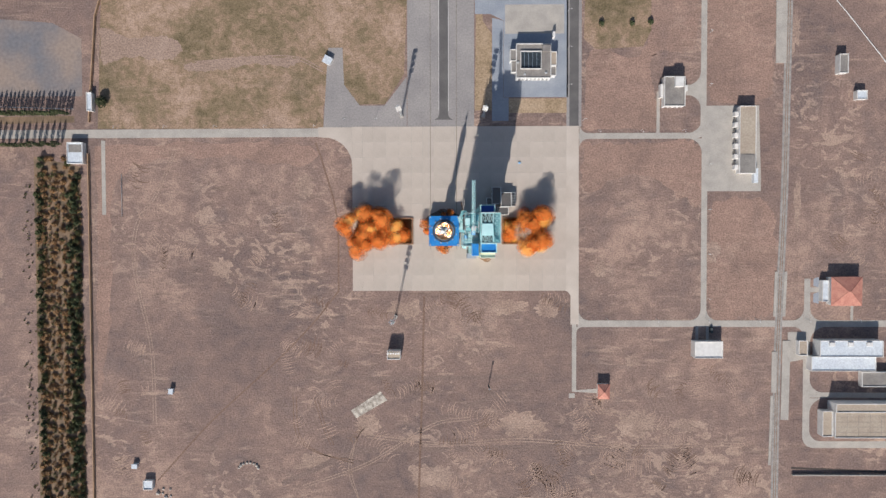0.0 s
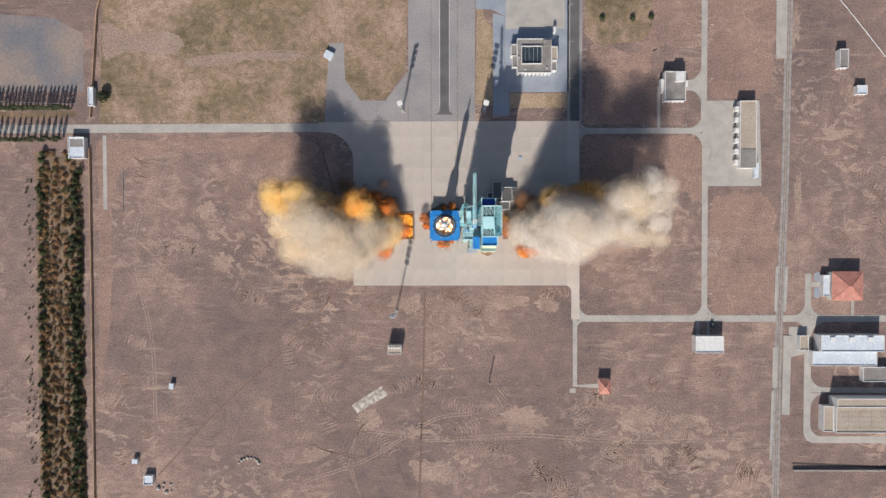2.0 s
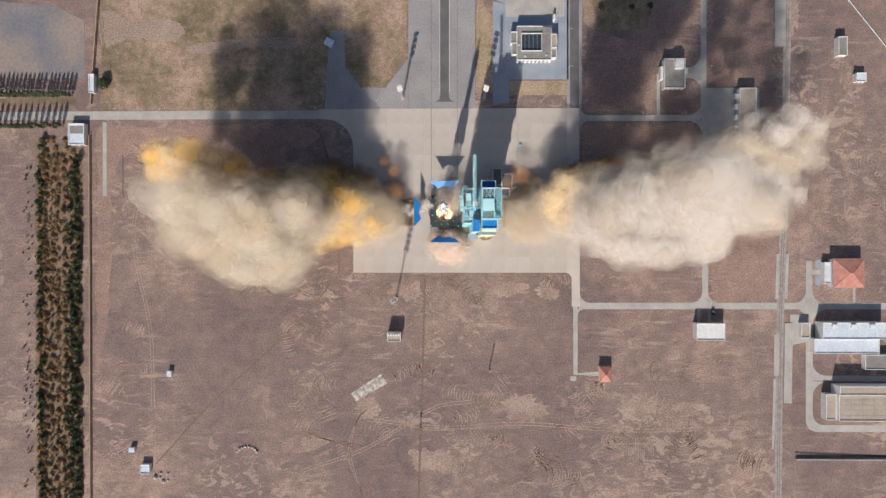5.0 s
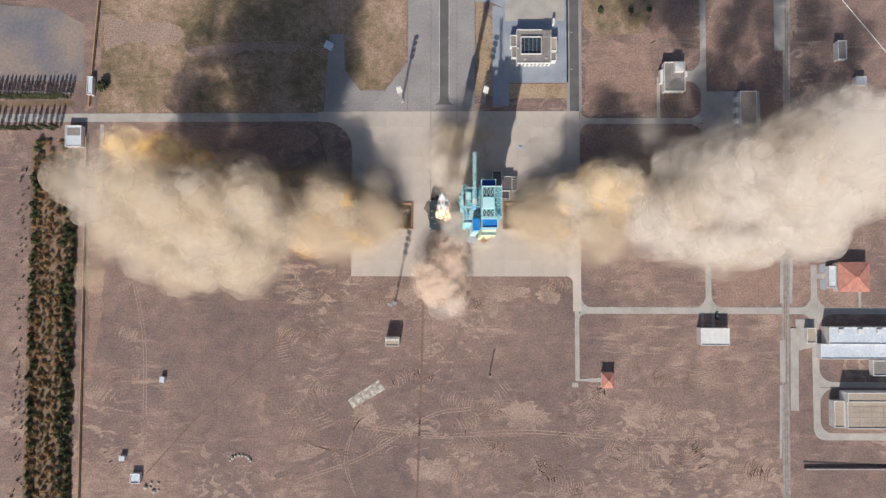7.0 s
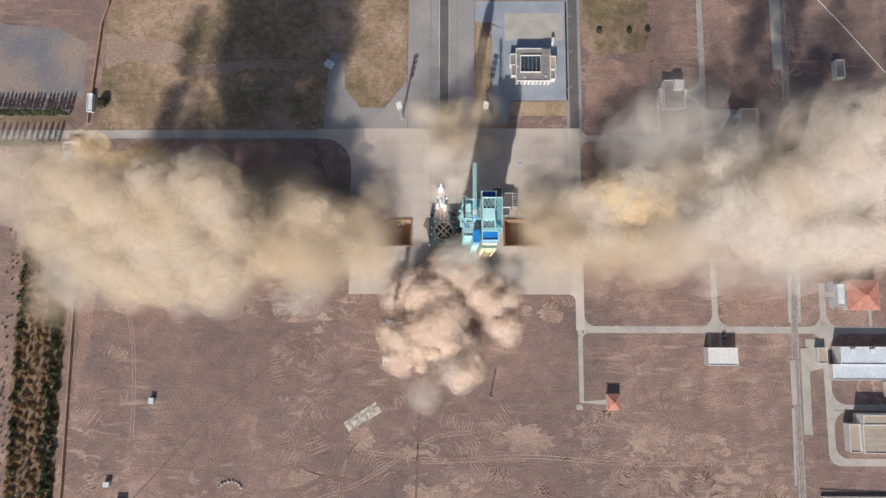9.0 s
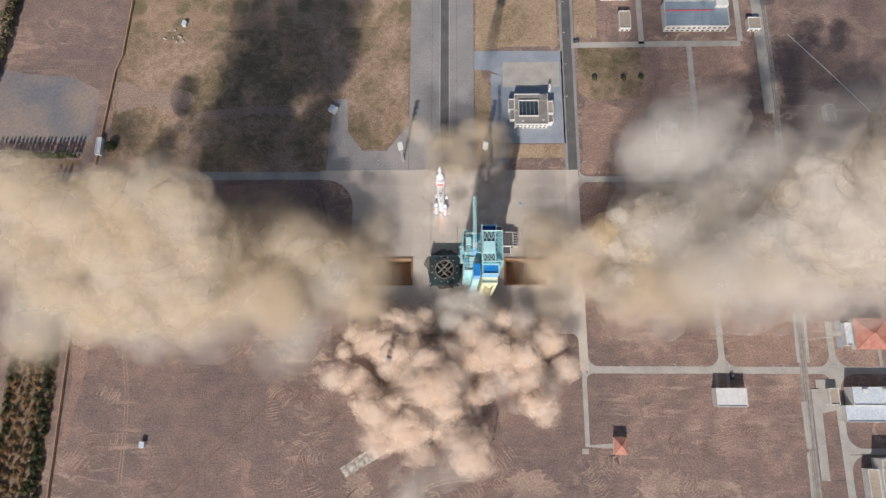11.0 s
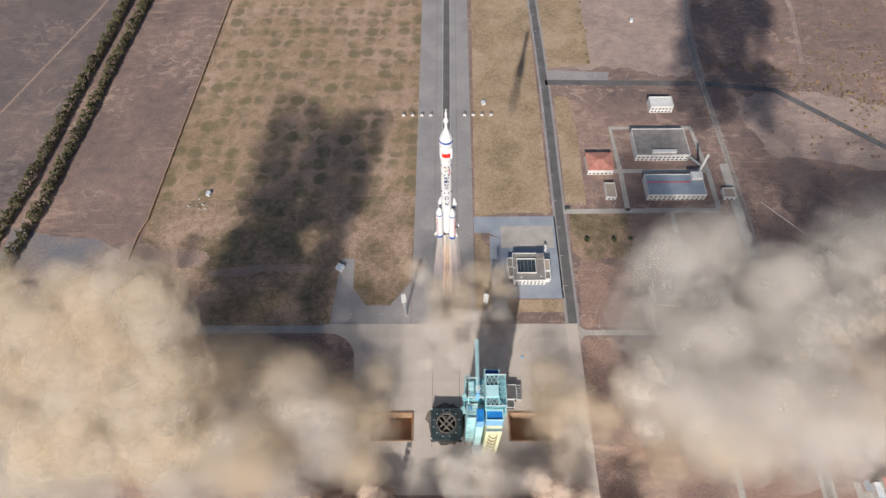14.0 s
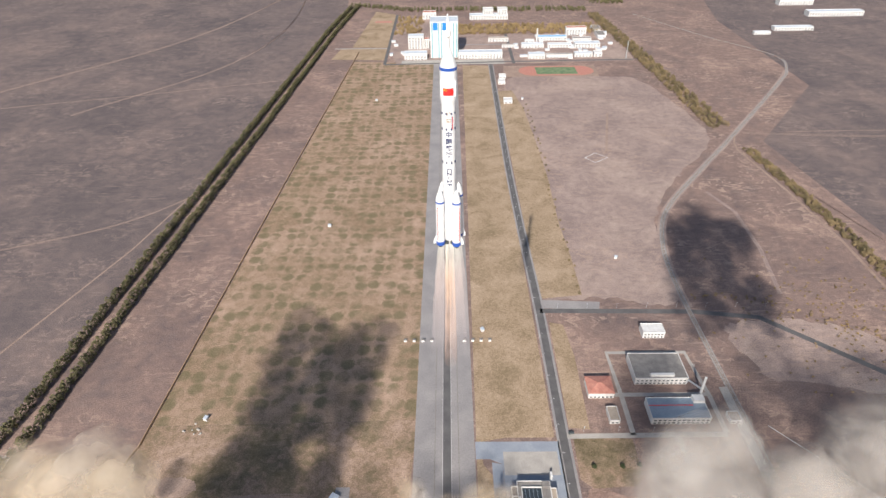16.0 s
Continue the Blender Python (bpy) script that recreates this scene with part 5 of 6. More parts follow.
part("fairing_band", lathe(bmesh.new(), [(1.94, 46.3), (1.94, 47.0)], 40), BAND, rocket, "dark blue band")
part("nose_cone", lathe(bmesh.new(), [(1.9, 47.0), (1.55, 48.2), (1.0, 49.6), (0.62, 50.6), (0.5, 51.0)], 40), ROCKET, rocket)
part("escape_tower", lathe(bmesh.new(), [(0.42, 51.0), (0.36, 53.2), (0.75, 53.5), (0.62, 54.4), (0.34, 54.7), (0.34, 56.6), (0.18, 57.0), (0.12, 58.0)], 20), ROCKET, rocket)
for a in range(4):
    c, s = math.cos(radians(45 + 90 * a)), math.sin(radians(45 + 90 * a))
    bm = bmesh.new()
    beam(bm, (2.05 * c, 2.05 * s, 40.6), (2.05 * c, 2.05 * s, 44.2), 0.55)
    part("grid_fin", bm, ROCKET, rocket)
for z in (36.4, 30.2 - 6.2, 23.9, 32.6):
    for a in (-60, -18, 22, 60):
        bm = bmesh.new()
        t = radians(a - 90)
        box(bm, -0.16, 0.16, -0.1, 0.1, -0.28, 0.28, 0.04)
        bmesh.ops.transform(bm, matrix=pose((R1 + 0.02) * math.cos(t), (R1 + 0.02) * math.sin(t), z, 0, 0, a), verts=bm.verts[:])
        part("vent_port", bm, INK, rocket)
# checkered strip beside the lettering
for i in range(12):
    bm = bmesh.new()
    box(bm, -0.13, 0.13, -0.03, 0.03, -0.13, 0.13)
    a = radians(28 + (5 if i % 2 else 0))
    bmesh.ops.transform(bm, matrix=pose((R1 + 0.02) * math.sin(a), -(R1 + 0.02) * math.cos(a), 35.6 - i * 0.26, 0, 0, math.degrees(a)), verts=bm.verts[:])
    part("check_mark", bm, RED if i % 2 else INK, rocket)
# flag on the fairing
fb = bmesh.new()
cols = [[fb.verts.new((1.95 * math.sin(a), -1.95 * math.cos(a), z)) for z in (40.8, 42.5)] for a in [-0.66 + 1.32 * k / 12 for k in range(13)]]
for p, q in zip(cols, cols[1:]):
    fb.faces.new((p[0], q[0], q[1], p[1]))
part("flag_panel", fb, RED, rocket, "red flag with yellow stars")


def star(bm, ang, z, r):
    vs = []
    for k in range(10):
        rr = r if k % 2 == 0 else r * 0.4
        t = math.pi / 2 + k * math.pi / 5
        a = ang + rr * math.cos(t) / 1.97
        vs.append(bm.verts.new((1.97 * math.sin(a), -1.97 * math.cos(a), z + rr * math.sin(t))))
    bm.faces.new(vs)


sb = bmesh.new()
star(sb, -0.46, 42.1, 0.26)
for a, z in ((-0.28, 42.35), (-0.22, 42.15), (-0.22, 41.9), (-0.28, 41.7)):
    star(sb, a, z, 0.09)
part("flag_stars", sb, YELLOW, rocket)
letters("中国航天", 1.45, R1, 31.2, rocket, INK, 1.18, bold=0.05)
letters("神箭", 1.15, R1, 36.3, rocket, ROOF_TAN, 1.4, bold=0.035)
letters("CZ-2F", 1.5, R1, 22.0, rocket, INK, 0.68, turn=1, bold=0.03)
em = bmesh.new()
for k in range(8):
    a = 2 * math.pi * k / 8
    beam(em, (0.35 * math.cos(a), -R1 - 0.02, 33.2 + 0.35 * math.sin(a)), (0.35 * math.cos(a + 0.78), -R1 - 0.02, 33.2 + 0.35 * math.sin(a + 0.78)), 0.08)
part("round_emblem", em, TEAL, rocket)
bx, rb = 2.1, 1.125
BC, BS = math.cos(radians(-8)), math.sin(radians(-8))
booster_parts = []
for sx in (-1, 1):
    for sy in (-1, 1):
        at = (sx * bx * BC - sy * bx * BS, sy * bx * BC + sx * bx * BS, 0)
        b = part("booster", lathe(bmesh.new(), [(rb - 0.05, 0.4), (rb, 0.7), (rb, 12.6), (rb, 13.3)], 28, at), ROCKET, rocket)
        part("booster_skirt", lathe(bmesh.new(), [(rb + 0.02, 0.35), (rb + 0.02, 1.5)], 28, at), BAND, b, "dark blue skirt")
        part("booster_band", lathe(bmesh.new(), [(rb + 0.02, 13.0), (rb + 0.02, 13.5)], 28, at), BAND, b, "dark blue band")
        part("booster_nose", lathe(bmesh.new(), [(rb, 13.5), (rb * 0.85, 14.6), (rb * 0.45, 16.0), (0.12, 16.7)], 28, at), ROCKET, b)
        fin = bmesh.new()
        d = Vector((sx, 0, 0))
        vs = [Vector(at) + d * r + Vector((0, 0, z)) for r, z in ((rb, 0.5), (rb + 0.75, 0.3), (rb + 0.75, 1.4), (rb, 3.2))]
        f1 = [fin.verts.new(v + Vector((0, 0.09, 0))) for v in vs]
        f2 = [fin.verts.new(v - Vector((0, 0.09, 0))) for v in vs]
        fin.faces.new(f1)
        fin.faces.new(f2[::-1])
        for k in range(4):
            fin.faces.new((f1[k], f2[k], f2[(k + 1) % 4], f1[(k + 1) % 4]))
        part("fin", fin, ROCKET, b)
        part("nozzle", lathe(bmesh.new(), [(0.55, -0.5), (0.35, 0.5)], 20, at), SOOT_AND_SHADE, b)
        if sy < 0:
            for k in range(14):
                a = radians(sx * 38 + (6 if k % 2 else 0))
                cb = boxes((-0.11, 0.11, -0.03, 0.03, -0.2, 0.2))
                bmesh.ops.transform(cb, matrix=pose(at[0] + (rb + 0.02) * math.sin(a), at[1] - (rb + 0.02) * math.cos(a), 2.4 + k * 0.72, 0, 0, math.degrees(a)), verts=cb.verts[:])
                part("check_mark", cb, RED, b)
for x in (-0.75, 0.75):
    for y in (-0.75, 0.75):
        part("main_nozzle", lathe(bmesh.new(), [(0.6, -0.3), (0.35, 1.2)], 20, (x, y, 0)), SOOT_AND_SHADE, rocket)


def flame_mat(name, hot, cool, length, strength, density):
    """Burning gas: glows, thins out down its length."""
    m = bpy.data.materials.new(name)
    m.use_nodes = True
    n, ln = m.node_tree.nodes, m.node_tree.links
    n.remove(n["Principled BSDF"])
    out = n["Material Output"]
    tc = n.new("ShaderNodeTexCoord")
    sep = n.new("ShaderNodeSeparateXYZ")
    ln.new(tc.outputs["Object"], sep.inputs[0])
    g = n.new("ShaderNodeMapRange")
    g.inputs[1].default_value, g.inputs[2].default_value, g.inputs[3].default_value, g.inputs[4].default_value = -length, -1.0, 0.0, 1.0
    ln.new(sep.outputs[2], g.inputs[0])
    mp = n.new("ShaderNodeMapping")
    mp.inputs["Scale"].default_value = (1.3, 1.3, 0.12)
    ln.new(tc.outputs["Object"], mp.inputs[0])
    no = n.new("ShaderNodeTexNoise")
    no.inputs["Scale"].default_value, no.inputs["Detail"].default_value = 0.9, 4
    ln.new(mp.outputs[0], no.inputs["Vector"])
    st = n.new("ShaderNodeMapRange")
    st.inputs[1].default_value, st.inputs[2].default_value = 0.22, 0.66
    ln.new(no.outputs[0], st.inputs[0])
    a = n.new("ShaderNodeMath")
    a.operation = "MULTIPLY"
    ln.new(g.outputs[0], a.inputs[0])
    ln.new(st.outputs[0], a.inputs[1])
    d = n.new("ShaderNodeMath")
    d.operation, d.use_clamp = "MULTIPLY", True
    ln.new(a.outputs[0], d.inputs[0])
    d.inputs[1].default_value = density
    r = ramp_node(n, [(0.0, cool), (0.75, hot), (1.0, (1.0, 0.93, 0.8))])
    ln.new(g.outputs[0], r.inputs[0])
    e = n.new("ShaderNodeEmission")
    e.inputs[1].default_value = strength
    ln.new(r.outputs[0], e.inputs[0])
    t = n.new("ShaderNodeBsdfTransparent")
    mx = n.new("ShaderNodeMixShader")
    ln.new(d.outputs[0], mx.inputs[0])
    ln.new(t.outputs[0], mx.inputs[1])
    ln.new(e.outputs[0], mx.inputs[2])
    ln.new(mx.outputs[0], out.inputs[0])
    return m


FLAME = flame_mat("flame", (1.0, 0.66, 0.46), (0.95, 0.58, 0.42), 50, 1.1, 0.7)
FLAME_EDGE = flame_mat("flame_edge", (0.95, 0.74, 0.66), (0.78, 0.66, 0.66), 44, 0.8, 0.42)


def plume(at, r0, r1, length, material):
    bm = bmesh.new()
    rng = random.Random(int(at[0] * 10 + at[1] * 7 + 50))
    seg, rows = 20, 14
    rings = []
    for k in range(rows + 1):
        t = k / rows
        r = r0 + (r1 - r0) * t ** 0.7
        rings.append([bm.verts.new((at[0] * (1 + 0.5 * t) + r * (1 + 0.12 * rng.uniform(-1, 1)) * math.cos(2 * math.pi * i / seg), at[1] * (1 + 0.5 * t) + r * (1 + 0.12 * rng.uniform(-1, 1)) * math.sin(2 * math.pi * i / seg), -0.4 - length * t)) for i in range(seg)])
    for p, q in zip(rings, rings[1:]):
        for i in range(seg):
            bm.faces.new((p[i], q[i], q[(i + 1) % seg], p[(i + 1) % seg]))
    return part("flame", bm, material, rocket, "orange-white rocket flame", smooth=True)


plume((0, 0), 0.9, 1.9, 46, FLAME)
for sx in (-1, 1):
    for sy in (-1, 1):
        plume((sx * bx * BC - sy * bx * BS, sy * bx * BC + sx * bx * BS), 0.6, 2.7, 42, FLAME_EDGE)


# ---- smoke and dust: rigid billows that travel ----
scene.cycles.transparent_max_bounces = 40


def smoke_mat(name, c1, c2, solid, inner=0.0, outer=1.0, ragged=0.85, form=0.2):
    """Dense in the middle of a billow, thinning out raggedly toward its rim."""
    m = bpy.data.materials.new(name)
    m.use_nodes = True
    n, ln = m.node_tree.nodes, m.node_tree.links
    n.remove(n["Principled BSDF"])
    tc = n.new("ShaderNodeTexCoord")
    oi = n.new("ShaderNodeObjectInfo")
    sw = n.new("ShaderNodeMath")
    sw.operation = "MULTIPLY"
    sw.inputs[1].default_value = 50
    ln.new(oi.outputs["Random"], sw.inputs[0])

    def noi(scale, detail):
        no = n.new("ShaderNodeTexNoise")
        no.noise_dimensions = "4D"
        no.inputs["Scale"].default_value, no.inputs["Detail"].default_value = scale, detail
        ln.new(tc.outputs["Object"], no.inputs["Vector"])
        ln.new(sw.outputs[0], no.inputs["W"])
        return no.outputs[0]

    def op(kind, a, b):
        q = n.new("ShaderNodeMath")
        q.operation = kind
        for i, v in enumerate((a, b)):
            if isinstance(v, (int, float)):
                q.inputs[i].default_value = v
            else:
                ln.new(v, q.inputs[i])
        return q.outputs[0]

    body = noi(1.3, 5)
    r = ramp_node(n, [(0.3, c1), (0.7, c2)])
    ln.new(body, r.inputs[0])
    di = n.new("ShaderNodeBsdfDiffuse")
    tl = n.new("ShaderNodeBsdfTranslucent")
    ln.new(r.outputs[0], di.inputs[0])
    ln.new(r.outputs[0], tl.inputs[0])
    # light scatters round inside a billow: its shading follows the form only in part
    ge = n.new("ShaderNodeNewGeometry")
    bend = n.new("ShaderNodeVectorMath")
    bend.operation = "MULTIPLY_ADD"
    bend.inputs[1].default_value = (form, form, form)
    bend.inputs[2].default_value = (-0.05, -0.3, 0.5)
    ln.new(ge.outputs["Normal"], bend.inputs[0])
    unit = n.new("ShaderNodeVectorMath")
    unit.operation = "NORMALIZE"
    ln.new(bend.outputs[0], unit.inputs[0])
    ln.new(unit.outputs[0], di.inputs["Normal"])
    mx = n.new("ShaderNodeMixShader")
    mx.inputs[0].default_value = 0.34
    ln.new(di.outputs[0], mx.inputs[1])
    ln.new(tl.outputs[0], mx.inputs[2])
    # distance from the billow's leaning axis
    dot = n.new("ShaderNodeVectorMath")
    dot.operation = "DOT_PRODUCT"
    dot.inputs[1].default_value = (0, -0.3, 0.954)
    ln.new(tc.outputs["Object"], dot.inputs[0])
    ll = n.new("ShaderNodeVectorMath")
    ll.operation = "DOT_PRODUCT"
    ln.new(tc.outputs["Object"], ll.inputs[0])
    ln.new(tc.outputs["Object"], ll.inputs[1])
    rho = op("SQRT", op("MAXIMUM", op("SUBTRACT", ll.outputs["Value"], op("MULTIPLY", dot.outputs["Value"], dot.outputs["Value"])), 0.0), 0)
    rho = op("ADD", rho, op("MULTIPLY", op("SUBTRACT", noi(2.4, 6), 0.5), ragged))
    al = n.new("ShaderNodeMapRange")
    al.interpolation_type = "SMOOTHSTEP"
    al.inputs[1].default_value, al.inputs[2].default_value = inner, outer
    al.inputs[3].default_value, al.inputs[4].default_value = solid, 0.0
    ln.new(rho, al.inputs[0])
    tr = n.new("ShaderNodeBsdfTransparent")
    m2 = n.new("ShaderNodeMixShader")
    ln.new(al.outputs[0], m2.inputs[0])
    ln.new(tr.outputs[0], m2.inputs[1])
    ln.new(mx.outputs[0], m2.inputs[2])
    ln.new(m2.outputs[0], n["Material Output"].inputs[0])
    return m


KINDS = {
    "orange": smoke_mat("orange_smoke", (0.50, 0.12, 0.025), (0.74, 0.26, 0.07), 0.85, 0.1, ragged=1.1, form=0.32),
    "amber": smoke_mat("amber_smoke", (0.84, 0.36, 0.07), (0.92, 0.56, 0.18), 0.72, 0.1, form=0.3),
    "brown": smoke_mat("brown_smoke", (0.34, 0.17, 0.09), (0.50, 0.27, 0.15), 0.5),
    "yellow": smoke_mat("yellow_smoke", (0.829, 0.514, 0.167), (0.877, 0.629, 0.281), 0.66, 0.05),
    "butter": smoke_mat("pale_yellow_smoke", (0.802, 0.600, 0.350), (0.859, 0.689, 0.468), 0.6, 0.05),
    "pale": smoke_mat("pale_cream_smoke", (0.605, 0.514, 0.414), (0.659, 0.573, 0.488), 0.56, 0.05),
    "cream": smoke_mat("cream_smoke", (0.605, 0.492, 0.361), (0.659, 0.555, 0.435), 0.58, 0.05),
    "white": smoke_mat("white_smoke", (0.666, 0.596, 0.529), (0.724, 0.661, 0.605), 0.56, 0.05),
    "dust": smoke_mat("tan_dust", (0.722, 0.543, 0.424), (0.812, 0.666, 0.560), 0.75, 0.1, form=0.34),
    "veil": smoke_mat("thin_smoke_veil", (0.630, 0.502, 0.370), (0.702, 0.590, 0.456), 0.26),
    "mist": smoke_mat("pale_smoke_mist", (0.568, 0.510, 0.458), (0.636, 0.582, 0.533), 0.38),
    "haze": smoke_mat("grey_white_haze", (0.651, 0.600, 0.551), (0.741, 0.688, 0.637), 0.30, ragged=1.15),
    "thin": smoke_mat("thin_grey_smoke", (0.62, 0.55, 0.50), (0.70, 0.64, 0.58), 0.28),
}


def billow_mesh(seed, sub, rough):
    bm = bmesh.new()
    bmesh.ops.create_icosphere(bm, subdivisions=sub, radius=1)
    off = Vector((seed * 7.3, seed * 3.1, seed * 5.7))
    for v in bm.verts:
        d = v.co.normalized()
        big = noise.noise(d * 1.1 + off) * 0.25
        lump = sum(abs(noise.noise(d * f + off * f)) * a for f, a in ((2.3, 0.34), (4.9, 0.15), (10.0, 0.05)))
        v.co = d * (0.84 + big + lump * rough)
    me = bpy.data.meshes.new("billow")
    bm.to_mesh(me)
    bm.free()
    me.shade_smooth()
    return me


BILLOWS = [billow_mesh(s, 4, 0.4) for s in range(1, 8)]
CURLED = [billow_mesh(s, 4, 0.8) for s in range(11, 18)]
MESH = {(k, i): me.copy() for k in KINDS for i, me in enumerate(CURLED if k == "dust" else BILLOWS)}
for (k, i), me in MESH.items():
    me.materials.append(KINDS[k])

puffs = []


def puff(cloud, kind, r, te, place, rng, flat=0.9):
    ob = new("smoke_billow", MESH[kind, rng.randrange(len(BILLOWS))])
    ob.parent = cloud
    ob.scale = (r * rng.uniform(0.9, 1.2), r * rng.uniform(0.85, 1.1), r * flat)
    puffs.append((ob, r, te, place, (0, 0, rng.uniform(-35, 35)), (0, 0, rng.uniform(-2, 2))))


def jet(x0, sign, reach, height, side, te, tau=4.5, rise=10.0, sink=None, spread=0.02, veer=0.0):
    """A billow thrown out of a flame pit: fast at first, then slowing while it climbs."""
    def place(t):
        k = max(0.0, t - te)
        z = 4 + height * (1 - math.exp(-k / rise))
        if sink is not None and t > sink:
            z -= (t - sink) * 24
        gone = reach * (1 - math.exp(-k / tau))
        return (x0 + sign * gone, side * (1 - math.exp(-k / 1.5)) * (1 + spread * k) + veer * gone, max(z, -40))
    return place


def cloud_side(name, label, sign, x0, reach, first, lead_u, gas_u, mist, kinds, high, lead_rise, spread, veer, seed):
    rng = random.Random(seed)
    ob = thing(name, pose(0, 0, 0), label, "smoke cloud")
    for i in range(74):                                   # first orange burst, stays low and is swallowed
        te = rng.uniform(-1.8, -0.25)
        puff(ob, "orange" if i % 9 else "amber", rng.uniform(4.5, 9), te, jet(x0, sign, reach * rng.uniform(-0.07 if sign < 0 else -0.03, 0.46 if sign < 0 else 0.15), rng.uniform(10, 46), rng.uniform(-23, 24), te, 5.0, 4, rng.uniform(0.6, 1.5)), rng)
    for i in range(14):                                   # orange gas standing in the pit
        te = rng.uniform(-3.0, -1.5)
        puff(ob, "orange" if i % 4 else "amber", rng.uniform(6, 8), te, jet(x0, sign, rng.uniform(-19, 4) if sign < 0 else rng.uniform(-14, 6), rng.uniform(-8, 0), rng.uniform(-6, 6), te, 0.8, 1, 3.6), rng)
    for i in range(16):                                   # brown gas curling to the north of the pit
        te = rng.uniform(-1.2, 1.5)
        puff(ob, "brown", rng.uniform(5, 10), te, jet(x0, sign, reach * rng.uniform(-0.06, 0.2), rng.uniform(8, 26), rng.uniform(12, 36), te, 3, 5, 5.0), rng)
    for i in range(60):                                   # amber, then yellow gas after it
        te, north = rng.uniform(0.05, 1.6 if sign < 0 else 0.8), rng.uniform(0, 1)
        puff(ob, "amber" if te < 0.8 and i % 3 else "yellow", rng.uniform(8, 13), te, jet(x0, sign, reach * rng.uniform(0.1, gas_u), 36 + 70 * north, -26 + 52 * north, te, 4.5, 4, te + 1.7, 0.02, veer), rng)
    for i in range(44):
        te, north = rng.uniform(0.8, 4.8), rng.uniform(0, 1)
        puff(ob, "yellow" if sign < 0 else "butter", rng.uniform(8, 13), te, jet(x0, sign, reach * rng.uniform(0.08, gas_u), 40 + 60 * north, -20 + 42 * north, te, 4.5, 5, te + 2.4, 0.02, veer), rng)
    for i in range(150):                                  # pale clouds that overtake and cover
        lead = i < 40
        te = (rng.uniform(0.1, 0.8) if sign < 0 else rng.uniform(-0.2, 0.6)) if lead else rng.uniform(0.9, 5.4)
        r = rng.uniform(9, 15) if lead else rng.uniform(11, 20)
        u = rng.uniform(*lead_u) if lead else rng.uniform(0.12, 0.95)
        wide = 14 + 34 * u
        kind = first[i % len(first)] if lead else kinds[i % len(kinds)]
        north = rng.uniform(-1, 1)                        # the cloud's back slopes up away from the sun
        climb = 0.5 + 0.5 * north + rng.uniform(-0.12, 0.12)
        h = lead_rise[0] + (lead_rise[1] - lead_rise[0]) * climb if lead else 14 + 80 * climb
        fade = rng.uniform(8.5, 13.0) if i % 5 < 4 else None
        if not lead and sign < 0 and te < 2.6:
            kind, fade = ("yellow" if u < 0.5 else "butter"), rng.uniform(7.0, 10)
        if not lead and sign > 0 and te < 2.2:
            kind, fade = ("butter" if u < 0.3 else "white" if i % 3 else "cream"), rng.uniform(8.0, 11.0)
        if kind == "yellow":
            fade = rng.uniform(4.6, 6.5)
        puff(ob, kind, r, te, jet(x0, sign, reach * u, h, wide * (0.05 + 0.75 * north), te, rise=3.0 if lead else 10.0, sink=fade, spread=spread, veer=veer), rng)
    for i in range(74 if sign < 0 else 96):                # the part that climbs highest
        te, north = rng.uniform(0.3, 3.0), rng.uniform(0, 1)
        top = high[2] + (high[3] - high[2]) * min(1, max(0, north + rng.uniform(-0.15, 0.15)))
        puff(ob, kinds[i % len(kinds)], rng.uniform(14, 22), te, jet(x0, sign, reach * rng.uniform(*high[:2]), top, -38 + 46 * north if sign < 0 else -28 + 38 * north, te, 4.5 if sign < 0 else 14), rng)
    for i in range(34):                                   # thin remains near the pit
        te = rng.uniform(3.2, 8.0)
        puff(ob, "veil", rng.uniform(13, 24), te, jet(x0, sign, reach * rng.uniform(0.0, 0.4), rng.uniform(8, 30), rng.uniform(-32, 30), te), rng)
    for i in range(34):                                   # haze drifting beside the jet
        te = rng.uniform(4.0, 8.0)
        puff(ob, "veil", rng.uniform(18, 30), te, jet(x0, sign, reach * rng.uniform(0.3, 0.85), rng.uniform(40, 110), rng.uniform(-35, 25), te, spread=0.05, veer=veer), rng)
    for i in range(64 if sign < 0 else 92):                # pale mist that takes the cloud's place and spreads
        te = rng.uniform(6.5, 11.5)
        far, north, up = (rng.uniform(*m) for m in mist)

        def place(t, te=te, far=far, north=north, up=up):
            k = max(0.0, t - te)
            gone = far * (1 + 0.012 * k)
            return (x0 + sign * gone, north * (1 + 0.05 * k) + veer * gone, -30 + (up + 30) * (1 - math.exp(-k / 2.2)))
        puff(ob, ("mist" if i % 3 else "veil") if sign < 0 else ("haze" if i % 4 else "mist"), rng.uniform(20, 34) if sign < 0 else rng.uniform(24, 40), te, place, rng)
    for i in range(5):                                    # last wisps in the pit
        te = rng.uniform(4.5, 6.0)
        puff(ob, "veil", rng.uniform(8, 11), te, jet(x0, sign, rng.uniform(4, 18), -4, rng.uniform(-5, 5), te, 0.8, 1), rng)
    return ob


cloud_side("smoke_cloud", "billowing cream and yellow smoke cloud thrown from a flame pit", -1, -47, 243, ["butter", "yellow", "butter"], (0.6, 0.92), 0.85, ((20, 250), (-52, 22), (20, 90)),
           ["cream", "pale"], (0.32, 0.78, 160, 285), (35, 85), 0.03, 0.02, 3)
cloud_side("smoke_cloud", "billowing white and cream smoke cloud thrown from a flame pit", 1, 63, 368, ["white", "pale", "cream"], (0.4, 0.7), 0.4, ((60, 330), (-50, 52), (70, 150)),
           ["white", "white", "pale"], (0.50, 0.90, 330, 480), (50, 110), 0.05, 0.14, 8)

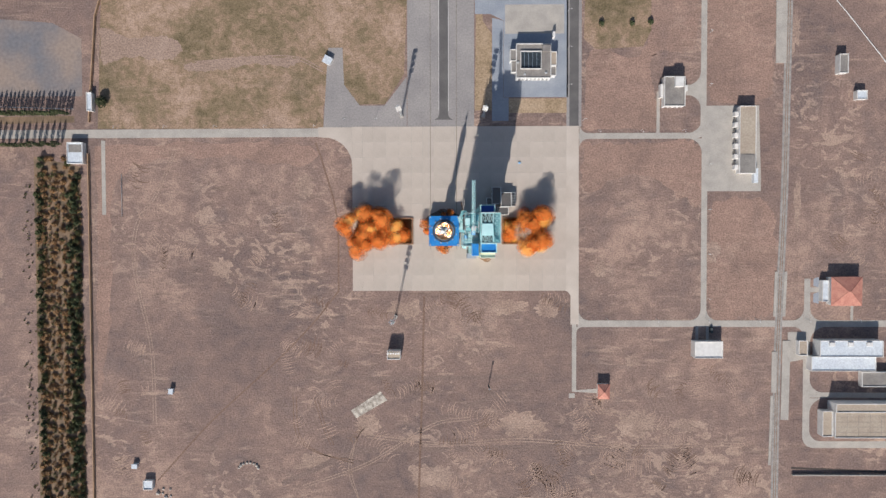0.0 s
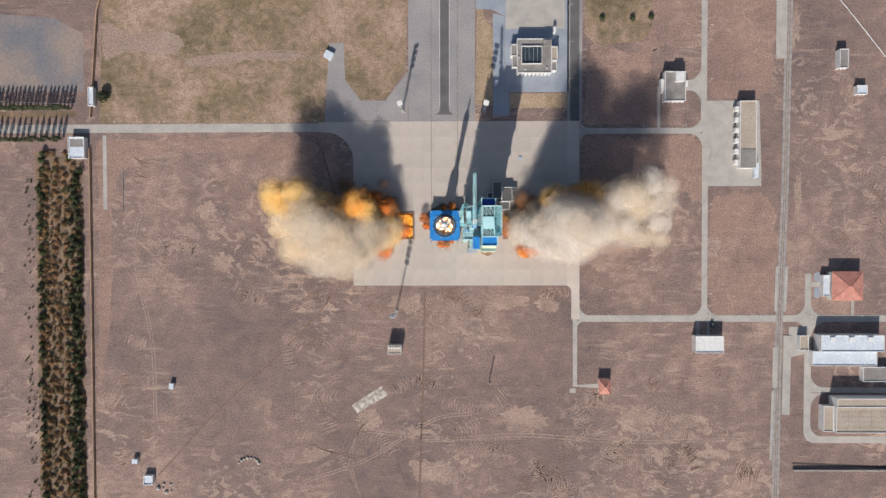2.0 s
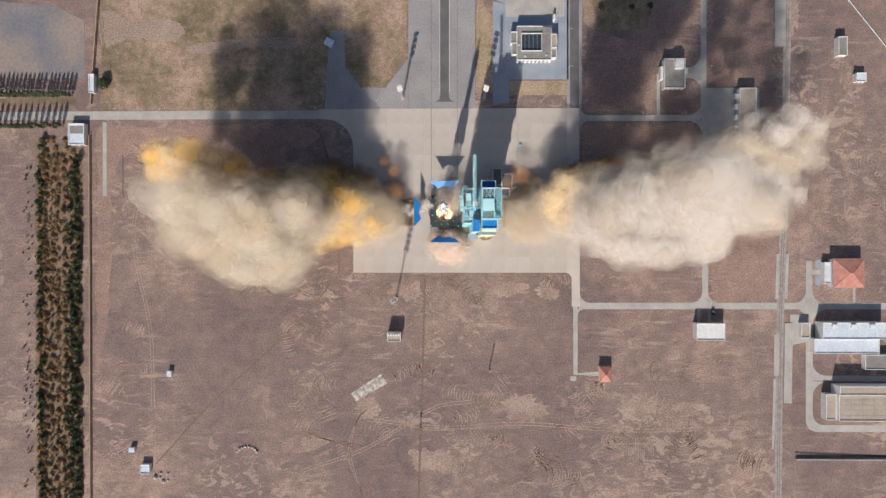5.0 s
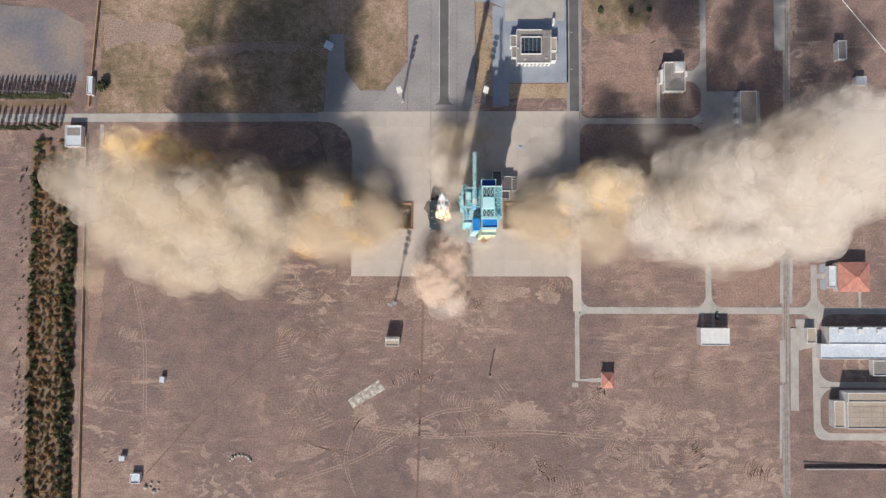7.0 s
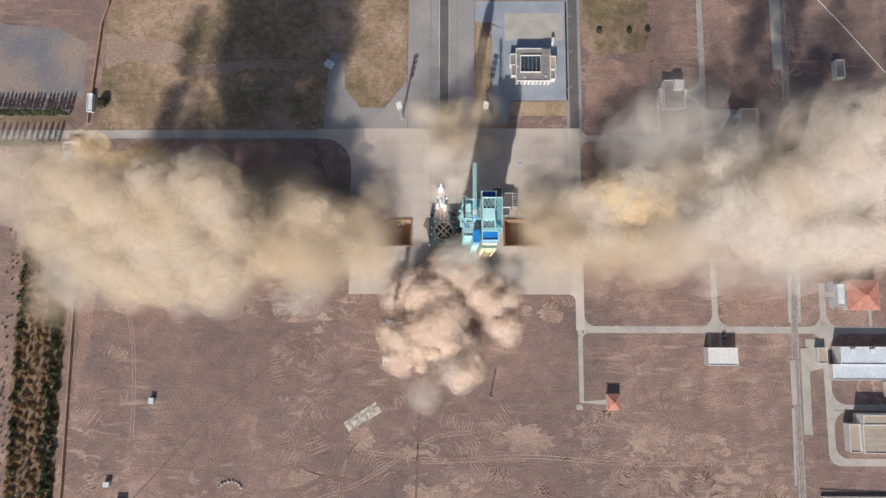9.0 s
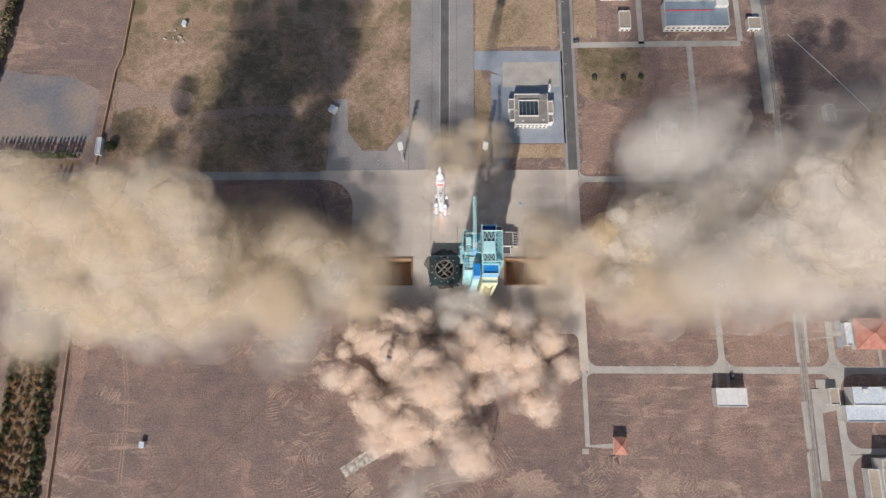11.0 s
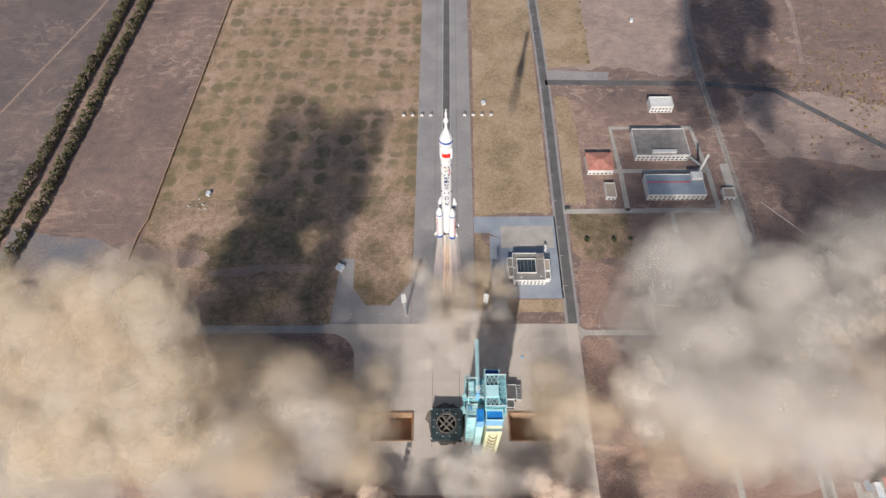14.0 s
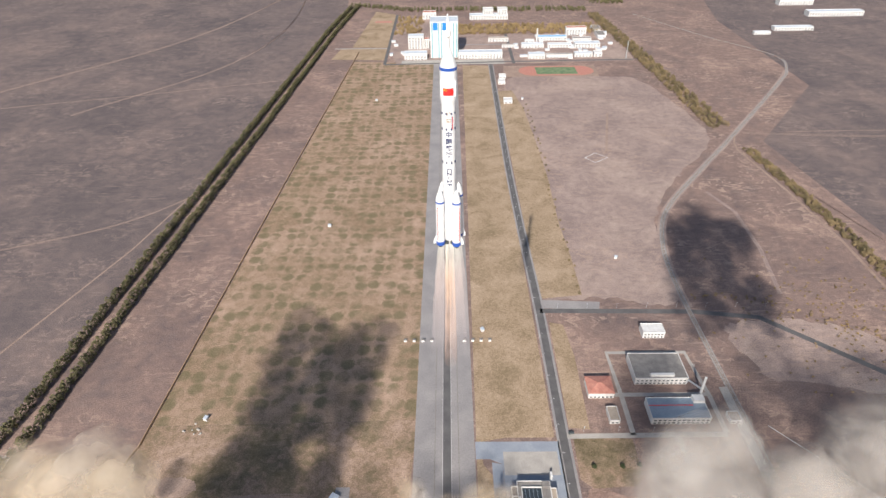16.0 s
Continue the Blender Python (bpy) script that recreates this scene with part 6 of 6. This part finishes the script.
rng = random.Random(21)
dust = thing("dust_cloud", pose(0, 0, 0), "tan dust billows rolling over the apron", "dust cloud")
for i in range(160):
    lobe = rng.choice((256, 256, 268, 232, 305, 312, 330, 212))
    deg = min(340, max(200, rng.gauss(lobe, 8)))
    a, off = radians(deg), abs(deg - 262)
    te = 4.9 + 2.6 * off / 67 + rng.uniform(0, 3.4)
    reach = rng.uniform(0.33, 1.0) ** 0.85 * (165 - 0.5 * off)
    h, r = rng.uniform(4, 34), rng.choice((7, 10, 12, 15, 18)) * rng.uniform(0.85, 1.15)

    def place(t, te=te, a=a, reach=reach, h=h):
        k = max(0.0, t - te)
        d = reach * (1 - math.exp(-k / 3.4)) * (1 + 0.015 * k)
        return (4 + d * math.cos(a) * 1.1, -24 + d * math.sin(a), 2 + h * (1 - math.exp(-k / 4)))
    puff(dust, "dust" if i % 6 else "thin", r, te, place, rng, 0.85)

haze = thing("thin_smoke", pose(0, 0, 0), "thin grey smoke drifting over the apron", "smoke cloud")
for i in range(26):
    te = rng.uniform(4.4, 7)
    gx, gy, h, r = rng.uniform(-30, 60), rng.uniform(35, 120), rng.uniform(8, 40), rng.uniform(9, 15)
    if i > 15:
        gx, gy = rng.uniform(-20, 60), rng.uniform(-60, -22)

    def place(t, te=te, gx=gx, gy=gy, h=h):
        k = max(0.0, t - te)
        e = 1 - math.exp(-k / 3.0)
        return (5 + (gx - 5) * e, 12 + (gy - 12) * e, 2 + h * e)
    puff(haze, "thin", r, te, place, rng)

for i in range(26):                                       # tan puffs over the apron's north and south edges
    te = rng.uniform(4.8, 6.8)
    gx, gy, h, r = rng.gauss(12, 22), rng.gauss(92, 14), rng.uniform(8, 26), rng.uniform(8, 13)
    if i > 16:
        gx, gy, r = rng.gauss(4, 9), rng.gauss(-36, 5), rng.uniform(6, 10)

    def place(t, te=te, gx=gx, gy=gy, h=h):
        k = max(0.0, t - te)
        e = (1 - math.exp(-k / 2.2)) * (1 + 0.01 * k)
        return (5 + (gx - 5) * e, 10 + (gy - 10) * e, 2 + h * e)
    puff(haze, "mist" if i > 16 else "veil", r * (1.0 if i > 16 else 1.3), te, place, rng)

# small gas puffs squeezed out round the platform
vent = thing("vent_smoke", pose(0, 0, 0), "orange-brown gas puffs round the launch platform", "smoke cloud")
for i in range(22):
    a = radians(rng.choice((90, 270, 180, 100, 80, 260, 280, 170)) + rng.uniform(-14, 14))
    d, h, sink = rng.uniform(11, 16), rng.uniform(2, 7), rng.uniform(1.2, 3.4)
    if math.sin(a) < -0.7:
        d -= 1

    def place(t, a=a, d=d, h=h, sink=sink):
        return (0.4 + (d + 0.6 * t) * math.cos(a) * 1.1, (d + 0.6 * t) * math.sin(a), h if t < sink else max(-12, h - 9 * (t - sink)))
    puff(vent, "orange" if i % 3 else "brown", rng.uniform(2.2, 4.2), -1, place, rng)


for i in range(9):                                        # white steam blown west over the deck
    d, y0, h = 8 + 3.0 * i + rng.uniform(-1, 1), rng.uniform(-2, 5), rng.uniform(8, 13)

    def place(t, d=d, y0=y0, h=h):
        k = max(0.0, min(1.0, (t - 2.9) / 0.7))
        return (0.4 - d * k - 2.5 * max(0.0, t - 4), y0 * k + max(0.0, t - 4) * 2, (-14 + (h + 14) * k) if t < 4.6 else max(-14, h - 10 * (t - 4.6)))
    puff(vent, "white", rng.uniform(3.4, 5.6), -1, place, rng)


# ---- fire in the platform's opening ----
def fire_mat(name, stops, power, scale):
    m = bpy.data.materials.new(name)
    m.use_nodes = True
    n, ln = m.node_tree.nodes, m.node_tree.links
    n.remove(n["Principled BSDF"])
    tc = n.new("ShaderNodeTexCoord")
    no = n.new("ShaderNodeTexNoise")
    no.inputs["Scale"].default_value, no.inputs["Detail"].default_value = scale, 5
    ln.new(tc.outputs["Object"], no.inputs["Vector"])
    r = ramp_node(n, stops)
    ln.new(no.outputs[0], r.inputs[0])
    e = n.new("ShaderNodeEmission")
    e.inputs[1].default_value = power
    ln.new(r.outputs[0], e.inputs[0])
    tr = n.new("ShaderNodeBsdfTransparent")
    al = n.new("ShaderNodeMapRange")
    al.inputs[1].default_value, al.inputs[2].default_value = 0.3, 0.5
    ln.new(no.outputs[0], al.inputs[0])
    mx = n.new("ShaderNodeMixShader")
    ln.new(al.outputs[0], mx.inputs[0])
    ln.new(tr.outputs[0], mx.inputs[1])
    ln.new(e.outputs[0], mx.inputs[2])
    ln.new(mx.outputs[0], n["Material Output"].inputs[0])
    return m


FIRE = fire_mat("fire", [(0.34, (0.30, 0.02, 0.0)), (0.45, (0.95, 0.14, 0.012)), (0.52, (1.0, 0.55, 0.15)), (0.60, (1.0, 0.94, 0.82))], 3.0, 2.2)
fire = thing("launch_fire", pose(0, 0, 0), "yellow-white fire boiling in the platform opening", "fire")
flames = []
# billows in the west pit given emission for gas lit by the fire
pit_glows = []
pit_fire = thing("pit_fire", pose(0, 0, 0), "orange gas in the flame pit, its firelight added as glow", "fire")
PIT_GAS_GLOW = fire_mat("pit_fire", [(0.30, (0.85, 0.16, 0.02)), (0.44, (1.0, 0.28, 0.03)), (0.54, (1.0, 0.46, 0.06)), (0.66, (1.0, 0.75, 0.22))], 0.95, 0.7)
for i in range(8):
    me = BILLOWS[i % len(BILLOWS)].copy()
    me.materials.append(PIT_GAS_GLOW)
    ob = new("flame", me)
    ob.parent = pit_fire
    ob.scale = (4.2, 5.2, 3.2)
    pit_glows.append((ob, -27.8 - 5.2 * (i // 2), -4.4 if i % 2 else 4.4))
for i in range(9):
    me = BILLOWS[i % len(BILLOWS)].copy()
    me.materials.append(FIRE)
    ob = new("flame", me)
    ob.parent = fire
    r = rng.uniform(2.2, 3.6)
    ob.scale = (r, r, r * 0.8)
    a, d = rng.uniform(0, 6.28), rng.uniform(1.5, 4.0)
    flames.append((ob, 0.4 + d * math.cos(a), d * math.sin(a), rng.uniform(1.6, 2.4)))


# ---- assembly building and camp at the far end of the way ----
vab = thing("assembly_building", pose(-4, 1213, 0), "tall white assembly building with blue stripes", "building")
part("wall", boxes((-31, 31, 0, 48, 0, 78), bevel=0.3), WHITE, vab)
for x0, x1 in ((-25, -14), (-4, 6.5)):
    part("door_recess", boxes((x0, x1, -0.35, 0.2, 2, 60)), ROOF_WHITE, vab, "pale tall door")
    for k in range(1, 8):
        part("door_panel", boxes((x0 + 0.5, x1 - 0.5, -0.55, -0.3, 2 + k * 7, 2.5 + k * 7)), STEEL, vab)
    part("header", boxes((x0 + 0.4, x1 - 0.4, -0.5, 0.2, 61, 77)), BLUE, vab, "blue panel above the door")
for x in (-28, -12.9, -7.2, 8.4, 20, 27):
    part("stripe", boxes((x, x + 2.2, -0.4, 0.2, 0, 77)), TEAL_DARK, vab)
part("roof", boxes((-30.4, 30.4, 0.6, 47.4, 77.9, 78.4)), ROOF_WHITE, vab)
part("parapet", boxes((-31.2, 31.2, -0.3, 0.5, 77.5, 79.5), (-31.2, 31.2, 47.5, 48.3, 77.5, 79.5), (-31.2, -30.4, 0.5, 47.5, 77.5, 79.5), (30.4, 31.2, 0.5, 47.5, 77.5, 79.5)), WHITE, vab)
for x0, x1, y0, y1, h, roof, lab in (
        (28, 127, 1203, 1224, 14, ROOF_WHITE, "long low white wing beside a tall hall"), (-94, -43, 1200, 1222, 14, ROOF_WHITE, "low white workshop with a pale roof"),
        (-89, -53, 1279, 1300, 30, ROOF_WHITE, "blocky white plant house in the camp"), (-52, -40, 1282, 1300, 22, ROOF_RED, "white block with a red roof in the camp"),
        (64, 168, 1534, 1556, 12, ROOF_WHITE, "long white camp block with a pale roof"), (100, 128, 1536, 1560, 26, WHITE, "taller white block in the camp"), (140, 166, 1538, 1562, 26, WHITE, "taller white block in the camp"),
        (-64, -27, 1546, 1566, 18, ROOF_RED, "white camp block with a red roof"), (185, 222, 1196, 1214, 10, ROOF_WHITE, "white camp house by the road"),
        (226, 285, 1202, 1212, 7, ROOF_GREY, "row of grey-roofed garages"), (290, 330, 1204, 1218, 9, ROOF_WHITE, "white camp house by the road"), (334, 352, 1206, 1222, 9, WHITE, "small white house in the camp"),
        (178, 230, 1276, 1292, 9, ROOF_WHITE, "white workshop in the camp"), (221, 294, 1333, 1350, 9, SKYBLUE, "camp hall with a bright blue roof"), (299, 349, 1377, 1394, 18, ROOF_RED, "white barracks with a pink-red roof"),
        (302, 361, 1270, 1290, 11, ROOF_WHITE, "white camp hall with a pale roof"), (240, 296, 1276, 1290, 8, ROOF_WHITE, "white camp store with a pale roof"), (306, 350, 1318, 1332, 9, ROOF_GREY, "grey-roofed store in the camp"),
        (103, 151, 1329, 1342, 8, ROOF_TAN, "tan-roofed house in the camp"), (132, 164, 1282, 1290, 5, ROOF_GREY, "low grey shed in the camp"), (190, 212, 1310, 1322, 8, WHITE, "small white house in the camp"),
        (106, 120, 1037, 1052, 6, WHITE, "small white hut beside the long road"), (110, 124, 1072, 1084, 6, WHITE, "small white hut beside the long road"), (109, 125, 935, 950, 6, WHITE, "small white hut beside the long road"),
        (951, 1047, 1645, 1670, 14, SKYBLUE, "far white hall with blue trim"), (972, 1118, 1520, 1545, 12, ROOF_WHITE, "far white hall in the desert"), (823, 920, 1391, 1410, 8, ROOF_WHITE, "far low white hall in the desert"),
        (760, 800, 1360, 1372, 6, ROOF_WHITE, "far low white house in the desert"), (372, 392, 1402, 1440, 7, ROOF_GREY, "grey-roofed shed in the camp"), (372, 392, 1350, 1390, 7, ROOF_GREY, "grey-roofed shed in the camp")):
    flat_house("camp_building", x0, x1, y0, y1, h, roof, lab, max(2, int((x1 - x0) / 7)), 0.8)
stack = thing("boiler_chimney", pose(216, 1300, 0), "white boiler house chimney in the camp", "chimney")
part("stack", lathe(bmesh.new(), [(2.2, 0), (1.6, 38), (1.8, 38.2), (1.8, 39)], 16), WHITE, stack)
pole = thing("radio_mast", pose(402, 1190, 0), "slender lattice radio mast by the camp", "mast")
bm = bmesh.new()
lattice(bm, -0.8, 0.8, -0.8, 0.8, 0, 40, 5, 0.3)
part("mast", bm, STEEL, pole)
structure("camp_ground", slab([(-110, 1170), (104, 1166), (420, 1180), (420, 1400), (20, 1400), (-20, 1560), (-120, 1560), (-140, 1300)], -0.05, 0.05), PINK, "bare pinkish camp ground")
structure("camp_apron", slab([(-100, 1168), (130, 1166), (130, 1200), (-100, 1196)], -0.05, 0.07), PAVING)
structure("camp_road", ribbon([(150, 1168), (150, 1395)], 7, 0.08), ASPHALT)
structure("camp_road", ribbon([(-137, 1170), (104, 1180), (420, 1186)], 7, 0.09), ASPHALT)
structure("camp_road", ribbon([(30, 1310), (380, 1310)], 5, 0.08), GREYLOT)
structure("camp_lawn", slab([(-262, 1210), (-140, 1200), (-140, 1285), (-250, 1290)], -0.05, 0.04), STRAW)
structure("camp_lawn", slab([(-225, 1300), (-140, 1295), (-140, 1600), (-200, 1640)], -0.05, 0.04), STRAW)
structure("camp_road", ribbon([(-266, 1290), (-140, 1288)], 6, 0.06), PAVING)
structure("camp_road", ribbon([(-137, 1170), (-137, 1600)], 7, 0.08), ASPHALT)
structure("sports_ground", slab([(120, 1082), (320, 1080), (322, 1150), (125, 1152)], -0.05, 0.05), PALE_SOIL)
structure("running_track", slab(arc(185, 1117, 30, 90, 270, 10) + arc(285, 1117, 30, -90, 90, 10), -0.05, 0.1), ROOF_RED, "red oval running track")
structure("sports_pitch", slab([(192, 1095), (278, 1095), (278, 1139), (192, 1139)], -0.05, 0.14), mat("worn_pitch", (0.10, 0.17, 0.08), (0.22, 0.26, 0.14), 0.12, 0.9), "worn green sports pitch")
structure("ball_court", slab([(-192, 1518), (-147, 1518), (-147, 1536), (-192, 1536)], -0.05, 0.1), ROOF_RED)
structure("desert_pad", ribbon([(218, 707), (237, 724), (254, 708), (232, 691), (218, 707)], 1.2, 0.05), WHITE, "white outlined square on the soil")

# ---- fences, poles and small things ----
def fence(line, h, step, label, gap=True):
    ob = thing("fence", pose(0, 0, 0), label, "fence")
    pts = [Vector(p) for p in line]
    count = 0
    for a, b in zip(pts, pts[1:]):
        k = max(1, int((b - a).length / step))
        for i in range(k):
            p = a.lerp(b, i / k)
            part("post", boxes((p.x - 0.15, p.x + 0.15, p.y - 0.15, p.y + 0.15, 0, h)), PAVING, ob)
            q = a.lerp(b, (i + 1) / k)
            bm = bmesh.new()
            for z in (h * 0.25, h * 0.55, h * 0.85):
                beam(bm, (p.x, p.y, z), (q.x, q.y, z), 0.12)
            part("rail", bm, STEEL, ob)
    return ob


def wall_line(name, line, h, w, material, label):
    return structure(name, ribbon(line, w, h), material, label)


wall_line("perimeter_wall", [(-273, 60), (-272.8, -60), (-272.6, -300)], 2.4, 0.6, FIRECLAY, "long red-brown perimeter wall")
wall_line("perimeter_wall", [(-272, 84), (-266, 165), (-262, 178), (-236, 700), (-208, 1195), (-205, 1260)], 2.4, 0.7, FIRECLAY, "long red-brown perimeter wall")
fence([(-372, 97), (-300, 94.5), (-284, 94)], 2.6, 6, "white railing beside the gate road")
fence([(-360, 104), (-372, 178)], 2.2, 8, "white railing round a paved lot")
fence([(-248, 12), (-248, 44)], 0.8, 4, "short row of posts in bare soil")


def lamp(x, y, h=7, turn=0):
    ob = thing("street_lamp", pose(x, y, 0, 0, 0, turn), "slim grey street lamp by the road", "street lamp", "street lamps along the roads")
    part("pole", lathe(bmesh.new(), [(0.14, 0), (0.08, h)], 8), STEEL, ob)
    bm = bmesh.new()
    beam(bm, (0, 0, h), (1.6, 0, h + 0.3), 0.1)
    part("arm", bm, STEEL, ob)
    part("lamp_head", boxes((1.2, 2.1, -0.18, 0.18, h + 0.2, h + 0.4), bevel=0.05), WHITE, ob)
    return ob


first_lamp = lamp(106, 84)
for x, y, r in [(94.5, 110 + 28 * k, 0) for k in range(34)] + [(118 + 32 * k, 76, -90) for k in range(3)] + [(125 + 38 * k, -67.5, -90) for k in range(6)] + [(202.5, 50 - 34 * k, 180) for k in range(4)] + \
        [(120 + 32 * k, 352, -90) for k in range(8)] + [(118 + 30 * k, 192, -90) for k in range(5)] + [(-250 + 38 * k, 80.5, -90) for k in range(5)] + [(-76, 85, 0), (-52, 85, 0), (202, 110, 180), (202, 150, 180), (157, 232, 0), (157, 262, 0), (236, 262, 180)]:
    copy_thing(first_lamp, pose(x, y, 0, 0, 0, r))

marker = thing("marker_box", pose(-42, 303, 0), "small white marker box beside the crawler way", "box", "marker boxes across the way")
part("case", boxes((-1.5, 1.5, -1.2, 1.2, 0, 2.6), bevel=0.1), WHITE, marker)
part("lid", boxes((-1.6, 1.6, -1.3, 1.3, 2.6, 2.8), bevel=0.05), ROOF_GREY, marker)
for x in (-33, -24, -15, 18, 26.5, 35, 44):
    copy_thing(marker, pose(x, 303, 0))
box_w = thing("signal_box", pose(-154, 518, 0), "small white signal box in the field", "box", "lone boxes in open ground")
part("case", boxes((-2, 2, -1.6, 1.6, 0, 3), bevel=0.1), WHITE, box_w)
part("lid", boxes((-2.2, 2.2, -1.8, 1.8, 3, 3.2), bevel=0.05), ROOF_WHITE, box_w)
for x, y in ((204, 442), (-214, 207), (-134, 957), (146, 956), (-211, -123.5), (37, 318), (-240, -182)):
    copy_thing(box_w, pose(x, y, 0, 0, 0, x * 3))
# rubble round the lone boxes in the west field
rub = random.Random(9)
def boulder(x, y, s):
    bm = bmesh.new()
    bmesh.ops.create_icosphere(bm, subdivisions=2, radius=s)
    for v in bm.verts:
        v.co *= 1 + 0.25 * noise.noise(v.co * 0.9 / s + Vector((x, y, 0)))
        v.co.z *= 0.7
    ob = tagged(part("boulder", bm, PAVING), "pale boulder lying on bare soil", "boulder", "boulders on the soil")
    ob.location = (x, y, s * 0.4)


for i in range(9):
    boulder(-222 + rub.uniform(-10, 10), 197 + rub.uniform(-6, 6), rub.uniform(0.7, 1.3))
for i in range(8):
    a = radians(20 + 20 * i)
    boulder(-152 + 8 * math.cos(a), -186 + 6 * math.sin(a), rub.uniform(0.9, 1.4))
for i in range(7):
    boulder(-218 + rub.uniform(-6, 6), -204 + rub.uniform(-4, 4), rub.uniform(0.9, 1.7))

mastp = thing("wind_mast", pose(34.5, -119, 0), "short dark lattice wind mast in bare soil", "mast")
bm = bmesh.new()
lattice(bm, -0.35, 0.35, -0.35, 0.35, 0, 13, 1.6, 0.14)
part("mast", bm, SOOT_AND_SHADE, mastp)
part("wind_vane", boxes((-0.9, 0.9, -0.12, 0.12, 13, 13.3), (-0.5, 0.5, -0.5, 0.5, 12.2, 12.4)), STEEL, mastp)
pyl = thing("pipe_gantry", pose(0, 0, 0), "thin white pipeline on posts in the desert", "pipeline")
bm = bmesh.new()
for p, q in (((278, 196, 1), (308, 160.6, 1)), ((308, 160.6, 1), (420, 20, 1))):
    beam(bm, p, q, 0.4)
part("pipe", bm, WHITE, pyl)
for x, y in ((283, 190.2), (296, 174.8), (308, 160.6), (321, 144.3), (334, 128)):
    part("post", boxes((x - 0.3, x + 0.3, y - 0.3, y + 0.3, 0, 1)), STEEL, pyl)
# sheds and stacked stores scattered through the camp
store_shed = thing("camp_shed", pose(200, 1228, 0), "small white shed in the camp yard", "shed", "sheds in the camp yard")
part("wall", boxes((-5, 5, -3.5, 3.5, 0, 4), bevel=0.08), WHITE, store_shed)
part("roof", boxes((-5.3, 5.3, -3.8, 3.8, 4, 4.4), bevel=0.05), ROOF_WHITE, store_shed)
cs = random.Random(33)
for k in range(46):
    x, y = (cs.uniform(165, 400), cs.uniform(1196, 1395)) if k < 34 else (cs.uniform(-130, 20), cs.uniform(1225, 1345))
    copy_thing(store_shed, pose(x, y, 0, 0, 0, cs.choice((0, 90, 0, 4))))
# small parked vehicles
def van(x, y, turn, paint, label):
    ob = thing("parked_van", pose(x, y, 0, 0, 0, turn), label, "van")
    part("body", boxes((-2.4, 2.4, -1.0, 1.0, 0.5, 1.5), (-2.3, 1.5, -0.95, 0.95, 1.5, 2.3), bevel=0.1), paint, ob)
    part("windscreen", boxes((1.5, 1.6, -0.85, 0.85, 1.5, 2.15)), GLASS_DARK, ob)
    for wx in (-1.5, 1.5):
        for wy in (-1.0, 1.0):
            bm = bmesh.new()
            lathe(bm, [(0.38, -0.12), (0.38, 0.12)], 14)
            bmesh.ops.transform(bm, matrix=pose(wx, wy, 0.4, 90), verts=bm.verts[:])
            part("wheel", bm, SOOT_AND_SHADE, ob)


van(107, 190, 10, SOOT_AND_SHADE, "dark parked van at a road corner")
van(205, -76, 90, SOOT_AND_SHADE, "dark parked van near a white shed")
crate = tagged(part("blue_crate", boxes((-0.9, 0.9, -0.6, 0.6, 0, 0.9), bevel=0.08), SKYBLUE), "small blue crate on the concrete apron", "crate")
crate.location = (58, 52, 0.13)


# ---- what moves ----
def motions():
    walk(rocket, [(t, pose(4.1 * max(0.0, (t - 9) / 7) ** 2, 0, 8 + 1.268 * t * t + 0.4 * max(0.0, t - 13.5) ** 2, 0, 0, 0)) for t in [0.5 * k for k in range(33)]])
    for i, cv in enumerate(covers):
        a = radians(90 * i)
        dx, dy = math.cos(a), math.sin(a)
        walk(cv, [(0, pose(0.4, 0, 8.05)), (4.0, pose(0.4, 0, 8.05)), (4.8, pose(0.4 + 9 * dx, 9 * dy, 9.5, 20 * dy, -20 * dx, 0)), (5.6, pose(0.4 + 22 * dx, 22 * dy, -6, 60 * dy, -60 * dx, 0)), (6.4, pose(0.4 + 22 * dx, 22 * dy, -40, 60 * dy, -60 * dx, 0)), (16, pose(0.4 + 22 * dx, 22 * dy, -42, 60 * dy, -60 * dx, 0))])
    for ob, x, y, grow in flames:
        walk(ob, [(0, pose(x, y, 4.6, 0, 0, 0)), (1.5, pose(x, y, 4.8, 0, 0, 60)), (2.7, pose(x, y, 5.2, 0, 0, 110)), (3.5, pose(0.4 + (x - 0.4) * grow, y * grow, 9.6, 20, 0, 150)), (4.2, pose(0.4 + (x - 0.4) * grow, y * grow, 9.8, 40, 0, 190)),
                  (5.2, pose(x, y, 7.0, 40, 0, 240)), (7.5, pose(x, y, 6.4, 20, 0, 310)), (8.6, pose(x, y, 2.0, 10, 0, 350)), (9.4, pose(x, y, -24, 0, 0, 380)), (16, pose(x, y, -40, 0, 0, 400))])
    for ob, x, y in pit_glows:
        walk(ob, [(0, pose(x, y, -20)), (1.0, pose(x, y, -2.6, 0, 0, 20)), (2.5, pose(x, y, -1.8, 0, 0, 60)), (3.6, pose(x, y, -4, 0, 0, 90)), (4.8, pose(x, y, -19, 0, 0, 110)), (16, pose(x, y, -24, 0, 0, 120))])
    for ob, r, te, place, turn0, spin in puffs:
        times = sorted({round(min(16.0, max(0.0, te + k)), 2) for k in (0, 0.25, 0.6, 1.1, 1.8, 2.8, 4.2, 6, 8.5, 12, 17)} | {0.0, 16.0})
        rows = []
        for t in times:
            x, y, z = place(t)
            if t <= te:
                z = -r * 1.5 - 19
            rows.append((t, pose(x, y, z, *(a + s * t for a, s in zip(turn0, spin)))))
        walk(ob, rows)


motions()
